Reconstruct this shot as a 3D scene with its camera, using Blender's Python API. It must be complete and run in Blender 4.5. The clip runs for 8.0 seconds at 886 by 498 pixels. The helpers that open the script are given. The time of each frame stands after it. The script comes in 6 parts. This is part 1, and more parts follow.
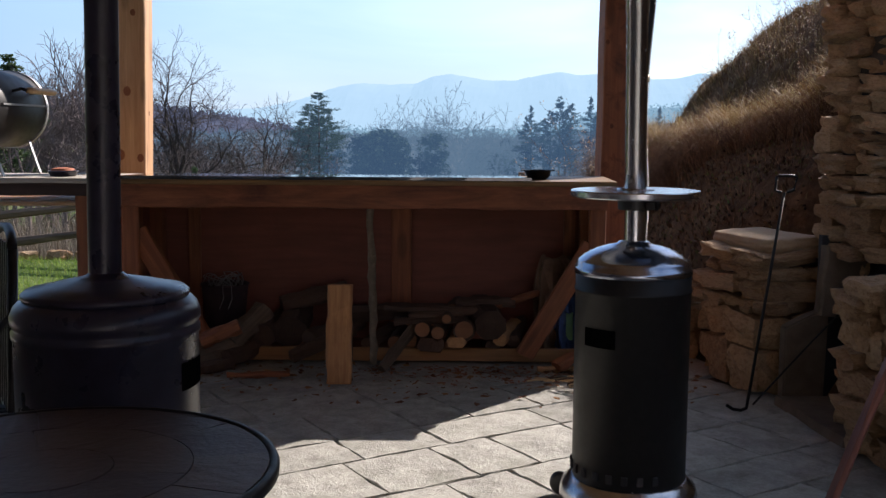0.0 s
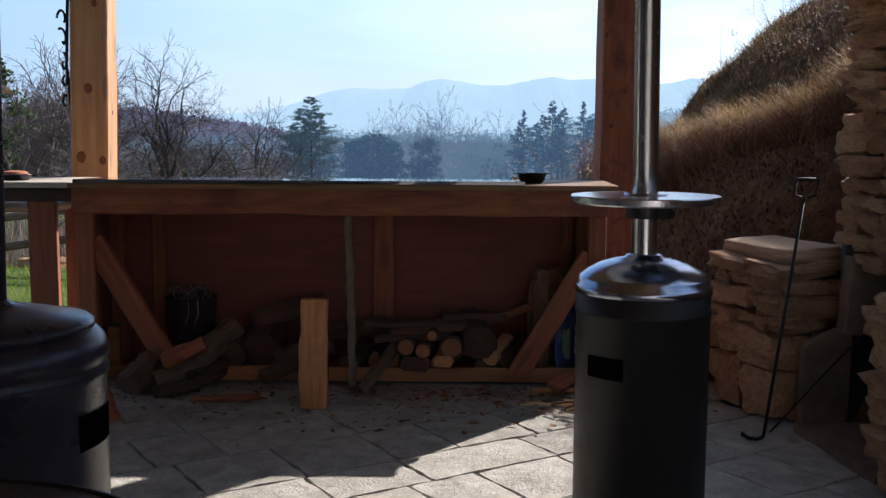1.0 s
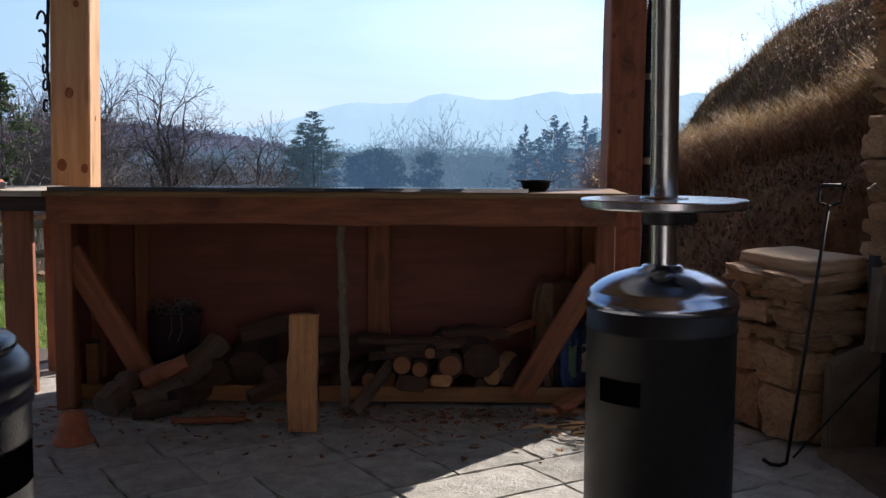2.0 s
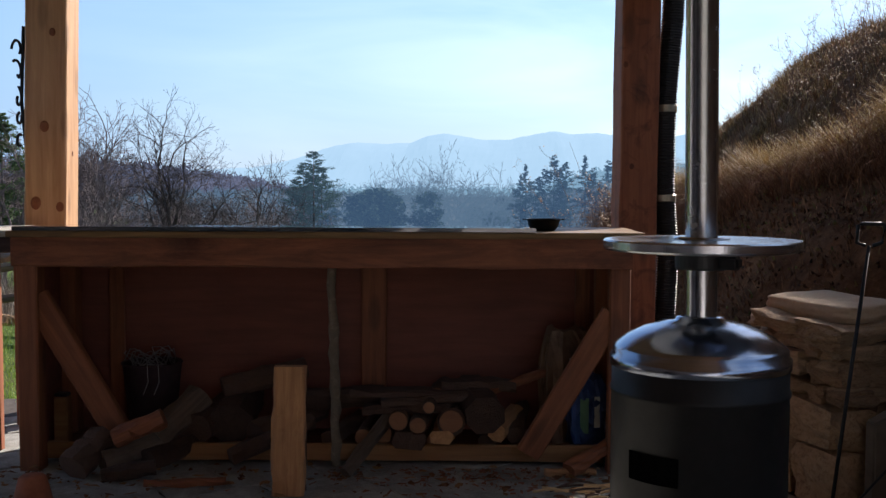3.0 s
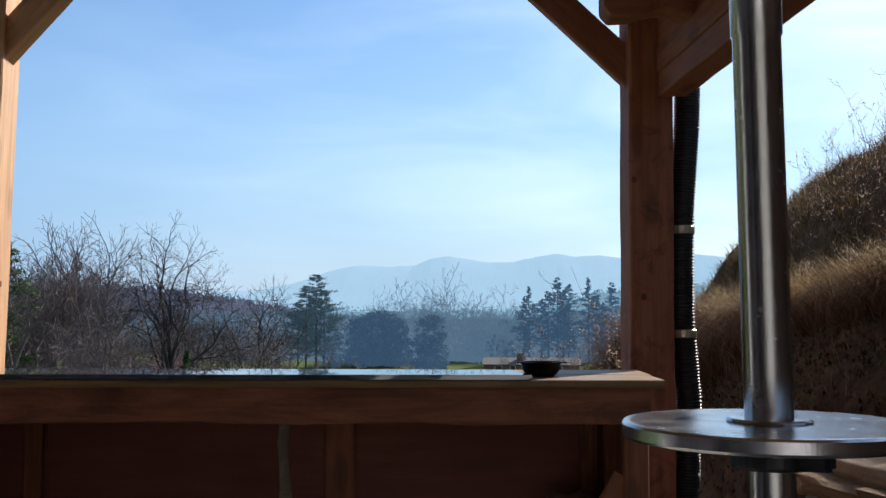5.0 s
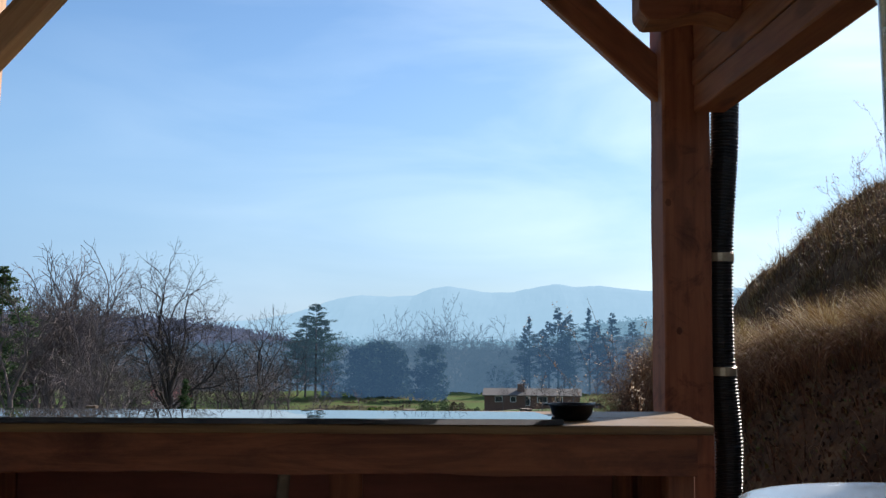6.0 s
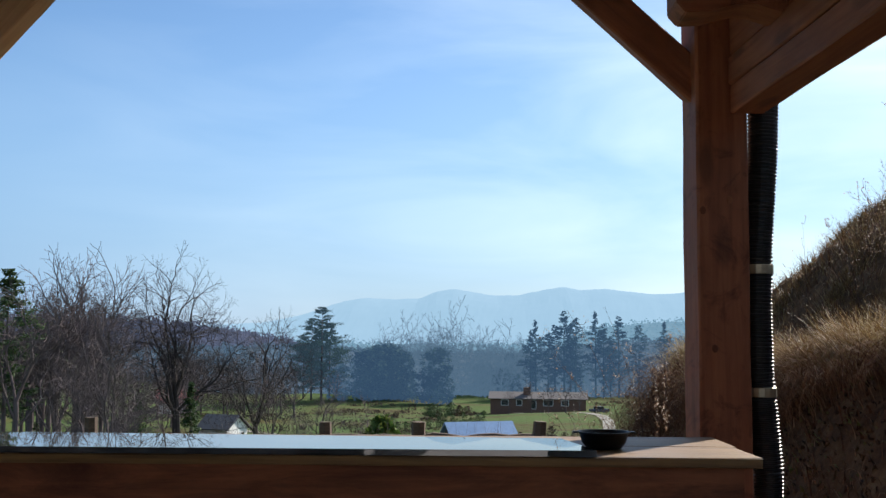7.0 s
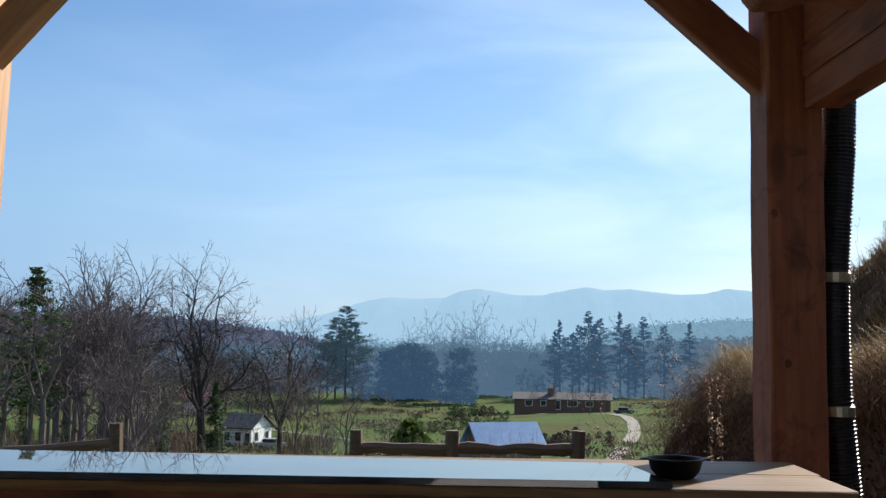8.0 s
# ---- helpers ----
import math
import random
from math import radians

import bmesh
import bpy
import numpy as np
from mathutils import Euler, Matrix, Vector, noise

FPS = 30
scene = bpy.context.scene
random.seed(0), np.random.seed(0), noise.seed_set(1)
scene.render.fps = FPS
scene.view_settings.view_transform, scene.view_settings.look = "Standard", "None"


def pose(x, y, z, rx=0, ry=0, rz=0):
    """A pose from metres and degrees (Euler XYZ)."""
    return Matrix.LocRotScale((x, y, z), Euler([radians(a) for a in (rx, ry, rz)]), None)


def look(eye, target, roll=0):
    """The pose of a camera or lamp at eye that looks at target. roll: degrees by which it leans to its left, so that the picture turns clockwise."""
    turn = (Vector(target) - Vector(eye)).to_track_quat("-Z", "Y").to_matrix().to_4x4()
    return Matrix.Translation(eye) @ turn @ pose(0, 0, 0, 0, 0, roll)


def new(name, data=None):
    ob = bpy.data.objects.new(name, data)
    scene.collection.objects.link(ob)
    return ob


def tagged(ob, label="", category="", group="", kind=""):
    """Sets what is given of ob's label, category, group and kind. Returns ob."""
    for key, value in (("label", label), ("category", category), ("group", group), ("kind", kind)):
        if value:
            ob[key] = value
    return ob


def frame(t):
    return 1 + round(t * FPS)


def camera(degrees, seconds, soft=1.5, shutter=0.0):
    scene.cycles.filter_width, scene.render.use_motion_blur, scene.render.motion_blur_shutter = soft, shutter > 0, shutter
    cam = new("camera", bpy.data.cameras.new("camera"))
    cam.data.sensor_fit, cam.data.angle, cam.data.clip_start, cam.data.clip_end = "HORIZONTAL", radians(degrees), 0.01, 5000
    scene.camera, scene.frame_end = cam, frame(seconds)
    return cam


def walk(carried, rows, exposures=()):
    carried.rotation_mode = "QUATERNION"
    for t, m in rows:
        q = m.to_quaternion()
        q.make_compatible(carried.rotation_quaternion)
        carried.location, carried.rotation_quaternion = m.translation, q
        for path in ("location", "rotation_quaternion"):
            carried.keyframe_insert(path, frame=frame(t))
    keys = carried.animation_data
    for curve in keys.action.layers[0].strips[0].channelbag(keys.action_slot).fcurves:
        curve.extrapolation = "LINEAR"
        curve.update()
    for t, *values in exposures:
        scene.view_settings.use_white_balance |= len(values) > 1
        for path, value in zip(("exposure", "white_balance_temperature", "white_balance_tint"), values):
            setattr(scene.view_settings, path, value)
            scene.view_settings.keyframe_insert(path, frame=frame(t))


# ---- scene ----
# Camera and its walk
cam = camera(47.0, 8.0, soft=1.45)
PATH = [
    (0, (0.086, -0.437, 1.311), (0.047, 1.55, 1.082), 0.3),
    (0.5, (0.101, -0.208, 1.295), (0.077, 1.779, 1.069), 0.3),
    (1, (0.115, 0.042, 1.286), (0.09, 2.03, 1.066), 0.3),
    (1.5, (0.131, 0.189, 1.259), (0.103, 2.177, 1.047), 0.3),
    (3, (0.124, 0.736, 1.226), (0.094, 2.733, 1.111), 0.2),
    (3.5, (0.154, 0.935, 1.216), (0.124, 2.934, 1.154), 0.2),
    (4, (0.218, 1.121, 1.239), (0.184, 3.121, 1.234), 0.1),
    (4.5, (0.244, 1.288, 1.264), (0.205, 3.287, 1.322), 0.0),
    (5, (0.21, 1.48, 1.281), (0.173, 3.476, 1.406), 0.0),
    (6.5, (0.116, 2.012, 1.32), (0.076, 4.003, 1.508), 0.3),
    (7, (0.091, 2.136, 1.355), (0.042, 4.126, 1.544), 0.3),
    (7.5, (0.05, 2.284, 1.382), (-0.016, 4.274, 1.57), 0.4),
    (8, (-0.001, 2.407, 1.4), (-0.097, 4.396, 1.588), 0.6),
]
walk(cam, [(t, look(eye, target, roll)) for t, eye, target, roll in PATH], exposures=[(0, 0.80, 6800, 18), (1.5, 0.82, 6800, 18), (4.5, 0.58, 6600, 13), (6.5, 0.5, 6600, 11), (8, 0.5, 6600, 11)])

# ---- world, sun ----
SUN_AZ, SUN_EL = 40.0, 33.0          # degrees to the right of straight ahead, above the horizon


def build_world():
    w = bpy.data.worlds.new("sky")
    scene.world = w
    w.use_nodes = True
    n, l = w.node_tree.nodes, w.node_tree.links
    n.clear()
    out, bg = n.new("ShaderNodeOutputWorld"), n.new("ShaderNodeBackground")
    sky = n.new("ShaderNodeTexSky")
    sky.sky_type, sky.sun_disc = "NISHITA", False
    sky.sun_elevation, sky.sun_rotation = radians(SUN_EL), radians(SUN_AZ)
    sky.altitude, sky.air_density, sky.dust_density, sky.ozone_density = 600, 1.0, 0.45, 2.2
    # thin high cloud
    co, mp = n.new("ShaderNodeTexCoord"), n.new("ShaderNodeMapping")
    mp.inputs["Scale"].default_value = (1.6, 1.6, 7.0)
    mp.inputs["Rotation"].default_value = (0.0, 0.12, 0.0)
    nz, rp, mx = n.new("ShaderNodeTexNoise"), n.new("ShaderNodeValToRGB"), n.new("ShaderNodeMixRGB")
    nz.inputs["Scale"].default_value, nz.inputs["Detail"].default_value, nz.inputs["Roughness"].default_value = 1.7, 6, 0.5
    nz.inputs["Distortion"].default_value = 0.5
    rp.color_ramp.elements[0].position, rp.color_ramp.elements[1].position = 0.36, 0.78
    rp.color_ramp.elements[1].color = (0.34, 0.34, 0.34, 1)
    mx.inputs[2].default_value = (7.7, 9.1, 9.9, 1)
    l.new(co.outputs["Generated"], mp.inputs["Vector"])
    l.new(mp.outputs["Vector"], nz.inputs["Vector"])
    l.new(nz.outputs["Fac"], rp.inputs["Fac"])
    veil, cover = n.new("ShaderNodeMapRange"), n.new("ShaderNodeMath")
    veil.inputs["From Min"].default_value, veil.inputs["From Max"].default_value = -0.42, 0.45
    veil.inputs["To Min"].default_value, veil.inputs["To Max"].default_value = 0.10, 2.0
    cover.operation = "MULTIPLY"
    l.new(rp.outputs["Color"], cover.inputs[0])
    l.new(veil.outputs[0], cover.inputs[1])
    l.new(cover.outputs[0], mx.inputs[0])
    hs = n.new("ShaderNodeHueSaturation")
    hs.inputs["Saturation"].default_value = 1.15
    l.new(sky.outputs["Color"], hs.inputs["Color"])
    # pale blue air low over the valley
    sp, rg, hz = n.new("ShaderNodeSeparateXYZ"), n.new("ShaderNodeMapRange"), n.new("ShaderNodeMixRGB")
    rg.interpolation_type = "SMOOTHSTEP"
    rg.inputs["From Min"].default_value, rg.inputs["From Max"].default_value = 0.0, 0.32
    rg.inputs["To Min"].default_value, rg.inputs["To Max"].default_value = 0.95, 0.0
    hz.inputs[2].default_value = (1.8, 3.2, 5.2, 1)
    l.new(co.outputs["Generated"], sp.inputs[0])
    l.new(sp.outputs["Z"], rg.inputs["Value"])
    side, mul = n.new("ShaderNodeMapRange"), n.new("ShaderNodeMath")
    side.inputs["From Min"].default_value, side.inputs["From Max"].default_value = -0.5, 0.3
    side.inputs["To Min"].default_value, side.inputs["To Max"].default_value = 1.0, 0.55
    mul.operation = "MULTIPLY"
    l.new(sp.outputs["X"], side.inputs["Value"])
    l.new(sp.outputs["X"], veil.inputs["Value"])
    l.new(rg.outputs[0], mul.inputs[0])
    l.new(side.outputs[0], mul.inputs[1])
    l.new(mul.outputs[0], hz.inputs[0])
    l.new(hs.outputs["Color"], hz.inputs[1])
    l.new(hz.outputs[0], mx.inputs[1])
    l.new(mx.outputs["Color"], bg.inputs["Color"])
    bg.inputs["Strength"].default_value = 0.108
    l.new(bg.outputs["Background"], out.inputs["Surface"])
    sun = new("sun", bpy.data.lights.new("sun", "SUN"))
    sun.data.energy, sun.data.angle, sun.data.color = 5.5, radians(0.55), (1.0, 0.95, 0.88)
    az, el = radians(SUN_AZ), radians(SUN_EL)
    toward = Vector((math.sin(az) * math.cos(el), math.cos(az) * math.cos(el), math.sin(el)))
    sun.matrix_world = look(toward * 50, (0, 0, 0))


build_world()

# ---- materials ----
def surface(name, rough=0.7, metal=0.0):
    m = bpy.data.materials.new(name)
    m.use_nodes = True
    n, l = m.node_tree.nodes, m.node_tree.links
    b = n["Principled BSDF"]
    b.inputs["Roughness"].default_value, b.inputs["Metallic"].default_value = rough, metal
    return m, n, l, b


def noise_node(n, l, vec, scale, detail=5, rough=0.55, distort=0.0):
    t = n.new("ShaderNodeTexNoise")
    t.inputs["Scale"].default_value, t.inputs["Detail"].default_value = scale, detail
    t.inputs["Roughness"].default_value, t.inputs["Distortion"].default_value = rough, distort
    l.new(vec, t.inputs["Vector"])
    return t.outputs["Fac"]


def ramp_node(n, l, fac, stops):
    r = n.new("ShaderNodeValToRGB")
    e = r.color_ramp.elements
    while len(e) < len(stops):
        e.new(0.5)
    for k, (p, c) in zip(e, stops):
        k.position, k.color = p, (*c, 1)
    l.new(fac, r.inputs["Fac"])
    return r.outputs["Color"]


def mix_node(n, l, fac, a, b, kind="MIX"):
    m = n.new("ShaderNodeMixRGB")
    m.blend_type = kind
    for sock, v in ((m.inputs[0], fac), (m.inputs[1], a), (m.inputs[2], b)):
        if isinstance(v, (int, float)):
            sock.default_value = v
        elif isinstance(v, tuple):
            sock.default_value = (*v, 1)
        else:
            l.new(v, sock)
    return m.outputs[0]


def bump_node(n, l, b, height, strength, distance=0.01):
    k = n.new("ShaderNodeBump")
    k.inputs["Strength"].default_value, k.inputs["Distance"].default_value = strength, distance
    l.new(height, k.inputs["Height"])
    l.new(k.outputs["Normal"], b.inputs["Normal"])


def coords(n, l, scale=(1, 1, 1), kind="Object", shift=True):
    c, mp = n.new("ShaderNodeTexCoord"), n.new("ShaderNodeMapping")
    mp.inputs["Scale"].default_value = scale
    l.new(c.outputs[kind], mp.inputs["Vector"])
    if shift:
        o, v = n.new("ShaderNodeObjectInfo"), n.new("ShaderNodeMath")
        v.operation = "MULTIPLY"
        v.inputs[1].default_value = 37.0
        l.new(o.outputs["Random"], v.inputs[0])
        l.new(v.outputs[0], mp.inputs["Location"])
    return mp.outputs["Vector"]


def wood(name, dark, light, rough=0.65, grain=1.0, stain=0.35, knots=0.0):
    """Sawn wood with its grain along local x."""
    m, n, l, b = surface(name, rough)
    v = coords(n, l, (0.9, 16 * grain, 16 * grain))
    g = noise_node(n, l, v, 2.2, 8, 0.62, 0.6)
    col = ramp_node(n, l, g, [(0.28, dark), (0.5, tuple((a + c) / 2 for a, c in zip(dark, light))), (0.72, light)])
    v2 = coords(n, l, (2.0, 5, 5))
    s = noise_node(n, l, v2, 1.6, 5, 0.6)
    col = mix_node(n, l, ramp_node(n, l, s, [(0.45, (0, 0, 0)), (0.75, (stain, stain, stain))]), col, tuple(c * 0.35 for c in dark))
    o = n.new("ShaderNodeObjectInfo")
    col = mix_node(n, l, 0.25, col, ramp_node(n, l, o.outputs["Random"], [(0, dark), (1, light)]))
    if knots:
        vo = n.new("ShaderNodeTexVoronoi")
        vo.inputs["Scale"].default_value = 1.0
        l.new(coords(n, l, (2.6, 7.5, 7.5)), vo.inputs["Vector"])
        col = mix_node(n, l, ramp_node(n, l, vo.outputs["Distance"], [(0.15, (knots,) * 3), (0.27, (0, 0, 0))]), col, tuple(c * 0.3 for c in dark))
    l.new(col, b.inputs["Base Color"])
    bump_node(n, l, b, g, 0.35, 0.006)
    return m


def rock_mat(name, stops, scale=6.0, bump=0.7, rough=0.85, vary=0.5):
    m, n, l, b = surface(name, rough)
    v = coords(n, l)
    a = noise_node(n, l, v, scale, 9, 0.65, 0.4)
    f = noise_node(n, l, v, scale * 9, 5, 0.6)
    col = ramp_node(n, l, a, stops)
    col = mix_node(n, l, 0.35, col, ramp_node(n, l, f, [(0.3, stops[0][1]), (0.7, stops[-1][1])]))
    o = n.new("ShaderNodeObjectInfo")
    col = mix_node(n, l, vary, col, ramp_node(n, l, o.outputs["Random"], [(0, tuple(c * 0.75 for c in stops[0][1])), (0.5, stops[1][1]), (1, stops[-1][1])]))
    l.new(col, b.inputs["Base Color"])
    h = mix_node(n, l, 0.4, a, f)
    bump_node(n, l, b, h, bump, 0.02)
    return m


def plain(name, colour, rough=0.6, metal=0.0, vary=0.25, scale=20.0, bump=0.1):
    m, n, l, b = surface(name, rough, metal)
    v = coords(n, l)
    a = noise_node(n, l, v, scale, 6, 0.6)
    b_col = ramp_node(n, l, a, [(0.3, tuple(c * (1 - vary) for c in colour)), (0.7, tuple(min(1, c * (1 + vary)) for c in colour))])
    l.new(b_col, b.inputs["Base Color"])
    r = n.new("ShaderNodeMapRange")
    r.inputs["To Min"].default_value, r.inputs["To Max"].default_value = max(0.02, rough - 0.12), min(1, rough + 0.12)
    l.new(noise_node(n, l, v, scale * 0.4, 4), r.inputs["Value"])
    l.new(r.outputs[0], b.inputs["Roughness"])
    if bump:
        bump_node(n, l, b, a, bump, 0.004)
    return m


def blades_mat(name, stops, rough=0.6, clear=0.35):
    """Grass and leaves: a colour of its own for every blade, light partly passing through."""
    m, n, l, b = surface(name, rough)
    b.inputs["Specular IOR Level"].default_value = 0.2
    g = n.new("ShaderNodeNewGeometry")
    col = ramp_node(n, l, g.outputs["Random Per Island"], stops)
    l.new(col, b.inputs["Base Color"])
    tr, mx = n.new("ShaderNodeBsdfTranslucent"), n.new("ShaderNodeMixShader")
    l.new(col, tr.inputs["Color"])
    mx.inputs[0].default_value = clear
    out = n["Material Output"]
    l.new(b.outputs[0], mx.inputs[1])
    l.new(tr.outputs[0], mx.inputs[2])
    l.new(mx.outputs[0], out.inputs["Surface"])
    return m


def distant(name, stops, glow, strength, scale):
    """Far backdrop: own colour, plus emission painted in for the haze before it."""
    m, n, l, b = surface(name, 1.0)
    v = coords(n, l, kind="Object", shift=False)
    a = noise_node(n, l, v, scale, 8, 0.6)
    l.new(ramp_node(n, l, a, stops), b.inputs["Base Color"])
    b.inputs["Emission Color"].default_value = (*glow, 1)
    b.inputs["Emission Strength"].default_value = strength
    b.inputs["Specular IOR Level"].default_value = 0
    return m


def stained(name, base, scale, low, high, tint, stretch=(1, 1, 1)):
    """A copy of a material with ragged dark stains of its own shape."""
    m = base.copy()
    m.name = name
    n, l = m.node_tree.nodes, m.node_tree.links
    b = n["Principled BSDF"]
    old = b.inputs["Base Color"].links[0].from_socket
    co, mp = n.new("ShaderNodeTexCoord"), n.new("ShaderNodeMapping")
    mp.inputs["Scale"].default_value = stretch
    l.new(co.outputs["Object"], mp.inputs["Vector"])
    f = ramp_node(n, l, noise_node(n, l, mp.outputs["Vector"], scale, 9, 0.72, 0.7), [(low, (1, 1, 1)), (high, tint)])
    l.new(mix_node(n, l, 1.0, old, f, "MULTIPLY"), b.inputs["Base Color"])
    return m


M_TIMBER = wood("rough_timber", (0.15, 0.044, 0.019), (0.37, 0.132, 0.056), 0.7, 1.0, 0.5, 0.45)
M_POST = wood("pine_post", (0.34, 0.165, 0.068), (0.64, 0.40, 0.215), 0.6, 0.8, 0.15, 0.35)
M_PLY = wood("reddish_plywood", (0.15, 0.045, 0.030), (0.25, 0.080, 0.050), 0.75, 0.6, 0.4)
M_TOPWOOD = wood("counter_boards", (0.06, 0.028, 0.009), (0.34, 0.195, 0.072), 0.55, 1.0, 0.3)
M_PALE = wood("split_pine", (0.32, 0.135, 0.055), (0.64, 0.345, 0.155), 0.75, 1.3, 0.45)
M_GREYWOOD = wood("weathered_wood", (0.075, 0.048, 0.032), (0.21, 0.145, 0.10), 0.8, 1.2, 0.4)
M_BARK = rock_mat("bark", [(0.3, (0.036, 0.018, 0.012)), (0.55, (0.085, 0.045, 0.030)), (0.75, (0.15, 0.088, 0.060))], 14, 1.0)
M_BIRCH = rock_mat("pale_bark", [(0.35, (0.04, 0.024, 0.015)), (0.52, (0.12, 0.08, 0.05)), (0.66, (0.34, 0.28, 0.2))], 30, 1.0)
M_CUT = wood("cut_end", (0.17, 0.066, 0.032), (0.32, 0.150, 0.072), 0.8, 0.6, 0.3)
M_STONE = stained("field_stone_stained", rock_mat("field_stone", [(0.3, (0.25, 0.130, 0.060)), (0.5, (0.45, 0.270, 0.136)), (0.72, (0.60, 0.43, 0.255))], 6.0, 1.0), 9.0, 0.47, 0.68, (0.5, 0.42, 0.37))
M_CAP = rock_mat("cap_stone", [(0.3, (0.34, 0.215, 0.12)), (0.5, (0.50, 0.35, 0.21)), (0.72, (0.62, 0.47, 0.31))], 7.0, 0.7)
M_PAVER = stained("grey_paver_mottled", rock_mat("grey_paver", [(0.3, (0.185, 0.178, 0.162)), (0.5, (0.345, 0.342, 0.312)), (0.72, (0.535, 0.535, 0.49))], 9.0, 0.9, 0.85, 0.2), 5.0, 0.44, 0.64, (0.70, 0.72, 0.68))
M_MORTAR = plain("dark_mortar", (0.05, 0.04, 0.034), 0.95, 0, 0.4, 12, 0.4)
M_DIRT = plain("joint_dirt", (0.06, 0.046, 0.035), 0.95, 0, 0.45, 30, 0.5)
M_CONCRETE = plain("hearth_concrete", (0.13, 0.095, 0.066), 0.9, 0, 0.3, 9, 0.3)
M_HOLE = plain("dark_opening", (0.003, 0.003, 0.003), 0.95, 0, 0.2, 8, 0.0)
M_HOLE.node_tree.nodes["Principled BSDF"].inputs["Specular IOR Level"].default_value = 0.0
M_SOOT = plain("sooty_lining", (0.03, 0.028, 0.03), 0.95, 0, 0.4, 8, 0.2)
def spun_steel():
    """Satin steel, spun in fine rings."""
    m, n, l, b = surface("satin_spun_steel", 0.20, 1.0)
    v = coords(n, l, kind="Object", shift=False)
    mp = n.new("ShaderNodeMapping")
    mp.inputs["Scale"].default_value = (2.0, 2.0, 160.0)
    l.new(v, mp.inputs["Vector"])
    l.new(ramp_node(n, l, noise_node(n, l, mp.outputs["Vector"], 1.5, 3), [(0.3, (0.30, 0.33, 0.40)), (0.7, (0.37, 0.40, 0.47))]), b.inputs["Base Color"])
    return m


M_DOME = spun_steel()
M_STEEL = plain("brushed_steel", (0.50, 0.505, 0.52), 0.23, 1.0, 0.08, 60, 0.02)
M_BLACK = plain("black_enamel", (0.02, 0.018, 0.03), 0.30, 0.0, 0.3, 30, 0.03)
for mt in (M_BLACK,):
    mt.node_tree.nodes["Principled BSDF"].inputs["Specular IOR Level"].default_value = 0.3
M_BLACKRIB = plain("black_plastic", (0.013, 0.013, 0.014), 0.45, 0.0, 0.3, 40, 0.03)
M_IRON = plain("black_iron", (0.018, 0.017, 0.017), 0.5, 0.6, 0.3, 40, 0.2)
M_GUN = plain("dark_bronze_enamel", (0.012, 0.011, 0.011), 0.48, 0.0, 0.2, 40, 0.03)
M_GUN.node_tree.nodes["Principled BSDF"].inputs["Specular IOR Level"].default_value = 0.25
M_BOARDGREY = wood("sun_bleached_boards", (0.30, 0.27, 0.23), (0.56, 0.52, 0.46), 0.8, 1.1, 0.3)
M_REDBOARD = wood("reddish_board", (0.12, 0.04, 0.03), (0.26, 0.10, 0.075), 0.5, 1.0, 0.3)
M_TAPE = plain("metal_strap", (0.42, 0.38, 0.28), 0.4, 0.8, 0.2, 30, 0.05)
M_PAPER = plain("brown_paper", (0.20, 0.12, 0.075), 0.85, 0, 0.3, 10, 0.3)
M_REDINK = plain("red_print", (0.35, 0.035, 0.03), 0.7, 0, 0.2, 20, 0.05)
M_BLUEINK = plain("blue_sack", (0.03, 0.06, 0.16), 0.6, 0, 0.3, 14, 0.2)
M_GREENINK = plain("green_print", (0.10, 0.20, 0.10), 0.6, 0, 0.2, 14, 0.1)
M_WHITEINK = plain("pale_print", (0.55, 0.55, 0.5), 0.7, 0, 0.2, 14, 0.05)
M_CLAY = plain("terracotta", (0.34, 0.11, 0.055), 0.8, 0, 0.3, 14, 0.2)
M_GALV = plain("galvanised_metal", (0.30, 0.30, 0.30), 0.5, 0.8, 0.25, 18, 0.1)
M_LIGHTWOOD = wood("turned_handle", (0.45, 0.29, 0.14), (0.68, 0.48, 0.27), 0.5, 1.0, 0.1)
M_DRYGRASS = blades_mat("dry_grass", [(0.0, (0.065, 0.035, 0.016)), (0.4, (0.13, 0.078, 0.03)), (0.75, (0.20, 0.13, 0.05)), (1.0, (0.40, 0.30, 0.15))], 0.6, 0.18)
M_GREENGRASS = blades_mat("lawn_blades", [(0.0, (0.10, 0.18, 0.022)), (0.6, (0.19, 0.31, 0.045)), (1.0, (0.34, 0.38, 0.10))])
M_NEEDLES = blades_mat("needles", [(0.0, (0.028, 0.06, 0.024)), (0.6, (0.06, 0.10, 0.04)), (1.0, (0.11, 0.14, 0.055))], 0.7, 0.2)
M_LEAF = blades_mat("dead_leaves", [(0.0, (0.10, 0.04, 0.02)), (0.5, (0.22, 0.10, 0.045)), (1.0, (0.36, 0.20, 0.09))], 0.8, 0.2)
M_TWIG = plain("bare_bark", (0.138, 0.110, 0.108), 1.0, 0, 0.3, 0.6, 0.0)
M_TWIG.node_tree.nodes["Principled BSDF"].inputs["Specular IOR Level"].default_value = 0.05
M_SHRUB = blades_mat("evergreen_leaves", [(0.0, (0.03, 0.07, 0.018)), (0.6, (0.08, 0.14, 0.03)), (1.0, (0.20, 0.24, 0.06))], 0.6, 0.3)


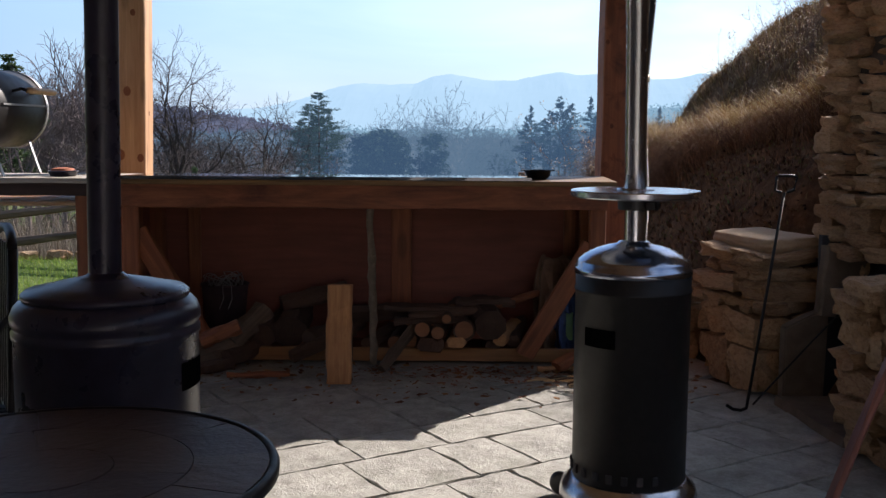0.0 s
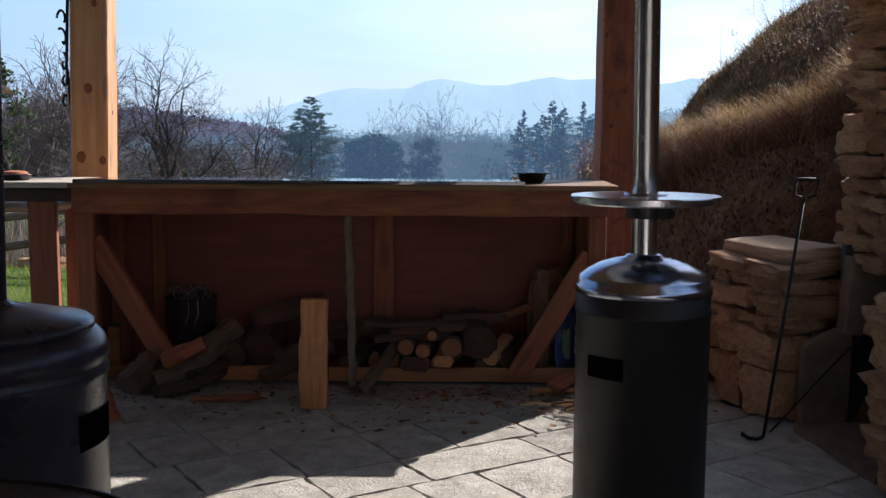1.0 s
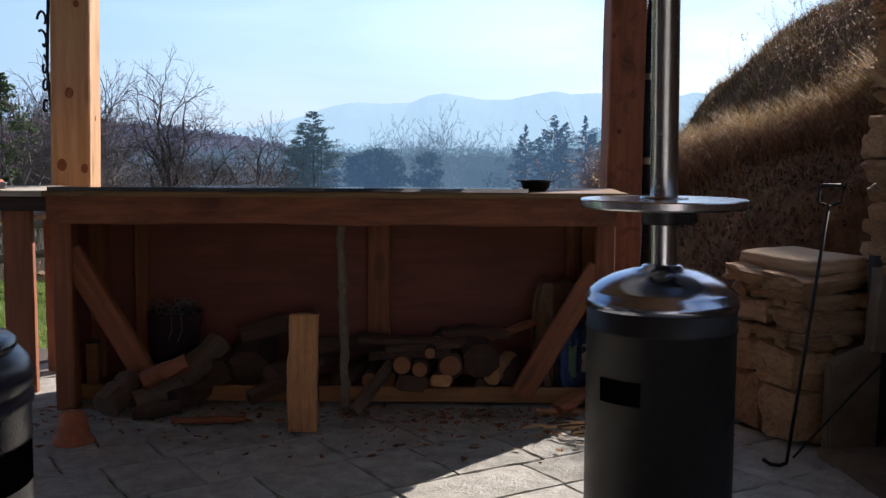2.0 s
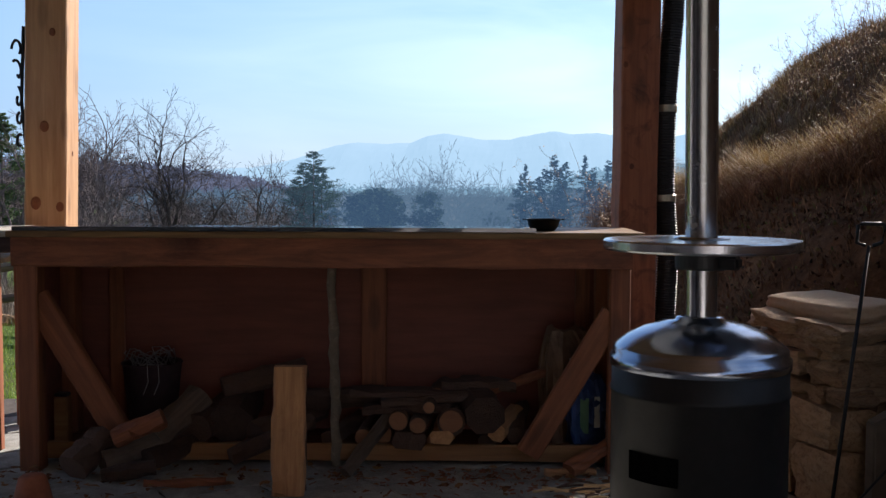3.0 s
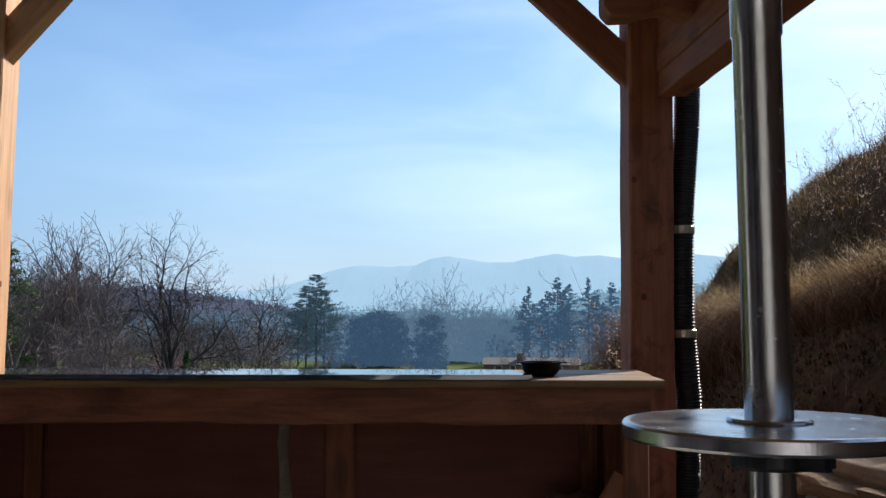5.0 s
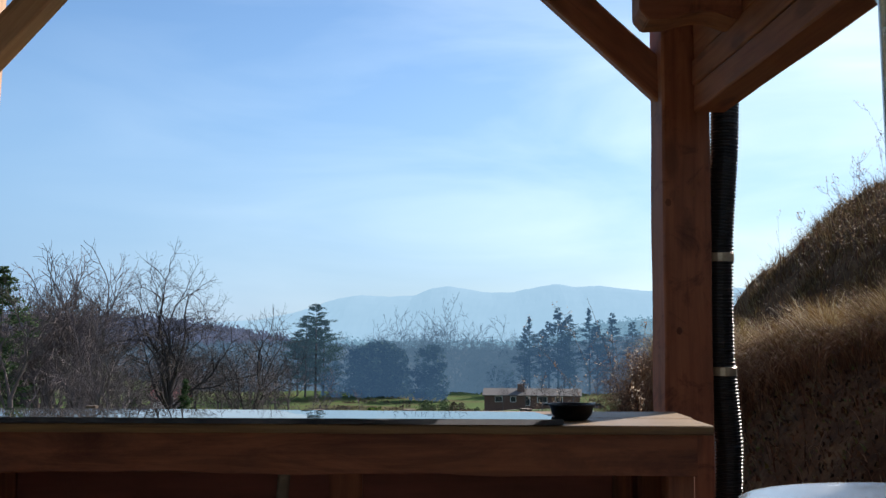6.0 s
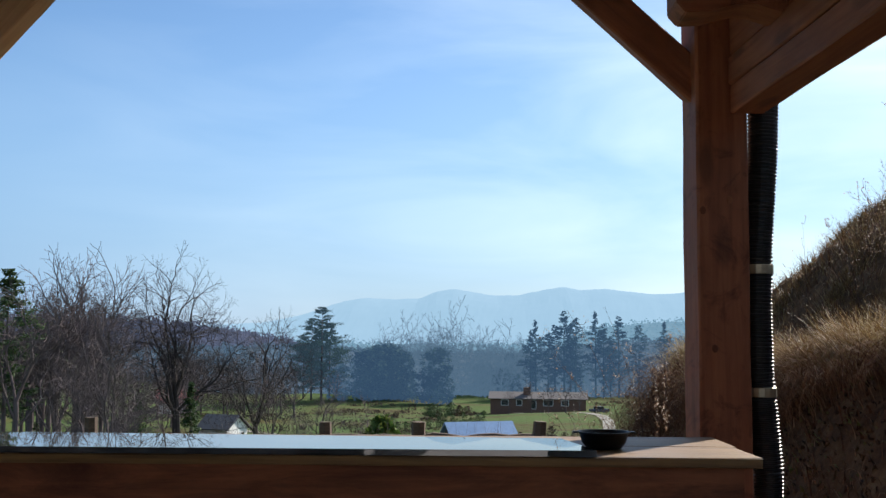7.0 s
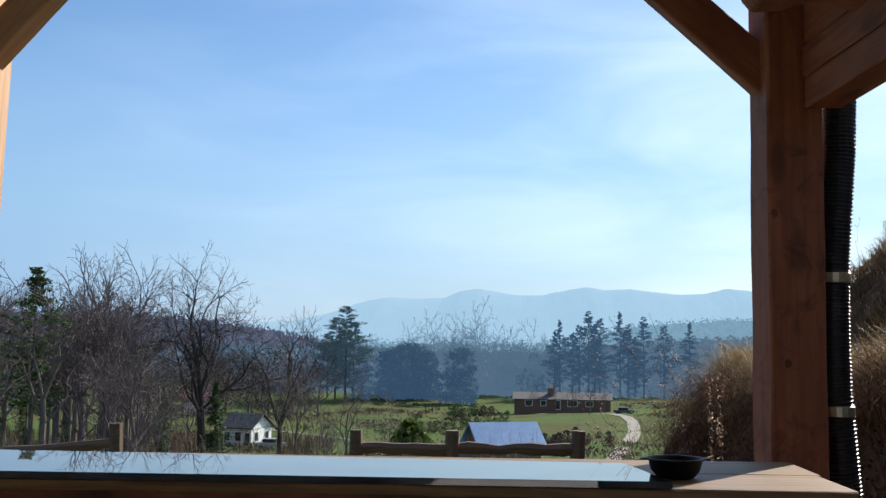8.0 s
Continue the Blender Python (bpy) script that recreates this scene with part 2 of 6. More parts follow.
def slab_mat():
    """Polished dark slab on the counter."""
    m, n, l, b = surface("polished_slab", 0.09)
    v = coords(n, l)
    l.new(ramp_node(n, l, noise_node(n, l, v, 9, 7), [(0.3, (0.035, 0.04, 0.045)), (0.7, (0.07, 0.078, 0.085))]), b.inputs["Base Color"])
    b.inputs["IOR"].default_value = 1.9
    r = n.new("ShaderNodeMapRange")
    r.inputs["To Min"].default_value, r.inputs["To Max"].default_value = 0.0, 0.022
    l.new(noise_node(n, l, v, 5, 5), r.inputs["Value"])
    l.new(r.outputs[0], b.inputs["Roughness"])
    return m


M_SLAB = slab_mat()


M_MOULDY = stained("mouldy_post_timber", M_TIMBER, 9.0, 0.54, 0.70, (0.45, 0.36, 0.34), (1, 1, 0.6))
M_APRON = stained("bark_edged_timber", M_TIMBER, 5.0, 0.46, 0.68, (0.42, 0.33, 0.30), (0.4, 1, 2.0))
# near-black colour paints in the shade on the side counter's aprons
M_SHADEBOARD = wood("dark_stained_board", (0.03, 0.016, 0.014), (0.075, 0.042, 0.036), 0.8, 1.0, 0.3)
M_FENCE = wood("dark_split_rail", (0.05, 0.03, 0.02), (0.18, 0.115, 0.075), 0.85, 1.2, 0.4)
M_RAIL = wood("orange_rail", (0.20, 0.085, 0.03), (0.40, 0.20, 0.08), 0.75, 1.0, 0.3)
M_PAIL = plain("dull_purple_grey_plastic", (0.045, 0.024, 0.028), 0.7, 0, 0.3, 20, 0.1)
# pale so that the unseen walls bounce fill light under the roof
M_FILLWALL = wood("pale_grey_wall_boards", (0.58, 0.57, 0.60), (0.76, 0.75, 0.80), 0.8, 1.0, 0.15)
M_KNOT = rock_mat("wood_knot", [(0.3, (0.09, 0.024, 0.010)), (0.55, (0.19, 0.060, 0.025)), (0.75, (0.32, 0.13, 0.055))], 40, 0.4)


def ground_mat():
    m, n, l, b = surface("turf_and_soil", 1.0)
    b.inputs["Specular IOR Level"].default_value = 0.05
    v = coords(n, l, kind="Object", shift=False)
    mp = n.new("ShaderNodeMapping")
    mp.inputs["Scale"].default_value = (0.45, 1.5, 1.0)
    l.new(v, mp.inputs["Vector"])
    big = noise_node(n, l, mp.outputs["Vector"], 0.05, 9, 0.72, 0.9)
    patch = noise_node(n, l, v, 0.018, 7, 0.65, 0.5)
    mid = noise_node(n, l, v, 1.3, 8, 0.65)
    turf = ramp_node(n, l, mid, [(0.3, (0.05, 0.085, 0.024)), (0.7, (0.10, 0.142, 0.046))])
    dry = ramp_node(n, l, mid, [(0.3, (0.055, 0.055, 0.022)), (0.7, (0.12, 0.10, 0.048))])
    red = ramp_node(n, l, mid, [(0.3, (0.06, 0.027, 0.012)), (0.7, (0.125, 0.062, 0.026))])
    col = mix_node(n, l, ramp_node(n, l, big, [(0.50, (0, 0, 0)), (0.60, (1, 1, 1))]), turf, dry)
    col = mix_node(n, l, ramp_node(n, l, patch, [(0.58, (0, 0, 0)), (0.70, (0.8, 0.8, 0.8))]), col, red)
    # the bank is bare soil and dry litter, the lawn green
    p = n.new("ShaderNodeSeparateXYZ")
    l.new(v, p.inputs[0])
    r = n.new("ShaderNodeMapRange")
    r.inputs["From Min"].default_value, r.inputs["From Max"].default_value = 0.4, 0.9
    l.new(p.outputs["X"], r.inputs["Value"])
    y = n.new("ShaderNodeMapRange")
    y.inputs["From Min"].default_value, y.inputs["From Max"].default_value = 30, 18
    l.new(p.outputs["Y"], y.inputs["Value"])
    k = n.new("ShaderNodeMath")
    k.operation = "MULTIPLY"
    l.new(r.outputs[0], k.inputs[0])
    l.new(y.outputs[0], k.inputs[1])
    soil = ramp_node(n, l, noise_node(n, l, v, 7, 8, 0.7), [(0.3, (0.055, 0.030, 0.018)), (0.55, (0.14, 0.078, 0.042)), (0.75, (0.26, 0.155, 0.08))])
    col = mix_node(n, l, k.outputs[0], col, soil)
    l.new(col, b.inputs["Base Color"])
    bump_node(n, l, b, noise_node(n, l, v, 9, 7, 0.7), 0.8, 0.05)
    return m


M_GROUND = ground_mat()

# ---- building helpers ----
def mesh_of(name, bm, material, smooth=False):
    me = bpy.data.meshes.new(name)
    bm.normal_update()
    bm.to_mesh(me)
    bm.free()
    me.materials.append(material)
    if smooth:
        me.polygons.foreach_set("use_smooth", [True] * len(me.polygons))
    return me


def thing(name, at, label, category, group="", kind=""):
    ob = new(name)
    ob.empty_display_size = 0.1
    ob.location = at
    return tagged(ob, label, category, group, kind)


def adopt(ob, parent, m=None):
    """Put ob under parent; m is its pose in the world (things are never turned themselves)."""
    m = m or Matrix()
    if parent is None:
        ob.matrix_basis = m
        return ob
    p = parent
    chain = Matrix()
    while p is not None:
        chain = p.matrix_basis @ chain
        p = p.parent
    ob.parent = parent
    ob.matrix_basis = chain.inverted() @ m
    return ob


def part(name, bm, material, parent, label="", m=None, smooth=False):
    me = bm if isinstance(bm, bpy.types.Mesh) else mesh_of(name, bm, material, smooth)
    ob = adopt(new(name, me), parent, m)
    return tagged(ob, label)


def timber_bm(length, w, h, chamfer=0.006, seg=6, wobble=0.0, seed=0):
    rnd = random.Random(seed)
    c = min(chamfer, w * 0.3, h * 0.3)
    prof = [(-w / 2 + c, -h / 2), (w / 2 - c, -h / 2), (w / 2, -h / 2 + c), (w / 2, h / 2 - c), (w / 2 - c, h / 2), (-w / 2 + c, h / 2), (-w / 2, h / 2 - c), (-w / 2, -h / 2 + c)]
    bm = bmesh.new()
    rings = []
    for i in range(seg + 1):
        x = length * i / seg
        rings.append([bm.verts.new((x, y + rnd.uniform(-1, 1) * wobble, z + rnd.uniform(-1, 1) * wobble)) for y, z in prof])
    for a, b in zip(rings, rings[1:]):
        for j in range(8):
            k = (j + 1) % 8
            bm.faces.new((a[j], a[k], b[k], b[j]))
    bm.faces.new(rings[0][::-1])
    bm.faces.new(rings[-1])
    bmesh.ops.recalc_face_normals(bm, faces=bm.faces)
    return bm


def axis_pose(a, b, side=None):
    a, b = Vector(a), Vector(b)
    x = (b - a).normalized()
    if side is None:
        side = Vector((0, 0, 1)).cross(x) if abs(x.z) < 0.98 else Vector((0, 1, 0))
    s = Vector(side)
    y = (s - x * s.dot(x)).normalized()
    z = x.cross(y)
    m = Matrix((x, y, z)).transposed().to_4x4()
    m.translation = a
    return m


def timber(name, a, b, w, h, material, parent, label="", side=None, wobble=0.002, chamfer=0.006, seed=None):
    """A beam or board from a to b; w across side, h across the third way."""
    length = (Vector(b) - Vector(a)).length
    seed = seed if seed is not None else int((a[0] * 13 + a[1] * 7 + a[2] * 3 + length) * 1000)
    return part(name, timber_bm(length, w, h, chamfer, max(2, int(length * 5)), wobble, seed), material, parent, label, axis_pose(a, b, side))


def lathe_bm(profile, seg=40):
    bm = bmesh.new()
    rings = []
    for r, z in profile:
        if r < 1e-5:
            rings.append([bm.verts.new((0, 0, z))])
        else:
            rings.append([bm.verts.new((r * math.cos(2 * math.pi * i / seg), r * math.sin(2 * math.pi * i / seg), z)) for i in range(seg)])
    for a, b in zip(rings, rings[1:]):
        for i in range(seg):
            j = (i + 1) % seg
            if len(a) == 1 and len(b) > 1:
                bm.faces.new((a[0], b[i], b[j]))
            elif len(b) == 1 and len(a) > 1:
                bm.faces.new((a[i], a[j], b[0]))
            elif len(a) > 1:
                bm.faces.new((a[i], a[j], b[j], b[i]))
    bmesh.ops.recalc_face_normals(bm, faces=bm.faces)
    return bm


def tube_bm(points, radii, seg=8, bm=None, cap=True):
    bm = bm or bmesh.new()
    pts = [Vector(p) for p in points]
    if isinstance(radii, (int, float)):
        radii = [radii] * len(pts)
    rings = []
    ref = Vector((0.31, 0.17, 0.93))
    for i, p in enumerate(pts):
        d = (pts[min(i + 1, len(pts) - 1)] - pts[max(i - 1, 0)]).normalized()
        u = d.cross(ref)
        if u.length < 0.05:
            u = d.cross(Vector((1, 0, 0)))
        u.normalize()
        v = d.cross(u)
        rings.append([bm.verts.new(p + radii[i] * (math.cos(2 * math.pi * k / seg) * u + math.sin(2 * math.pi * k / seg) * v)) for k in range(seg)])
    for a, b in zip(rings, rings[1:]):
        for k in range(seg):
            j = (k + 1) % seg
            bm.faces.new((a[k], a[j], b[j], b[k]))
    if cap and seg > 2:
        bm.faces.new(rings[0][::-1])
        bm.faces.new(rings[-1])
    return bm


def rock_bm(sx, sy, sz, seed, rough=0.10, cuts=2, sq=9):
    """A broken stone: a box with knocked-off corners and uneven faces."""
    bm = bmesh.new()
    bmesh.ops.create_cube(bm, size=1)
    bmesh.ops.subdivide_edges(bm, edges=bm.edges[:], cuts=cuts, use_grid_fill=True)
    off = Vector((seed * 7.3, seed * 3.1, seed * 5.7))
    for v in bm.verts:
        p = v.co.copy()
        n8 = (abs(2 * p.x) ** sq + abs(2 * p.y) ** sq + abs(2 * p.z) ** sq) ** (1 / sq)
        p = p / max(n8, 0.01) if n8 > 1 else p
        k = noise.noise(p * 2.1 + off) * rough * 1.6 + noise.noise(p * 5.0 + off) * rough * 0.7
        p = p * (1 + k)
        v.co = Vector((p.x * sx, p.y * sy, p.z * sz))
    bmesh.ops.recalc_face_normals(bm, faces=bm.faces)
    return bm


def box_bm(sx, sy, sz, bevel=0.005):
    bm = bmesh.new()
    bmesh.ops.create_cube(bm, size=1)
    for v in bm.verts:
        v.co = Vector((v.co.x * sx, v.co.y * sy, v.co.z * sz))
    if bevel:
        bmesh.ops.bevel(bm, geom=bm.edges[:], offset=bevel, segments=2, affect="EDGES")
    return bm


def quads_mesh(name, verts, faces, material):
    me = bpy.data.meshes.new(name)
    me.from_pydata(verts, [], faces)
    me.materials.append(material)
    me.update()
    return me

# ---- ground ----
def lerp_table(table, x):
    for (x0, y0), (x1, y1) in zip(table, table[1:]):
        if x <= x1:
            return y0 + (y1 - y0) * max(0.0, (x - x0) / (x1 - x0))
    return table[-1][1]


def smooth(a, b, x):
    t = max(0.0, min(1.0, (x - a) / (b - a)))
    return t * t * (3 - 2 * t)


BANK = [(0, 0), (0.22, 0.38), (0.45, 0.82), (0.62, 1.08), (0.80, 1.24), (1.10, 1.36), (1.35, 1.58), (1.60, 1.90), (1.85, 2.12), (2.5, 2.65), (4, 3.3), (9, 4.6), (40, 7)]
TOE = [(2.5, 2.3), (4.9, 1.75), (5.4, 1.42), (6.2, 1.27), (7, 1.21), (8, 1.2), (9, 1.06), (10, 1.0), (12, 1.1), (14, 1.6), (20, 4.5)]


def ledge_line(y):
    """How far in from the bank's foot its grassy ledge runs; it climbs towards the terrace."""
    return 0.80 + 0.75 * (1 - smooth(5.3, 8.8, y))


def ground_z(x, y):
    """Height of the ground: terrace and lawn, the steep bank, and the valley beyond."""
    d = math.hypot(x * 0.6, y)
    z = -0.06 - 0.04 * smooth(6.4, 7.5, y)
    z -= 0.5 * smooth(10.3, 13, y) + 1.6 * smooth(12, 26, d) + 12.5 * smooth(16, 120, d)
    far = smooth(60, 140, d)
    z += far * 2.2 * noise.noise(Vector((x * 0.012, y * 0.012, 0.3)))
    z += far * (1.3 * noise.noise(Vector((x * 0.03, y * 0.022, 4.3))) + 0.45 * noise.noise(Vector((x * 0.09, y * 0.06, 7.1))))
    z += 3.0 * smooth(330, 520, d)
    # wooded rise on the left
    z += 14.0 * smooth(60, 150, -x - 0.05 * y) * smooth(60, 130, d)
    if 2.4 < y < 20 and x > 0:
        s = x - lerp_table(TOE, y)
        if s > 0:
            fade = 1 - smooth(11.0, 17.0, y)
            lump = 0.09 * noise.noise(Vector((x * 1.9, y * 1.9, 0))) + 0.05 * noise.noise(Vector((x * 5, y * 5, 2)))
            g = s - ledge_line(y)
            ledge = 0.07 * math.exp(-(g / 0.16) ** 2) - 0.12 * math.exp(-((g - 0.42) / 0.22) ** 2)
            z += (lerp_table(BANK, s) + ledge + lump * min(1, s * 3)) * fade
    elif x > 2.3 and y <= 2.4:
        z += lerp_table(BANK, x - 2.3)
    return z


def spaced(near, far, fine, grow):
    out, x, step = [], near, fine
    while x < far:
        out.append(x)
        x += step
        step *= grow
    return out + [far]


def build_ground():
    right = spaced(4.0, 3500, 0.16, 1.10)
    xs = sorted([-v for v in spaced(3.2, 3500, 0.25, 1.10)] + list(np.arange(-3.0, 0.6, 0.3)) + list(np.arange(0.6, 3.95, 0.085)) + right)
    ys = sorted([-v for v in spaced(2.0, 900, 0.4, 1.25)] + list(np.arange(-1.8, 4.9, 0.35)) + list(np.arange(5.0, 12.0, 0.10)) + spaced(12.1, 3900, 0.2, 1.06))
    verts = [(x, y, ground_z(x, y)) for y in ys for x in xs]
    w = len(xs)
    faces = [(j * w + i, j * w + i + 1, (j + 1) * w + i + 1, (j + 1) * w + i) for j in range(len(ys) - 1) for i in range(w - 1)]
    me = quads_mesh("ground", verts, faces, M_GROUND)
    me.polygons.foreach_set("use_smooth", [True] * len(me.polygons))
    tagged(new("ground", me), "green lawn, dry grassy bank and valley fields", "ground", kind="structure")


build_ground()

# the terrace bed under the pavers
bed = part("floor", box_bm(5.6, 9.2, 0.05, 0), M_DIRT, None, "stone-paved terrace with dark earth joints", Matrix.Translation((-0.9, 2.05, -0.036)))
tagged(bed, category="floor", kind="structure")

# ---- timber pavilion: two posts, braces, header, side beam, roof ----
TW = radians(-8.9)                                    # the pavilion stands slightly turned
RT = Vector((math.cos(TW), math.sin(TW), 0))          # along the header, to the right
BK = Vector((-math.sin(TW), math.cos(TW), 0))         # away from the terrace
PR = Vector((1.030, 6.010, 0))
PL = Vector((-2.100, 6.290, 0))
UP = Vector((0, 0, 1))
FX = Vector((math.cos(radians(4.0)), math.sin(radians(4.0)), 0))   # the posts themselves are turned the other way


def pavilion():
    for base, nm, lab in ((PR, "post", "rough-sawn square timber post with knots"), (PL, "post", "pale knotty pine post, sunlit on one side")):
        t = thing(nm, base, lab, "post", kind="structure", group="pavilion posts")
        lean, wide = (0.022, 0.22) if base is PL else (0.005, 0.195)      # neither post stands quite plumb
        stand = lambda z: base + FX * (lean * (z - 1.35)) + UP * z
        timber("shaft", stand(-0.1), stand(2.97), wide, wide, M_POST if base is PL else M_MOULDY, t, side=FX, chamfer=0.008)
        nrm = Vector((FX.y, -FX.x, 0))
        for u, z, r, inner in (((0.48, 1.56, 0.026, 0), (0.28, 1.15, 0.029, 0), (0.86, 1.13, 0.022, 0), (0.66, 2.06, 0.017, 0), (0.5, 1.42, 0.014, 1)) if base is PL else ((0.62, 1.9, 0.012, 0), (0.3, 1.35, 0.012, 0), (0.1, 1.86, 0.013, 0))):
            q = stand(z) + (FX * (wide / 2 + 0.0001) + nrm * wide * (u - 0.5) if inner else FX * wide * (u - 0.5) + nrm * (wide / 2 + 0.0001))
            axis = FX if inner else nrm
            m = Matrix.Translation(q) @ axis.to_track_quat("Z", "Y").to_matrix().to_4x4()
            part("knot", lathe_bm([(0, 0.0022), (r * 0.5, 0.002), (r * 0.9, 0.0012), (r * 1.05, -0.002)], 18), M_KNOT, t, m=m @ Matrix.Diagonal((1, 1.3, 1, 1)), smooth=True)
        s = -1 if base is PR else 1
        t2 = thing("knee_brace", base + UP * 2.3, "diagonal timber knee brace under the header", "brace", kind="structure", group="knee braces")
        a = stand(2.315 if base is PR else 2.49) + RT * (s * 0.02)
        b = a + (RT * s + UP) * 0.74
        timber("brace_timber", a, b, 0.10, 0.14, M_TIMBER if base is PR else M_POST, t2, side=BK)
    h = thing("header_beam", PR + UP * 2.97, "heavy timber header across both posts", "beam", kind="structure")
    timber("beam_timber", PL + RT * -0.6 + UP * 3.07, PR + RT * 0.6 + UP * 3.07, 0.18, 0.2, M_TIMBER, h, side=BK)
    # side beam of layered boards that runs back from the right post, square to the post's own faces
    g = thing("side_beam", PR + UP * 2.25, "side beam of layered rough boards", "beam", kind="structure")
    fwd = Vector((math.sin(radians(3.8)), -math.cos(radians(3.8)), 0))
    for z0, z1, dx in ((2.225, 2.330, 0.0), (2.332, 2.440, -0.004), (2.442, 2.61, 0.004)):
        a = Vector((1.134 + dx, 5.905, (z0 + z1) / 2))
        timber("board", a, a + fwd * 8.1, 0.128, z1 - z0, M_TIMBER, g, side=FX)
    k = thing("roof_stub", PR + UP * 2.6, "stained timber block with a scooped underside", "beam", kind="structure")
    bm = bmesh.new()
    under = [(0.0, 0.035), (0.03, 0.0), (0.11, 0.004), (0.15, 0.018), (0.21, 0.03), (0.26, 0.026), (0.31, 0.008), (0.34, 0.0), (0.355, 0.02)]
    loop = under + [(0.355, 0.26), (0.0, 0.26)]
    fr = [bm.verts.new((x, 0.0, z)) for x, z in loop]
    bk = [bm.verts.new((x, 0.16, z)) for x, z in loop]
    bm.faces.new(fr)
    bm.faces.new(bk)
    for q in range(len(loop)):
        w = (q + 1) % len(loop)
        bm.faces.new((fr[q], fr[w], bk[w], bk[q]))
    bmesh.ops.recalc_face_normals(bm, faces=bm.faces)
    bmesh.ops.bevel(bm, geom=bm.edges[:], offset=0.004, segments=2, affect="EDGES")
    part("block", bm, M_MOULDY, k, m=Matrix.Translation((0.755, 5.32, 2.42)))
    # unseen roof deck above; its edges and pale boards shape the terrace light
    deck = box_bm(5.35, 10.2, 0.06, 0)
    tagged(part("ceiling", deck, M_POST, None, "unseen pine board roof deck over the terrace", Matrix.Translation((-1.125, 1.6, 3.22))), category="ceiling", kind="structure")
    # unseen board added at the eave to keep sun off the round table
    e = thing("eave_fascia", (1.535, 1.4, 2.85), "unseen deep timber board added under the roof edge to block sun", "beam", kind="structure")
    timber("fascia_board", (1.535, -3.4, 3.02), (1.535, 6.3, 3.02), 0.035, 0.33, M_TIMBER, e, side=(1, 0, 0))
    # unseen wall added to close the terrace at the back and bounce fill
    tagged(part("wall_south", box_bm(5.6, 0.2, 3.3, 0), M_FILLWALL, None, "unseen plain board wall added behind the terrace for fill light", Matrix.Translation((-1.0, -2.6, 1.6))), category="wall", kind="structure")

    # unseen wall added to block sky on the left and bounce fill
    tagged(part("wall_west", box_bm(0.2, 6.4, 3.3, 0), M_FILLWALL, None, "unseen plain board wall added beside the terrace to shape its light", Matrix.Translation((-3.75, 0.7, 1.6))), category="wall", kind="structure")


pavilion()

def drain_hose():
    t = thing("drain_hose", PR + RT * 0.19 + BK * 0.02, "black corrugated drain hose strapped to the post", "hose")
    pts = [(0.190, 2.62), (0.190, 2.3), (0.183, 2.1), (0.168, 1.9), (0.155, 1.72), (0.150, 1.5), (0.150, 1.25), (0.165, 1.05), (0.175, 0.9), (0.165, 0.6), (0.15, 0.3), (0.15, 0.0), (0.15, -0.06)]
    pts = pts[::-1]
    path, radii = [], []
    z = -0.04
    i = 0
    while z < 2.6:
        for dz, r in ((0, 0.052), (0.0035, 0.058), (0.0065, 0.058), (0.010, 0.052)):
            zz = z + dz
            x = lerp_table([(q, p) for p, q in pts], zz)
            path.append(PR + RT * (x - 0.003) + BK * 0.0 + UP * zz)
            radii.append(r)
        z += 0.0135
    part("pipe", tube_bm(path, radii, 14), M_BLACKRIB, t, smooth=False)
    for z in (1.645, 1.19):
        x = lerp_table([(q, p) for p, q in pts], z)
        c = PR + RT * (x - 0.004) + UP * z
        part("strap", lathe_bm([(0.058, -0.018), (0.0605, -0.016), (0.0605, 0.016), (0.058, 0.018), (0.058, -0.018)], 20), M_TAPE, t, "metal strap", Matrix.Translation(c))


drain_hose()


def scroll_hook():
    """Wrought ornament hanging on the left post."""
    t = thing("iron_ornament", PL - RT * 0.12 + UP * 1.55, "black wrought-iron scroll ornament hung on the post", "ornament")
    base = PL - RT * 0.115 - BK * 0.06
    for k, (z, r) in enumerate(((1.98, 0.045), (1.86, 0.05), (1.72, 0.05), (1.62, 0.04), (1.50, 0.035))):
        pts = []
        for i in range(15):
            a = i / 14 * 4.6 + k
            q = r * (1 - 0.045 * i)
            pts.append(base - RT * (0.02 + q * 0.6 * (1 + math.cos(a))) + UP * (z + q * 1.3 * math.sin(a)))
        part("scroll", tube_bm(pts, 0.008, 6), M_IRON, t)
    part("spine", tube_bm([base + UP * 1.46, base - RT * 0.02 + UP * 1.7, base + UP * 2.1], 0.010, 6), M_IRON, t)


scroll_hook()

# ---- the counter ----
CX0, CX1, CY0, CY1, CZ = -1.79, 0.905, 5.007, 5.66, 1.05


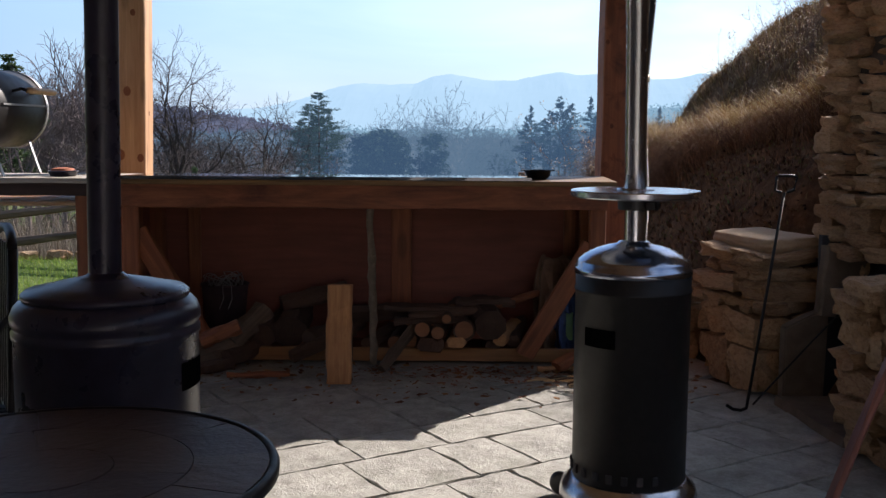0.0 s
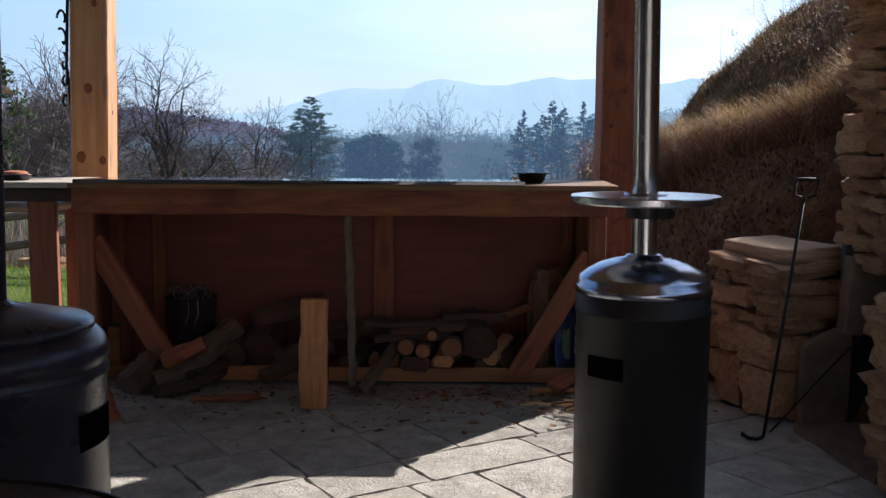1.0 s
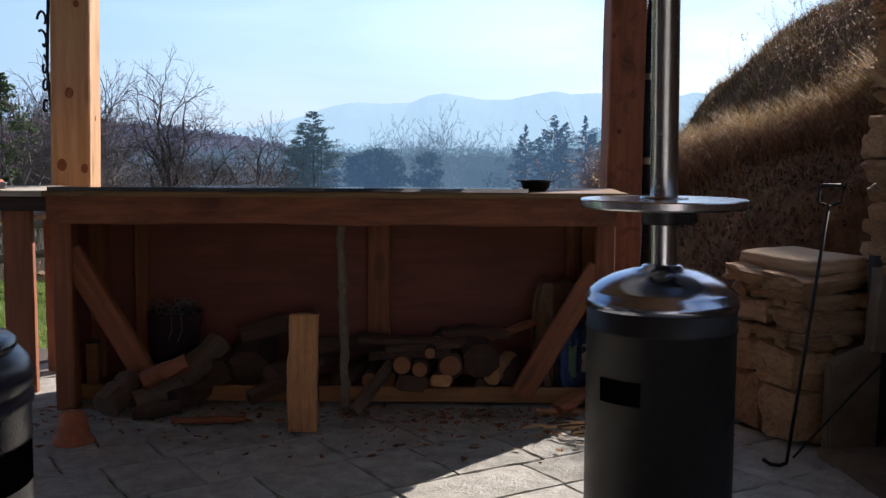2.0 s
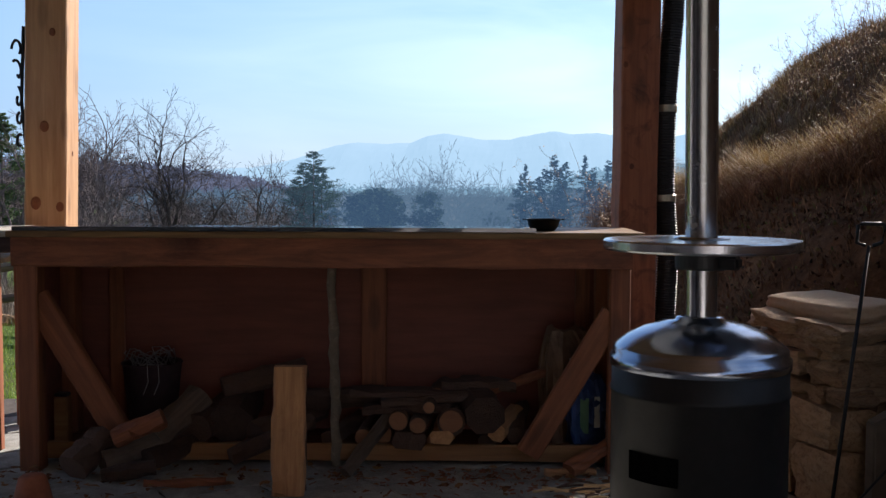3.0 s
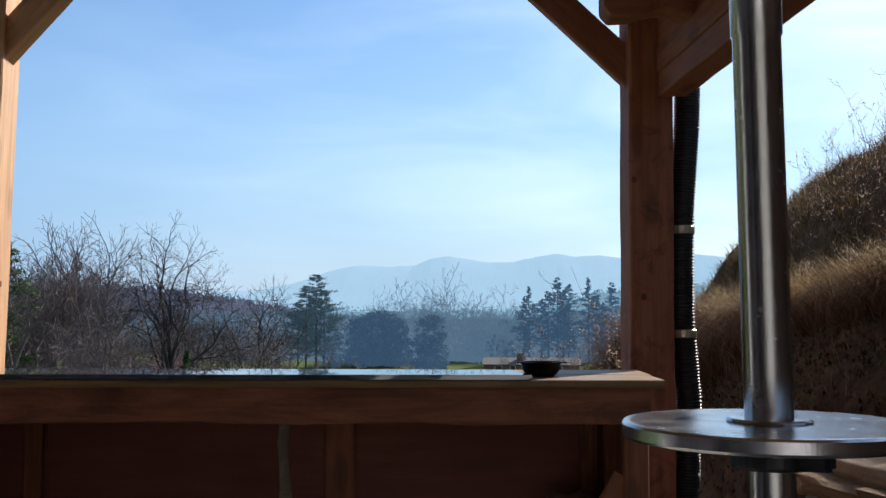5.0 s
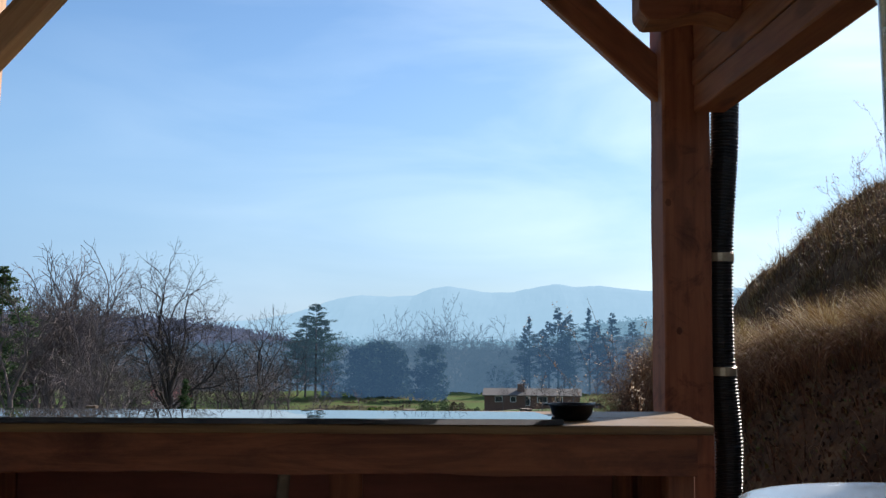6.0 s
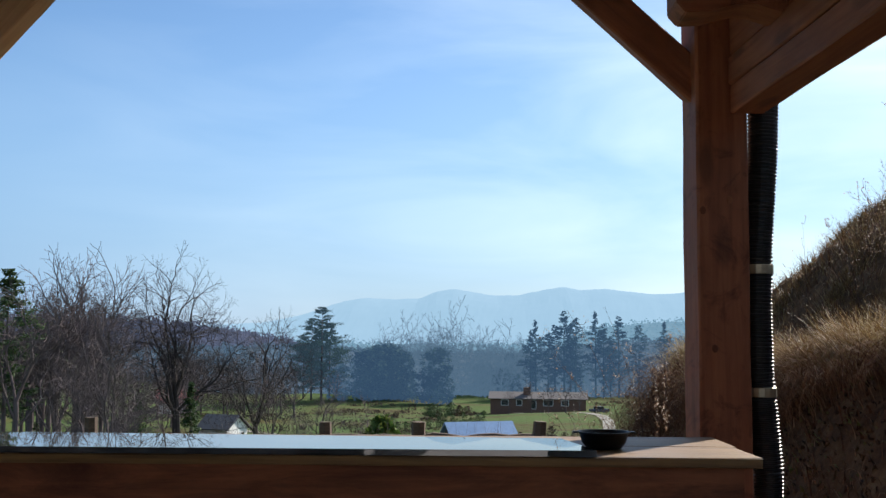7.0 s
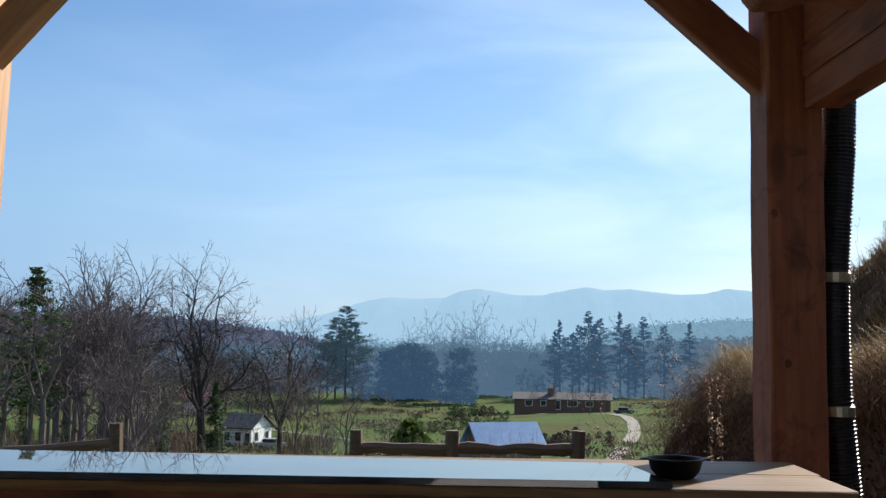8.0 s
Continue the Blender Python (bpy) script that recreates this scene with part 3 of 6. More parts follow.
def counter():
    t = thing("bar_counter", (-0.45, 5.3, 0), "rough timber bar counter with open wood store below", "counter")
    for k in range(2):
        y0 = CY0 + (CY1 - CY0) * k / 2
        y1 = CY0 + (CY1 - CY0) * (k + 1) / 2 - 0.001
        timber("top_board", (CX0, (y0 + y1) / 2, CZ - 0.014), (CX1 + (0.012 if k % 2 else 0), (y0 + y1) / 2, CZ - 0.014), y1 - y0, 0.028, M_TOPWOOD, t, chamfer=0.004, wobble=0.0008)
    timber("apron", (CX0 + 0.01, CY0 + 0.045, 0.965), (CX1 - 0.045, CY0 + 0.045, 0.965), 0.04, 0.138, M_APRON, t, "front apron board with knots", wobble=0.006)
    for x in (CX0 + 0.055, 0.818):
        timber("leg", (x, CY0 + 0.115, 0), (x, CY0 + 0.115, 0.90), 0.09, 0.09, M_TIMBER, t, side=(1, 0, 0))
        timber("rear_leg", (x, CY1 - 0.10, 0), (x, CY1 - 0.10, 1.02), 0.09, 0.09, M_TIMBER, t, side=(1, 0, 0))
    yb = CY0 + 0.105
    timber("bottom_rail", (CX0 + 0.08, yb + 0.115, 0.058), (0.77, yb + 0.115, 0.058), 0.04, 0.075, M_RAIL, t, "orange-brown bottom rail")
    timber("brace", (-1.715, yb + 0.01, 0.76), (-1.325, yb + 0.06, 0.07), 0.045, 0.115, M_TIMBER, t, "diagonal brace", side=(0, 1, 0))
    timber("brace", (0.795, yb + 0.01, 0.70), (0.435, yb + 0.06, 0.07), 0.045, 0.105, M_TIMBER, t, "diagonal brace", side=(0, 1, 0))
    for x in (-1.52, -0.28, 0.72):
        timber("stud", (x, CY1 - 0.055, 0.02), (x, CY1 - 0.055, 0.93), 0.12 if x == -0.28 else 0.07, 0.035, M_TIMBER, t, side=(1, 0, 0))
    for x in (CX0 + 0.022, 0.862):
        part("side_panel", box_bm(0.016, 0.50, 1.0, 0.002), M_PLY, t, "plywood end panel", Matrix.Translation((x, 5.40, 0.517)))
    part("back_panel", box_bm(CX1 - CX0 - 0.03, 0.018, 0.98, 0.002), M_PLY, t, "reddish plywood back panel", Matrix.Translation(((CX0 + CX1) / 2, CY1 - 0.02, 0.52)))
    part("store_floor", box_bm(2.5, 0.37, 0.03, 0.003), M_TIMBER, t, "rough board shelf", Matrix.Translation((-0.45, 5.437, 0.055)))


counter()

def slab_bm():
    """A thin slab cut askew, its far edge lying a little lower."""
    bm = bmesh.new()
    outline = [(-1.76, 5.62, 0.007), (-1.76, 4.998, 0.0185), (0.45, 5.0, 0.0185), (0.395, 5.485, 0.009)]
    top = [bm.verts.new((x, y, CZ + h)) for x, y, h in outline]
    low = [bm.verts.new((x, y, CZ + 0.001)) for x, y, h in outline]
    bm.faces.new(top)
    bm.faces.new(low)
    for i in range(4):
        j = (i + 1) % 4
        bm.faces.new((top[i], low[i], low[j], top[j]))
    bmesh.ops.recalc_face_normals(bm, faces=bm.faces)
    bmesh.ops.bevel(bm, geom=bm.edges[:], offset=0.0018, segments=2, affect="EDGES")
    return bm


slab = part("polished_slab", slab_bm(), M_SLAB, None, "polished dark slab reflecting trees and sky on the counter")
tagged(slab, category="slab")


def bowl():
    t = thing("cast_iron_bowl", (0.50, 5.245, CZ), "small black cast-iron bowl standing on the counter", "bowl")
    c = Matrix.Translation((0.50, 5.245, CZ))
    part("bowl_body", lathe_bm([(0, 0.004), (0.044, 0.003), (0.046, 0.0), (0.053, 0.004), (0.066, 0.020), (0.0715, 0.044), (0.077, 0.047), (0.080, 0.049), (0.080, 0.052), (0.073, 0.052), (0.067, 0.044), (0.061, 0.020), (0.044, 0.010), (0, 0.009)], 40), M_IRON, t, m=c, smooth=True)
    for s in (-1, 1):
        part("lug", box_bm(0.022, 0.03, 0.005, 0.002), M_IRON, t, m=c @ Matrix.Translation((s * 0.084, 0, 0.0495)))


bowl()


def birch_prop():
    t = thing("branch_prop", (-0.41, 5.13, 0), "rough peeling branch propped under the counter", "branch")
    rnd = random.Random(4)
    pts, rad = [], []
    for i in range(19):
        f = i / 18
        pts.append((-0.405 - 0.022 * f + rnd.uniform(-0.005, 0.005), 5.135 + rnd.uniform(-0.004, 0.004), 0.02 + f * 0.89))
        rad.append(0.021 + rnd.uniform(-0.004, 0.005))
    part("stick", tube_bm(pts, rad, 9), M_BIRCH, t, smooth=True)


birch_prop()


def split_log():
    t = thing("split_log", (-0.555, 4.755, 0), "pale split firewood log standing on end", "log")
    bm = timber_bm(0.515, 0.128, 0.10, 0.012, 10, 0.005, 5)
    part("wood", bm, M_PALE, t, m=axis_pose((-0.556, 4.765, 0.002), (-0.553, 4.81, 0.515), (1, 0.04, 0)))
    part("bark", timber_bm(0.51, 0.122, 0.012, 0.004, 9, 0.004, 8), M_BARK, t, "strip of bark", axis_pose((-0.556, 4.822, 0.0), (-0.553, 4.867, 0.505), (1, 0.04, 0)))


split_log()


def round_log(a, b, r, seed, label, material=None):
    """A length of firewood with bark, and both sawn ends."""
    rnd = random.Random(seed)
    a, b = Vector(a), Vector(b)
    t = thing("firewood_log", a, label, "log", group="firewood in the store")
    n = 6
    pts = [a.lerp(b, i / n) + Vector((rnd.uniform(-1, 1), 0, rnd.uniform(-1, 1))) * r * 0.06 for i in range(n + 1)]
    bm = tube_bm(pts, [r * rnd.uniform(0.94, 1.06) for _ in pts], 14)
    part("bark", bm, material or M_BARK, t, smooth=True)
    for p, d in ((pts[0], a - b), (pts[-1], b - a)):
        d = d.normalized()
        e = lathe_bm([(0, 0.003), (r * 0.3, 0.0035), (r * 0.86, 0.002), (r * 0.9, -0.004)], 16)
        part("cut_end", e, M_CUT, t, "pale sawn end", Matrix.Translation(p + d * 0.001) @ d.to_track_quat("Z", "Y").to_matrix().to_4x4())
    return t


def split_piece(at, length, w, h, turn, tilt, seed, material, label):
    t = thing("split_firewood", at, label, "log", group="firewood in the store")
    d = Vector((math.cos(turn) * math.cos(tilt), math.sin(turn) * math.cos(tilt), math.sin(tilt)))
    a = Vector(at)
    bm = timber_bm(length, w, h, min(w, h) * 0.28, 6, 0.007, seed)
    part("wood", bm, material, t, m=axis_pose(a, a + d * length))
    return t


def firewood():
    lab = "round firewood log with a pale sawn end"
    for x, y, z, r in ((-0.003, 5.17, 0.272, 0.029), (-0.051, 5.17, 0.193, 0.041), (0.098, 5.17, 0.205, 0.060), (-0.14, 5.19, 0.205, 0.047), (0.02, 5.23, 0.112, 0.04), (-0.21, 5.27, 0.125, 0.05), (-0.10, 5.28, 0.235, 0.034), (0.03, 5.35, 0.29, 0.04), (-0.30, 5.26, 0.115, 0.042)):
        round_log((x, y, z), (x + 0.03, 5.60, z + 0.005), r, int(1000 * (x + 2)), lab)
    lab = "rough split piece of firewood in the store"
    for x, y, z, ln, w, h, tu, ti, mt in (
        (0.245, 5.18, 0.235, 0.34, 0.17, 0.16, 1.75, 0.12, M_BARK), (0.055, 5.165, 0.135, 0.30, 0.10, 0.055, 1.5, 0.05, M_PALE), (-0.09, 5.18, 0.12, 0.36, 0.15, 0.075, 1.6, 0.0, M_BARK), (0.30, 5.21, 0.15, 0.30, 0.075, 0.08, 1.25, 0.10, M_PALE), (0.26, 5.24, 0.105, 0.32, 0.08, 0.06, 1.5, 0.0, M_BARK),
        (0.38, 5.26, 0.13, 0.32, 0.07, 0.07, 1.4, 0.18, M_BARK), (0.24, 5.34, 0.30, 0.42, 0.05, 0.035, 0.25, 0.28, M_TIMBER), (-0.36, 5.02, 0.015, 0.42, 0.05, 0.055, 1.0, 0.52, M_GREYWOOD),
        (-0.36, 5.33, 0.31, 0.62, 0.13, 0.035, 0.03, -0.02, M_BARK), (-0.22, 5.27, 0.275, 0.46, 0.10, 0.03, 0.08, 0.06, M_BARK), (-0.30, 5.30, 0.235, 0.40, 0.09, 0.04, -0.1, 0.05, M_BARK), (0.05, 5.40, 0.33, 0.34, 0.14, 0.05, 0.0, 0.0, M_BARK),
        (-0.45, 5.25, 0.11, 0.34, 0.08, 0.07, 1.2, 0.1, M_BARK), (-0.62, 5.24, 0.12, 0.36, 0.10, 0.10, 1.7, 0.15, M_BARK), (-0.78, 5.24, 0.13, 0.40, 0.12, 0.10, 0.9, 0.15, M_BARK),
        (-0.90, 5.27, 0.17, 0.36, 0.19, 0.17, 1.6, 0.2, M_BARK), (-1.06, 5.25, 0.15, 0.40, 0.16, 0.13, 1.3, 0.1, M_BARK), (-0.86, 5.08, 0.07, 0.40, 0.07, 0.065, 0.55, 0.30, M_BARK),
        (-1.22, 5.17, 0.12, 0.30, 0.13, 0.11, 0.9, 0.55, M_GREYWOOD), (-0.97, 5.42, 0.30, 0.4, 0.11, 0.10, 0.35, 0.2, M_BARK), (-0.66, 5.44, 0.24, 0.44, 0.10, 0.09, 0.1, 0.05, M_BARK)):
        split_piece((x, y, z), ln, w, h, tu, ti, int(500 * (x + 3)), mt, lab)
    # pieces that have rolled out onto the terrace
    lab = "split firewood lying loose on the pavers"
    for x, y, z, ln, w, h, tu, ti, mt in (
        (-1.40, 5.02, 0.06, 0.26, 0.12, 0.10, 0.7, 0.2, M_GREYWOOD), (-1.22, 5.06, 0.055, 0.30, 0.10, 0.09, 1.0, 0.1, M_BARK), (-1.16, 4.83, 0.022, 0.33, 0.04, 0.028, 0.12, 0.0, M_TIMBER), (-1.50, 4.95, 0.05, 0.20, 0.14, 0.12, 1.1, 0.5, M_BARK), (-1.36, 4.90, 0.035, 0.22, 0.07, 0.06, 0.3, 0.1, M_BARK),
        (-1.33, 4.98, 0.17, 0.22, 0.09, 0.08, 0.2, 0.4, M_TIMBER), (0.60, 5.03, 0.035, 0.30, 0.08, 0.05, 0.55, 0.35, M_TIMBER), (0.50, 5.05, 0.02, 0.22, 0.05, 0.03, 0.1, 0, M_PALE)):
        split_piece((x, y, z), ln, w, h, tu, ti, int(700 * (x + 3)), mt, lab)


firewood()


def sack(name, at, size, material, label, prints):
    t = thing(name, at, label, "bag")
    w, d, h = size
    bm = bmesh.new()
    bmesh.ops.create_cube(bm, size=1)
    bmesh.ops.subdivide_edges(bm, edges=bm.edges[:], cuts=8, use_grid_fill=True)
    for v in bm.verts:
        p = v.co.copy()
        bulge = 1 + 0.12 * math.cos(p.z * 3.0) - 0.9 * max(0, p.z - 0.2) ** 1.3
        k = 0.05 * noise.noise(p * 3.2 + Vector(at) * 3) + 0.025 * noise.noise(p * 8.5 + Vector(at))
        v.co = Vector((p.x * w * bulge + k * 0.5, p.y * d * (bulge - 0.5 * max(0, p.z)) + k, (p.z + 0.5) * h + k * 0.6))
    c = Matrix.Translation(at) @ Matrix.Rotation(0.25, 4, "Z")
    part("sack_body", bm, material, t, m=c)
    for x, z, sx, sz, mt in prints:
        part("print", box_bm(sx, 0.004, sz, 0), mt, t, "printed patch", c @ Matrix.Translation((x * w, -d * 0.60, z * h)))


sack("charcoal_bag", (0.63, 5.45, 0.08), (0.21, 0.13, 0.50), M_PAPER, "crumpled brown paper charcoal bag with red print", [(-0.12, 0.55, 0.09, 0.05, M_REDINK), (0.05, 0.66, 0.05, 0.10, M_WHITEINK), (-0.05, 0.42, 0.08, 0.03, M_REDINK)])
sack("pellet_bag", (0.71, 5.34, 0.08), (0.16, 0.10, 0.30), M_BLUEINK, "dark blue printed fuel bag in the wood store", [(-0.2, 0.45, 0.04, 0.16, M_GREENINK), (0.18, 0.5, 0.025, 0.14, M_WHITEINK)])


def wire_bucket():
    t = thing("bucket", (-1.31, 5.46, 0.07), "dark metal bucket full of tangled pale wire", "bucket")
    c = Matrix.Translation((-1.31, 5.46, 0.07))
    part("pail", lathe_bm([(0, 0.004), (0.10, 0.0), (0.135, 0.34), (0.142, 0.345), (0.138, 0.352), (0.128, 0.345), (0.095, 0.012), (0, 0.012)], 28), M_PAIL, t, m=c, smooth=True)
    rnd = random.Random(3)
    for k in range(9):
        pts = []
        a0, r0 = rnd.uniform(0, 6.28), rnd.uniform(0.05, 0.11)
        for i in range(13):
            a = a0 + i * 0.45
            pts.append((r0 * math.cos(a) + rnd.uniform(-0.015, 0.015), r0 * math.sin(a) + rnd.uniform(-0.015, 0.015), 0.35 + 0.05 * math.sin(a * 1.7 + k) + rnd.uniform(-0.01, 0.015)))
        if k < 2:
            pts += [(0.02 + 0.05 * k, -0.145, 0.36), (0.025 + 0.05 * k, -0.15, 0.28), (0.0 + 0.05 * k, -0.145, 0.22)]
        part("wire", tube_bm(pts, 0.0024, 5), M_GALV, t, "loose pale wire", c)


wire_bucket()

tin = thing("tall_tin", (-1.655, 5.33, 0.07), "tall yellowish tin standing in the wood store", "tin")
part("tin_body", box_bm(0.062, 0.06, 0.21, 0.004), M_RAIL, tin, m=Matrix.Translation((-1.685, 5.33, 0.175)))
part("tin_lid", box_bm(0.06, 0.05, 0.016, 0.004), M_BLACK, tin, "dark lid", Matrix.Translation((-1.685, 5.33, 0.288)))

pot = thing("clay_chimney_cap", (-1.50, 4.55, 0), "orange terracotta pot standing upside down on the pavers", "pot")
part("pot_body", lathe_bm([(0.085, 0.0), (0.09, 0.012), (0.075, 0.03), (0.052, 0.125), (0.040, 0.135), (0.0, 0.137)], 24), M_CLAY, pot, m=Matrix.Translation((-1.50, 4.55, 0.0)), smooth=True)


# ---- patio heaters ----
def heater(at, body_mat, trim_mat, pole_mat, steel, label, turn):
    t = thing("patio_heater", at, label, "patio heater", group="patio heaters")
    c = Matrix.Translation(at) @ Matrix.Rotation(turn, 4, "Z")
    part("base_ring", lathe_bm([(0, 0.02), (0.205, 0.02), (0.225, 0.028), (0.238, 0.05), (0.238, 0.075), (0.23, 0.10), (0.205, 0.125), (0.198, 0.13), (0, 0.13)], 56), trim_mat, t, m=c, smooth=True)
    if steel:
        prof = [(0.192, 0.125), (0.195, 0.13), (0.195, 0.775), (0.198, 0.778), (0.198, 0.786), (0.195, 0.790), (0.195, 0.836), (0.190, 0.841)]
        dome = [(0.195, 0.834), (0.199, 0.837), (0.199, 0.857), (0.192, 0.862), (0.193, 0.876), (0.184, 0.885), (0.162, 0.902), (0.128, 0.919), (0.09, 0.931), (0.055, 0.938), (0.052, 0.945), (0.040, 0.947)]
    else:
        prof = [(0.196, 0.125), (0.199, 0.13), (0.199, 0.855), (0.203, 0.861), (0.203, 0.873), (0.199, 0.879), (0.199, 0.885), (0.204, 0.892), (0.204, 0.908), (0.197, 0.926), (0.186, 0.938), (0.178, 0.942)]
        dome = [(0.176, 0.940), (0.181, 0.946), (0.181, 0.953), (0.173, 0.960), (0.12, 0.972), (0.07, 0.983), (0.044, 0.989), (0.038, 0.995), (0.036, 0.996)]
    body = part("tank_housing", lathe_bm(prof, 64), body_mat, t, m=c, smooth=True)
    part("dome", lathe_bm(dome, 64), M_DOME if steel else trim_mat, t, "brushed steel domed top" if steel else "black domed top", c, smooth=True)
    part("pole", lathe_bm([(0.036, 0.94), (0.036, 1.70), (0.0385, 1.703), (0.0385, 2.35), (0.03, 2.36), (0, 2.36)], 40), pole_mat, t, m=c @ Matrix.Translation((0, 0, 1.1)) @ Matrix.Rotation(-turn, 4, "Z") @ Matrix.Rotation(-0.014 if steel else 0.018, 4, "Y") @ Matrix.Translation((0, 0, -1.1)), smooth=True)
    # door cut-out and hand slot: black patch coloured for the unlit opening
    zs = 0.635 if steel else 0.775
    bm = bmesh.new()
    skin = 0.1962 if steel else 0.2004
    ring = [[bm.verts.new((skin * math.sin(radians(q)), -skin * math.cos(radians(q)), z)) for q in range(-18, 19, 4)] for z in (zs - 0.031, zs + 0.031)]
    for i in range(len(ring[0]) - 1):
        bm.faces.new((ring[0][i], ring[0][i + 1], ring[1][i + 1], ring[1][i]))
    part("hand_slot", bm, M_HOLE, t, "dark hand opening", c)
    for k in range(9):
        a = radians(-60 + k * 15)
        part("vent_slot", box_bm(0.022, 0.010, 0.03, 0.002), M_SOOT, t, m=c @ Matrix.Rotation(a, 4, "Z") @ Matrix.Translation((0, -0.1975, 0.165)))
    for k in range(2):
        m = c @ Matrix.Rotation(radians(-48 + 96 * k - 30), 4, "Z") @ Matrix.Translation((0, -0.255, 0.045)) @ Matrix.Rotation(radians(90), 4, "Y")
        part("wheel", lathe_bm([(0, -0.014), (0.03, -0.014), (0.042, -0.010), (0.045, 0), (0.042, 0.010), (0.03, 0.014), (0, 0.014)], 24), M_BLACKRIB, t, "small black wheel", m, smooth=True)
    if steel:
        part("table_disc", lathe_bm([(0.04, 1.0930), (0.205, 1.0930), (0.2145, 1.0950), (0.217, 1.0990), (0.217, 1.1150), (0.2145, 1.1185), (0.205, 1.1190), (0.04, 1.1190), (0.04, 1.0930)], 200), M_STEEL, t, "round steel table disc", c, smooth=False)
        part("table_clamp", lathe_bm([(0.0365, 1.0500), (0.056, 1.0520), (0.058, 1.0570), (0.058, 1.0850), (0.056, 1.0910), (0.0365, 1.0920)], 32), M_BLACKRIB, t, "black plastic clamp", c)
        part("clamp_screw", box_bm(0.05, 0.03, 0.03, 0.006), M_BLACKRIB, t, "clamp screw", c @ Matrix.Translation((0.075, -0.01, 1.0700)))
        part("pole_washer", lathe_bm([(0.037, 1.1195), (0.062, 1.1195), (0.063, 1.1220), (0.058, 1.1250), (0.037, 1.1260)], 32), M_STEEL, t, m=c)
    return t


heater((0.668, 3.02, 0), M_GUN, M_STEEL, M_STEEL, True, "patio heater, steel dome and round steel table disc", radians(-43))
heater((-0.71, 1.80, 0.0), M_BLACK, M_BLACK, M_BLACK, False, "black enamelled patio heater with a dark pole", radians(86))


# ---- foreground table ----
def mosaic_table():
    at = Vector((-0.605, 1.185, 0))
    t = thing("round_table", at, "round patio table with a stone tile top and dark metal rim", "table")
    c = Matrix.Translation(at)
    part("rim", lathe_bm([(0.368, 0.728), (0.378, 0.725), (0.385, 0.733), (0.386, 0.746), (0.382, 0.754), (0.374, 0.755), (0.369, 0.750)], 72), M_IRON, t, m=c, smooth=True)
    part("top_bed", lathe_bm([(0, 0.725), (0.369, 0.725), (0.369, 0.745), (0, 0.745)], 60), M_TILE, t, m=c)
    rnd = random.Random(9)
    bm = bmesh.new()
    for ring, (r0, r1, n) in enumerate(((0.0, 0.11, 1), (0.1115, 0.24, 6), (0.2415, 0.368, 11))):
        for i in range(n):
            a0 = 2 * math.pi * i / n + ring
            a1 = a0 + 2 * math.pi / n * 0.992
            bm = bmesh.new()
            st = 6 if n > 1 else 24
            if n == 1:
                loop = [(r1 * math.cos(2 * math.pi * k / 24), r1 * math.sin(2 * math.pi * k / 24)) for k in range(24)]
            else:
                loop = [(r1 * math.cos(a0 + (a1 - a0) * k / st), r1 * math.sin(a0 + (a1 - a0) * k / st)) for k in range(st + 1)] + [(r0 * math.cos(a1 - (a1 - a0) * k / st), r0 * math.sin(a1 - (a1 - a0) * k / st)) for k in range(st + 1)]
            top = [bm.verts.new((x, y, 0.752 + rnd.uniform(-0.0008, 0.0008))) for x, y in loop]
            low = [bm.verts.new((x, y, 0.744)) for x, y in loop]
            bm.faces.new(top)
            for k in range(len(loop)):
                j = (k + 1) % len(loop)
                bm.faces.new((top[k], low[k], low[j], top[j]))
            bmesh.ops.recalc_face_normals(bm, faces=bm.faces)
            part("tile", bm, M_TILE, t, m=c)
    part("column", lathe_bm([(0.028, 0.05), (0.028, 0.70), (0.10, 0.725)], 24), M_IRON, t, m=c, smooth=True)
    for k in range(4):
        a = k * math.pi / 2 + 0.6
        part("foot", tube_bm([(0.02 * math.cos(a), 0.02 * math.sin(a), 0.12), (0.15 * math.cos(a), 0.15 * math.sin(a), 0.075), (0.29 * math.cos(a), 0.29 * math.sin(a), 0.015)], [0.018, 0.016, 0.014], 8), M_IRON, t, m=c)


M_TILE = rock_mat("slate_tile", [(0.3, (0.028, 0.016, 0.018)), (0.5, (0.055, 0.034, 0.03)), (0.72, (0.095, 0.066, 0.042))], 6.0, 0.3, 0.55)
mosaic_table()


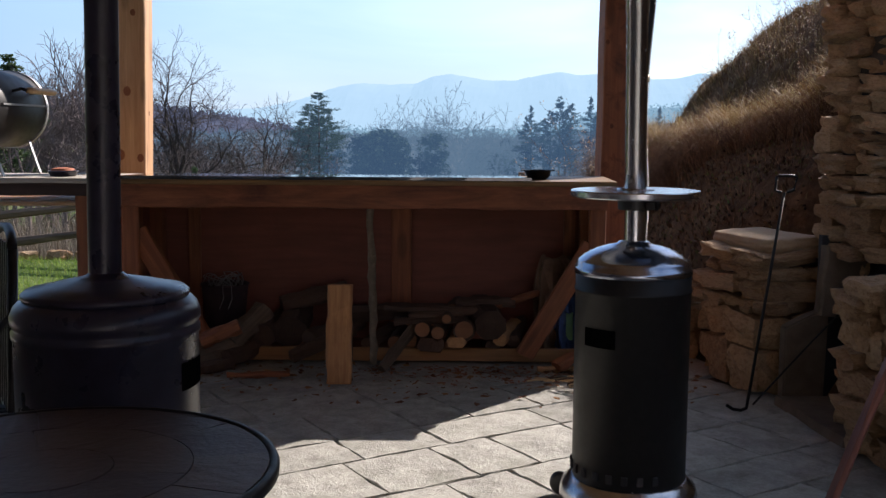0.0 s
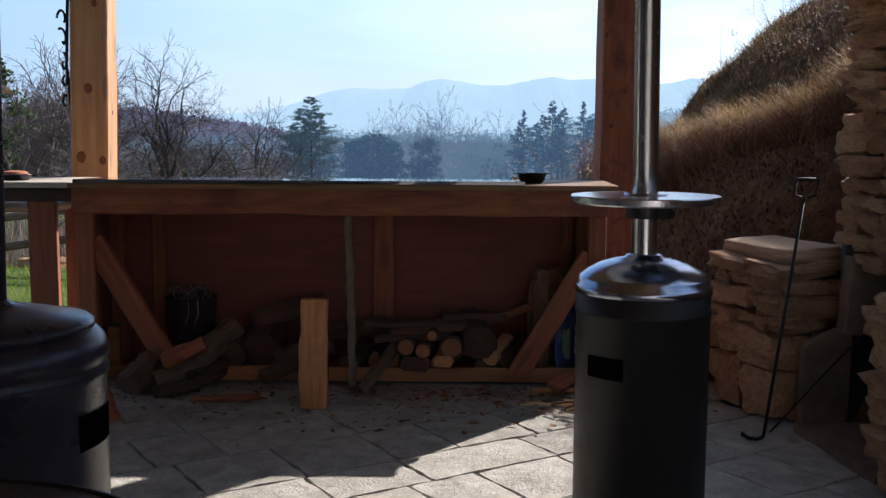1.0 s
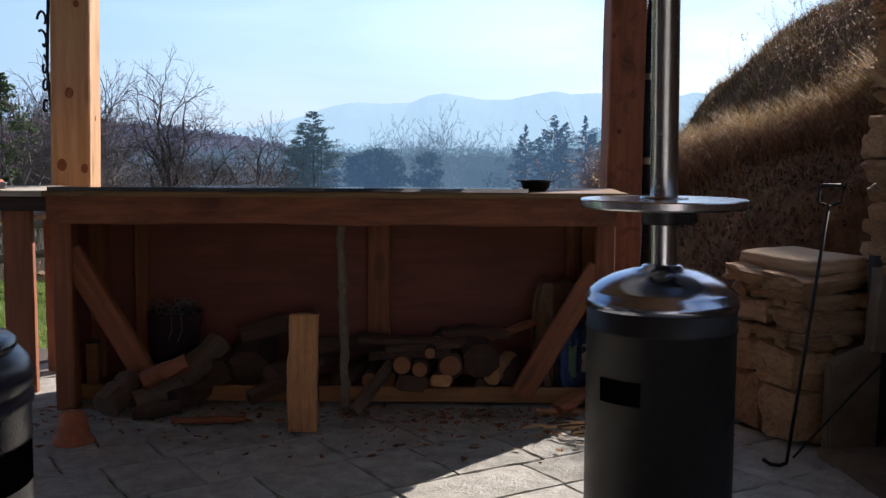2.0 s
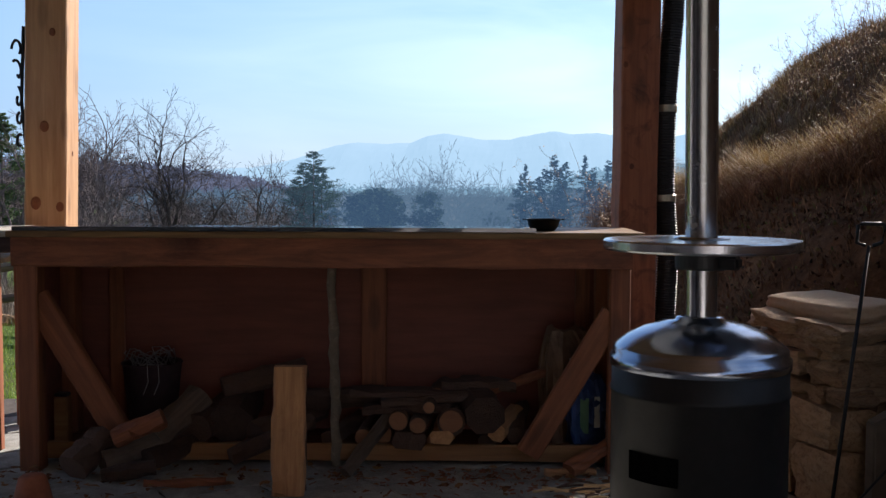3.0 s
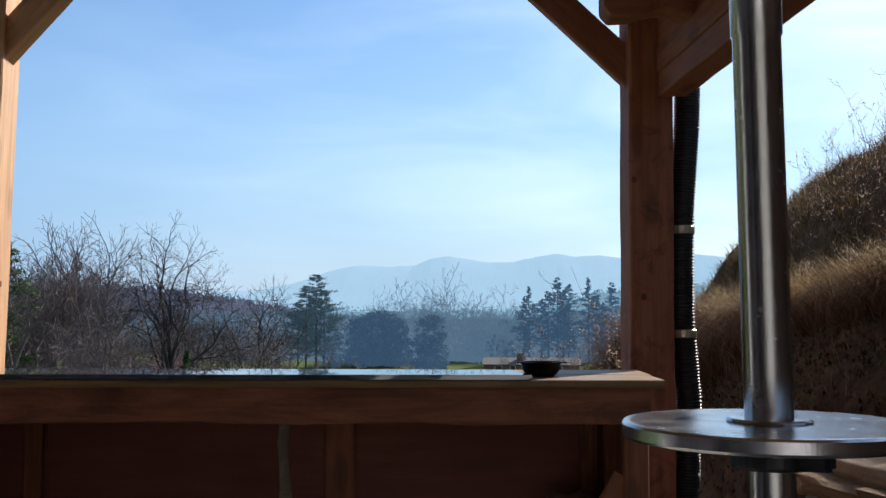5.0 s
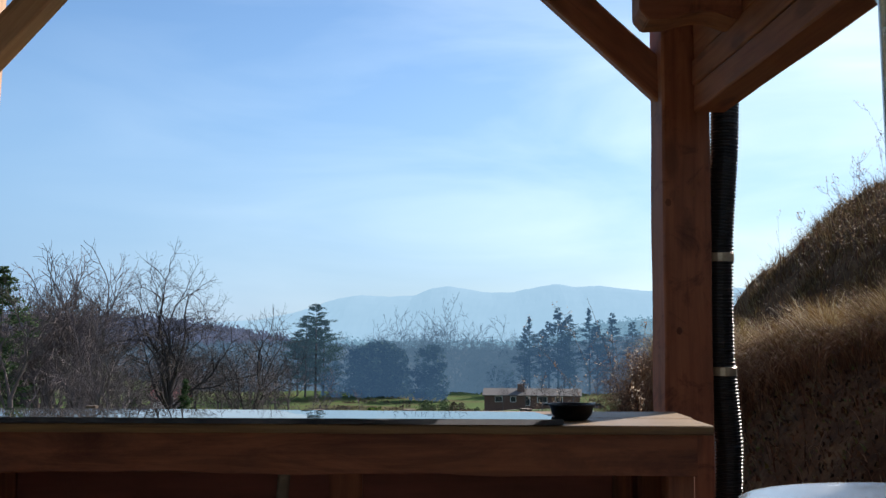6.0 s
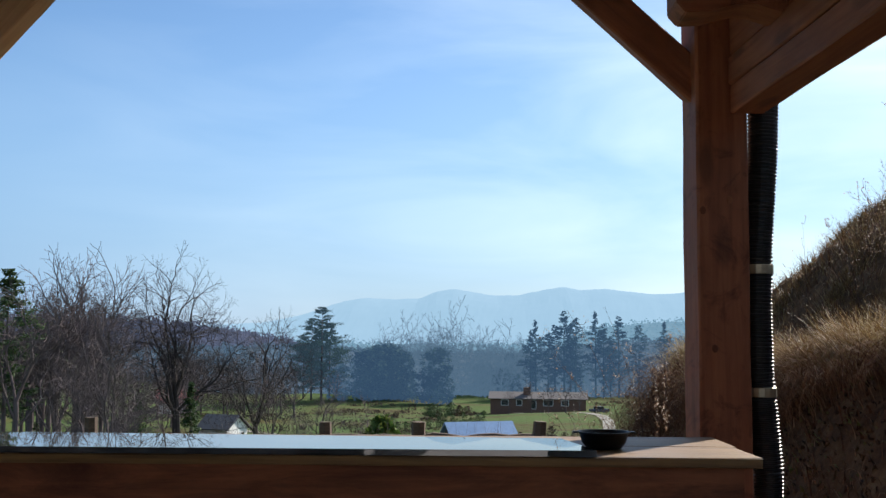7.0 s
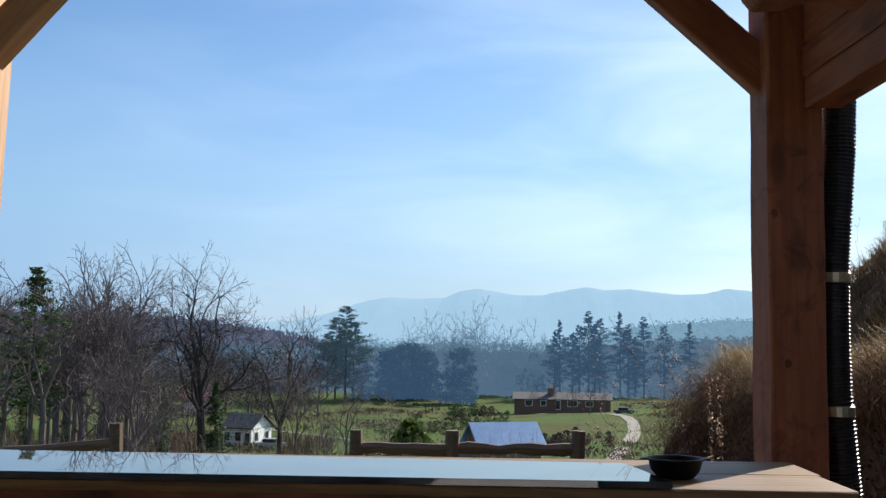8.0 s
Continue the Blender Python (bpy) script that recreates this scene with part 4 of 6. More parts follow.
def patio_chair():
    """Metal garden chair at the edge of the terrace."""
    at = Vector((-1.50, 2.45, 0))
    t = thing("garden_chair", at, "black metal garden chair with curved arms and a slatted seat", "chair")
    c = Matrix.Translation(at) @ Matrix.Rotation(radians(-60), 4, "Z")
    for s in (-1, 1):
        part("arm", tube_bm([(s * 0.26, 0.24, 0.98), (s * 0.27, 0.23, 0.80), (s * 0.275, 0.12, 0.68), (s * 0.28, -0.08, 0.65), (s * 0.28, -0.22, 0.62), (s * 0.275, -0.25, 0.50), (s * 0.26, -0.24, 0.0)], 0.011, 10), M_IRON, t, m=c, smooth=True)
        part("rear_leg", tube_bm([(s * 0.26, 0.24, 0.98), (s * 0.25, 0.22, 0.45), (s * 0.26, 0.30, 0.0)], 0.014, 10), M_IRON, t, m=c, smooth=True)
    part("seat_ring", tube_bm([(0.26 * math.cos(a), 0.25 * math.sin(a), 0.44) for a in [i * math.pi / 14 for i in range(29)]], 0.012, 8), M_IRON, t, m=c)
    for k in range(-5, 6):
        y = math.sqrt(max(0.0, 1 - (k / 6) ** 2)) * 0.25
        part("seat_slat", timber_bm(2 * y, 0.03, 0.006, 0.002, 2), M_IRON, t, m=c @ axis_pose((k * 0.043, -y, 0.447), (k * 0.043, y, 0.447)))
    for k in range(-4, 5):
        part("back_slat", timber_bm(0.52, 0.022, 0.006, 0.002, 4), M_IRON, t, m=c @ axis_pose((k * 0.055, 0.235, 0.45), (k * 0.055, 0.25, 0.97), (1, 0, 0)))
    part("top_rail", tube_bm([(-0.26, 0.24, 0.98), (-0.13, 0.25, 1.01), (0, 0.255, 1.02), (0.13, 0.25, 1.01), (0.26, 0.24, 0.98)], 0.014, 10), M_IRON, t, m=c, smooth=True)


patio_chair()


# ---- side counter with the barrel grill ----
def side_counter():
    t = thing("side_counter", (-2.6, 5.75, 0), "grey-topped plank counter that carries the grill", "counter")
    for k in range(5):
        y = 5.42 + 0.14 * k
        timber("top_board", (-4.4, y, 1.020), (-1.86, y, 1.020), 0.136, 0.03, M_BOARDGREY, t)
    timber("apron", (-4.35, 5.405, 0.967), (-1.90, 5.405, 0.967), 0.03, 0.072, M_SHADEBOARD, t, "apron board coloured dark for its shade")
    timber("end_apron", (-1.885, 5.44, 0.955), (-1.885, 5.98, 0.955), 0.03, 0.09, M_SHADEBOARD, t)
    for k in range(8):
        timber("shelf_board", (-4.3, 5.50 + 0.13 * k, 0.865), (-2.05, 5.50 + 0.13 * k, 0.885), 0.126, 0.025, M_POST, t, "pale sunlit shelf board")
    for x, y in ((-2.09, 5.44), (-3.2, 5.44), (-4.3, 5.44), (-2.09, 5.95), (-3.2, 5.95), (-4.3, 5.95)):
        timber("leg", (x, y, -0.1), (x, y, 0.93 if y < 5.5 else 1.004), 0.15, 0.045, M_TIMBER, t, side=(1, 0, 0))


side_counter()


def barrel_grill():
    at = Vector((-2.79, 5.72, 1.036))
    t = thing("barrel_grill", at, "black barrel grill on splayed legs with a wooden handle", "grill")
    c = Matrix.Translation(at) @ Matrix.Rotation(radians(88), 4, "Z")
    tilt = c @ Matrix.Translation((0, 0, 0.40)) @ Matrix.Rotation(radians(90), 4, "Y")
    R = 0.235
    part("barrel", lathe_bm([(0, -0.36), (0.19, -0.36), (R - 0.012, -0.352), (R, -0.335), (R, 0.30), (R - 0.012, 0.317), (0.19, 0.325), (0, 0.325)], 48), M_GUN, t, m=tilt, smooth=True)
    part("end_band", lathe_bm([(R + 0.001, 0.27), (R + 0.008, 0.272), (R + 0.008, 0.30), (R + 0.001, 0.303)], 48), M_GALV, t, "metal end band", tilt)
    part("lid_lip", box_bm(0.60, 0.03, 0.012, 0.003), M_GALV, t, m=c @ Matrix.Translation((0, -0.232, 0.42)))
    for s in (-0.12, 0.16):
        part("handle_bracket", tube_bm([(s, -0.215, 0.50), (s, -0.27, 0.515), (s, -0.30, 0.505)], 0.010, 8), M_IRON, t, m=c)
    part("handle", lathe_bm([(0, -0.17), (0.016, -0.168), (0.021, -0.1), (0.019, 0), (0.021, 0.12), (0.018, 0.2), (0, 0.205)], 20), M_LIGHTWOOD, t, "turned wooden handle", c @ Matrix.Translation((0.06, -0.30, 0.505)) @ Matrix.Rotation(radians(90), 4, "Y"), smooth=True)
    for x in (-0.24, 0.24):
        for s in (-1, 1):
            part("leg", timber_bm(0.245, 0.028, 0.006, 0.001, 2), M_GALV, t, "pale metal leg", c @ axis_pose((x, s * 0.20, 0.0), (x, s * 0.125, 0.23), (1, 0, 0)))


barrel_grill()

pan = thing("shallow_pan", (-2.30, 5.60, 1.036), "shallow dark pan on the side counter", "pan")
part("pan_body", lathe_bm([(0, 0.003), (0.07, 0.0), (0.085, 0.028), (0.089, 0.03), (0.085, 0.032), (0.068, 0.006), (0, 0.006)], 28), M_BLACK, pan, m=Matrix.Translation((-2.30, 5.60, 1.036)), smooth=True)
part("pan_lid", lathe_bm([(0.07, 0.034), (0.06, 0.046), (0.02, 0.052), (0, 0.053)], 24), M_CLAY, pan, "brown lid", Matrix.Translation((-2.30, 5.60, 1.036)))

# ---- stone fireplace and piers ----
ROCKS = [mesh_of("stone", rock_bm(1, 1, 1, k, 0.24, 3, 8), M_STONE, False) for k in range(14)]


def stones_along(owner, p, q, z0, z1, row, width, depth, seed, lean=0.0, back=None):
    """Courses of stones along the face from p to q; each stone is a piece of its own."""
    rnd = random.Random(seed)
    p, q = Vector((*p, 0)), Vector((*q, 0))
    d = (q - p)
    length = d.length
    d.normalize()
    inward = Vector((-d.y, d.x, 0)) if back is None else Vector((*back, 0)).normalized()
    ang = math.atan2(d.y, d.x)
    z = z0
    while z < z1 - 0.02:
        h = min(rnd.uniform(*row), z1 - z)
        if z1 - (z + h) < row[0] * 0.6:
            h = z1 - z
        s = rnd.uniform(-0.06, 0.02)
        while s < length:
            w = rnd.uniform(*width)
            if s + w > length - width[0] * 0.4:
                w = length - s + rnd.uniform(0, 0.03)
            sub = 2 if h > row[0] * 1.5 and rnd.random() < 0.3 else 1
            for j in range(sub):
                hh = h / sub
                c = p + d * (s + w / 2) + inward * (depth / 2 + rnd.uniform(-0.05, 0.035) + lean * (z - z0)) + UP * (z + hh * (j + 0.5) + rnd.uniform(-0.006, 0.006))
                m = Matrix.Translation(c) @ Matrix.Rotation(ang + rnd.uniform(-0.16, 0.16), 4, "Z") @ Matrix.Rotation(rnd.uniform(-0.10, 0.10), 4, "Y") @ Matrix.Diagonal((w * 0.97, depth, hh * 0.97, 1))
                part("stone", rnd.choice(ROCKS), M_STONE, owner, m=m)
            s += w + 0.006
        z += h


def core(owner, poly, z0, z1):
    bm = bmesh.new()
    lo = [bm.verts.new((x, y, z0)) for x, y in poly]
    hi = [bm.verts.new((x, y, z1)) for x, y in poly]
    bm.faces.new(lo)
    bm.faces.new(hi)
    for i in range(len(poly)):
        j = (i + 1) % len(poly)
        bm.faces.new((lo[i], lo[j], hi[j], hi[i]))
    bmesh.ops.recalc_face_normals(bm, faces=bm.faces)
    part("mortar_core", bm, M_MORTAR, owner)


def stonework():
    t = thing("stone_pier", (1.6, 4.8, 0), "low dry-stacked stone pier beside the fireplace", "stone wall", kind="structure")
    core(t, [(1.50, 5.08), (1.66, 4.66), (2.1, 4.78), (2.0, 5.3), (1.58, 5.3)], -0.02, 0.70)
    for z0, z1, row, width, sd in ((0.0, 0.24, (0.22, 0.25), (0.26, 0.46), 3), (0.24, 0.42, (0.15, 0.19), (0.18, 0.30), 5), (0.42, 0.48, (0.045, 0.07), (0.09, 0.18), 4), (0.48, 0.585, (0.09, 0.11), (0.34, 0.5), 7), (0.585, 0.645, (0.05, 0.07), (0.12, 0.22), 9), (0.645, 0.725, (0.07, 0.085), (0.30, 0.52), 2)):
        stones_along(t, (1.395, 5.10), (1.57, 4.55), z0, z1, row, width, 0.22, sd, back=(0.95, 0.30))
        stones_along(t, (1.60, 5.45), (1.40, 5.11), z0, z1 - 0.02, row, width, 0.20, sd + 20, back=(0.9, -0.42))
        if z0 > 0.2:
            stones_along(t, (1.57, 4.55), (1.90, 4.64), z0, z1, row, width, 0.2, sd + 40, back=(-0.25, 1))
    c = thing("cap_stone", (1.66, 4.86, 0.70), "broad pale flat capstone on the pier", "stone")
    bm = rock_bm(0.31, 0.545, 0.072, 21, 0.06, 11, 16)
    part("cap", bm, M_CAP, c, m=Matrix.Translation((1.665, 4.915, 0.755)) @ Matrix.Rotation(radians(16.5), 4, "Z") @ Matrix.Rotation(radians(-3), 4, "Y"), smooth=True)
    w = thing("rubble", (1.2, 5.65, 0), "loose rubble stones at the foot of the bank", "stones")
    rnd = random.Random(12)
    for k in range(9):
        m = Matrix.Translation((1.22 + rnd.uniform(0, 0.35), 5.55 + rnd.uniform(-0.1, 0.4), 0.06 + rnd.uniform(0, 0.5) * (k % 3 == 0))) @ Matrix.Rotation(rnd.uniform(0, 3), 4, "Z") @ Matrix.Diagonal((rnd.uniform(0.14, 0.3), rnd.uniform(0.12, 0.2), rnd.uniform(0.08, 0.16), 1))
        part("stone", ROCKS[k], M_STONE, w, m=m)
    for k, (x, y, z, a, b, c2, mt) in enumerate(((1.16, 5.50, 0.08, 0.26, 0.22, 0.17, M_STONE), (1.20, 5.52, 0.21, 0.22, 0.2, 0.11, M_STONE), (1.13, 5.51, 0.31, 0.21, 0.2, 0.10, M_STONE), (1.17, 5.51, 0.40, 0.2, 0.18, 0.09, M_STONE), (1.15, 5.50, 0.465, 0.25, 0.2, 0.055, M_CAP), (1.36, 5.48, 0.40, 0.2, 0.18, 0.12, M_STONE), (1.38, 5.5, 0.25, 0.24, 0.2, 0.16, M_STONE), (1.36, 5.5, 0.09, 0.26, 0.22, 0.18, M_STONE))):
        part("stone", ROCKS[k + 3], mt, w, m=Matrix.Translation((x, y, z)) @ Matrix.Rotation(0.4 * k, 4, "Z") @ Matrix.Diagonal((a, b, c2, 1)))
    # fireplace: left slab, firebox, hearth
    f = thing("fireplace", (2.0, 4.2, 0), "outdoor stone fireplace with a concrete hearth and sooty firebox", "fireplace", kind="structure")
    bm = bmesh.new()
    prof = [(0.0, 0.0), (0.205, 0.0), (0.215, 0.475), (0.10, 0.43), (0.0, 0.38)]
    fr = [bm.verts.new((x, 0.0, z)) for x, z in prof]
    bk = [bm.verts.new((x, 0.07, z)) for x, z in prof]
    bm.faces.new(fr)
    bm.faces.new(bk)
    for i in range(len(prof)):
        j = (i + 1) % len(prof)
        bm.faces.new((fr[i], fr[j], bk[j], bk[i]))
    bmesh.ops.recalc_face_normals(bm, faces=bm.faces)
    bmesh.ops.bevel(bm, geom=bm.edges[:], offset=0.008, segments=2, affect="EDGES")
    part("side_slab", bm, M_CONCRETE, f, "smooth concrete cheek", Matrix.Translation((1.645, 4.43, 0.0)) @ Matrix.Rotation(radians(6), 4, "Z"))
    part("upper_cheek", timber_bm(0.34, 0.20, 0.09, 0.012, 5, 0.004, 4), M_CONCRETE, f, "rough concrete upright above the cheek", axis_pose((1.90, 4.47, 0.43), (1.93, 4.49, 0.77), (1, 0, 0)))
    bm = bmesh.new()
    arc = [(1.60, 4.43), (1.63, 4.2), (1.64, 4.0), (1.68, 3.75), (2.5, 3.75), (2.5, 4.45)]
    lo = [bm.verts.new((x, y, -0.02)) for x, y in arc]
    hi = [bm.verts.new((x + 0.01, y, 0.045)) for x, y in arc]
    bm.faces.new(hi)
    for i in range(len(arc)):
        j = (i + 1) % len(arc)
        bm.faces.new((lo[i], lo[j], hi[j], hi[i]))
    bmesh.ops.recalc_face_normals(bm, faces=bm.faces)
    part("hearth", bm, M_CONCRETE, f, "concrete hearth")
    part("firebox_back", box_bm(0.06, 1.1, 0.95, 0), M_SOOT, f, "sooty firebox wall", Matrix.Translation((2.12, 4.05, 0.46)))
    part("firebox_side", box_bm(0.5, 0.05, 0.8, 0), M_SOOT, f, "sooty firebox cheek", Matrix.Translation((2.08, 4.54, 0.42)))
    ch = thing("chimney", (2.2, 4.3, 0.7), "tall stacked-stone chimney breast", "chimney", kind="structure")
    # core above the stones is unseen height added to shade the heater dome
    core(ch, [(1.93, 4.58), (2.22, 3.55), (3.1, 3.8), (2.7, 4.95)], 0.80, 3.30)
    stones_along(ch, (1.845, 4.62), (2.17, 3.45), 0.72, 2.45, (0.06, 0.105), (0.12, 0.27), 0.22, 8, back=(0.95, 0.27), lean=0.03)
    stones_along(ch, (2.35, 5.05), (1.87, 4.60), 0.60, 2.45, (0.07, 0.125), (0.14, 0.28), 0.2, 9, back=(0.6, -0.8))
    r = thing("stone_wing", (1.75, 3.6, 0), "low wing wall of large flat stones beside the hearth", "stone wall", kind="structure")
    core(r, [(1.78, 3.62), (1.92, 3.0), (2.6, 3.1), (2.5, 3.7)], -0.02, 0.70)
    stones_along(r, (1.665, 3.76), (1.80, 2.95), 0.0, 0.73, (0.10, 0.30), (0.22, 0.42), 0.25, 14, back=(0.97, 0.2))
    stones_along(r, (1.80, 2.95), (1.50, 2.30), 0.0, 0.73, (0.12, 0.28), (0.22, 0.42), 0.25, 16, back=(0.9, -0.4))
    stones_along(r, (2.25, 3.86), (1.67, 3.76), 0.0, 0.73, (0.12, 0.26), (0.2, 0.4), 0.2, 15, back=(0.1, -1))


stonework()


def poker():
    t = thing("fire_poker", (1.455, 4.36, 0), "long black iron poker leaning on the pier", "poker")
    a, b = Vector((1.432, 4.29, 0.02)), Vector((1.622, 4.47, 1.03))
    part("rod", tube_bm([a, a.lerp(b, 0.5), b], 0.0075, 8), M_IRON, t, smooth=True)
    r = Vector((0.92, -0.25, 0.0)).normalized()
    d = (b - a).normalized()
    k = [b - r * 0.012, b - r * 0.042 + d * 0.01, b - r * 0.046 + d * 0.075, b - r * 0.036 + d * 0.082, b + r * 0.040 + d * 0.082, b + r * 0.046 + d * 0.074, b + r * 0.042 + d * 0.012, b + r * 0.012]
    part("grip_loop", tube_bm(k, 0.0075, 8), M_IRON, t, "square loop grip", smooth=True)
    part("hook", tube_bm([a, a + Vector((-0.03, -0.01, -0.008)), a + Vector((-0.07, -0.02, 0.0)), a + Vector((-0.10, -0.02, 0.02))], 0.008, 8), M_IRON, t)
    s = thing("iron_rod", (1.50, 4.40, 0), "thin iron rod leaning across the hearth", "rod")
    part("rod", tube_bm([(1.49, 4.39, 0.01), (1.75, 4.36, 0.33), (2.0, 4.33, 0.62)], 0.005, 7), M_IRON, s)


poker()


def leaning_board():
    t = thing("leaning_board", (1.09, 2.5, 0), "narrow reddish board leaning on the wing wall", "board")
    timber("plank", (1.085, 2.47, 0.0), (1.425, 2.56, 0.83), 0.075, 0.02, M_REDBOARD, t, side=(0.2, 1, 0))


leaning_board()


# ---- split-rail fence ----
def split_fence():
    rnd = random.Random(31)
    xs = [-9.6, -7.3, -5.1, -2.82, -1.0, -0.28, 0.64]
    ys = [10.6, 10.4, 10.25, 10.05, 10.0, 10.0, 10.0]
    tops = [0.36, 0.42, 0.51, 0.79, 0.77, 0.775, 0.785]
    t = thing("rail_fence", (-3, 10, -0.1), "weathered split-rail fence at the edge of the lawn", "fence")
    for x, y, z in zip(xs, ys, tops):
        g = ground_z(x, y)
        pts = [(x + rnd.uniform(-0.006, 0.006), y, g - 0.1 + (z - g + 0.1) * k / 5) for k in range(6)]
        part("post", tube_bm(pts, [0.052 + rnd.uniform(-0.006, 0.006) for _ in pts], 7), M_FENCE, t)
    for i in range(len(xs) - 1):
        for h in (0.60, 0.30):
            if i == 3:
                continue
            n = 8
            pts, rad = [], []
            for k in range(n + 1):
                f = k / n
                x, y = xs[i] + (xs[i + 1] - xs[i]) * f, ys[i] + (ys[i + 1] - ys[i]) * f
                z0, z1 = tops[i] - 0.135 + (h - 0.60), tops[i + 1] - 0.135 + (h - 0.60)
                pts.append((x, y + 0.01, z0 + (z1 - z0) * f + rnd.uniform(-0.012, 0.012)))
                rad.append(0.044 + rnd.uniform(-0.008, 0.008) - (0.012 if k in (0, n) else 0))
            part("rail", tube_bm(pts, rad, 7), M_FENCE, t)
    w = thing("stacked_stones", (-4.3, 10.75, -0.1), "pale loose stones under the fence", "stones")
    for k in range(14):
        x, y = -6.4 + 0.32 * k + rnd.uniform(-0.1, 0.1), 10.75 + rnd.uniform(-0.1, 0.15)
        part("stone", ROCKS[k % 10], M_CAP, w, m=Matrix.Translation((x, y, ground_z(x, y) + 0.05)) @ Matrix.Rotation(rnd.uniform(0, 3), 4, "Z") @ Matrix.Diagonal((rnd.uniform(0.12, 0.3), rnd.uniform(0.1, 0.2), rnd.uniform(0.08, 0.16), 1)))


split_fence()


# ---- grasses ----
def blades(name, count, place, height, width, droop, material, label, seed, lean=(0, 0), seg=3):
    """Many single blades in one object; place(rnd) gives the root of a blade, or None."""
    rnd = random.Random(seed)
    verts, faces = [], []
    for _ in range(count):
        r = place(rnd)
        if r is None:
            continue
        x, y, z, nx, ny = r
        h, a = rnd.uniform(*height), rnd.uniform(0, 2 * math.pi)
        w = rnd.uniform(*width)
        dx, dy = math.cos(a), math.sin(a)
        px, py = -dy, dx
        ox, oy = lean[0] + nx + dx * 1.5, lean[1] + ny + dy * 1.5
        k = rnd.uniform(*droop)
        on = math.hypot(ox, oy) or 1.0
        ox, oy = ox / on, oy / on
        b = len(verts)
        cx, cy, cz = x, y, z
        for i in range(seg + 1):
            f = i / seg
            ww = w * (1 - 0.85 * f)
            verts += [(cx - px * ww, cy - py * ww, cz), (cx + px * ww, cy + py * ww, cz)]
            th = 0.15 + 1.5 * k * (f + 0.5 / seg)
            cx, cy, cz = cx + ox * math.sin(th) * h / seg, cy + oy * math.sin(th) * h / seg, cz + math.cos(th) * h / seg
        for i in range(seg):
            faces.append((b + 2 * i, b + 2 * i + 1, b + 2 * i + 3, b + 2 * i + 2))
    me = quads_mesh(name, verts, faces, material)
    return tagged(new(name, me), label, "grass", kind="stuff")


def slope(x, y):
    return (ground_z(x + 0.08, y) - ground_z(x - 0.08, y)) / 0.16


def tuft_places(seed, n, area, low, high):
    """Places of tufts on the bank, from low to high metres in from its ledge."""
    rnd = random.Random(seed)
    out = []
    while len(out) < n:
        x, y = rnd.uniform(*area[0]), rnd.uniform(*area[1])
        if low < x - lerp_table(TOE, y) - ledge_line(y) < high:
            out.append((x, y))
    return out


TUFTS = tuft_places(2, 230, ((0.9, 4.8), (5.4, 12.5)), 0.55, 2.2)
LEDGE = tuft_places(5, 60, ((1.35, 3.4), (5.3, 10.5)), -0.12, 0.16)
SPRAYS = tuft_places(7, 20, ((1.35, 2.9), (6.0, 8.2)), -0.14, 0.06)


def on_tufts(places, spread):
    def pick(rnd):
        cx, cy = rnd.choice(places)
        u, v = rnd.gauss(0, spread), rnd.gauss(0, spread)
        x, y = cx + u, cy + v
        if x < lerp_table(TOE, y) + 0.05:
            return None
        return x, y, ground_z(x, y) - 0.01, 1.1 * u / spread - 0.7, 1.1 * v / spread - 0.3
    return pick


def on_bank(rnd):
    x, y = rnd.uniform(0.9, 4.8), rnd.uniform(5.45, 13)
    if x < lerp_table(TOE, y) + 0.04:
        return None
    return x, y, ground_z(x, y) - 0.01, -0.6, -0.15


M_STRAW = blades_mat("straw", [(0.0, (0.15, 0.075, 0.022)), (0.55, (0.29, 0.165, 0.055)), (0.85, (0.50, 0.34, 0.145)), (1.0, (0.78, 0.65, 0.45))], 0.55, 0.3)
M_LEDGE = blades_mat("yellow_green_grass", [(0.0, (0.10, 0.062, 0.022)), (0.4, (0.22, 0.145, 0.046)), (0.75, (0.36, 0.25, 0.085)), (1.0, (0.66, 0.54, 0.30))], 0.55, 0.35)
M_ROOTS = blades_mat("reddish_stems", [(0.0, (0.075, 0.034, 0.02)), (0.6, (0.17, 0.082, 0.045)), (1.0, (0.32, 0.19, 0.105))], 0.85, 0.15)
blades("bank_grass", 17000, on_tufts(TUFTS, 0.07), (0.06, 0.20), (0.0014, 0.003), (0.3, 1.5), M_DRYGRASS, "dry tan grass tufts on the upper bank", 1, seg=4)
blades("ledge_grass", 9000, on_tufts(LEDGE, 0.07), (0.16, 0.38), (0.0013, 0.0028), (0.5, 1.7), M_LEDGE, "long yellow-green grass tussocks along the ledge", 6, seg=5)
blades("straw_sprays", 6000, on_tufts(SPRAYS, 0.05), (0.22, 0.42), (0.0014, 0.0028), (0.5, 1.7), M_STRAW, "bright straw-coloured grass sprays on the ledge", 9, seg=6)
blades("hanging_roots", 16000, on_bank, (0.04, 0.16), (0.0018, 0.0048), (0.2, 2.1), M_ROOTS, "reddish dead stems and litter on the bank", 3)


EDGE = tuft_places(17, 60, ((1.3, 3.4), (5.6, 10.5)), -0.38, -0.08)
blades("long_roots", 9000, on_tufts(EDGE, 0.09), (0.3, 0.7), (0.0013, 0.0026), (1.2, 2.6), M_ROOTS, "long reddish roots and stems hanging down the bank", 12, seg=7)


def on_face(rnd):
    y = rnd.uniform(5.3, 11.0)
    s = rnd.uniform(0.05, 0.05 + ledge_line(y))
    x = lerp_table(TOE, y) + s
    return x, y, ground_z(x, y) - 0.004, -0.9, -0.2


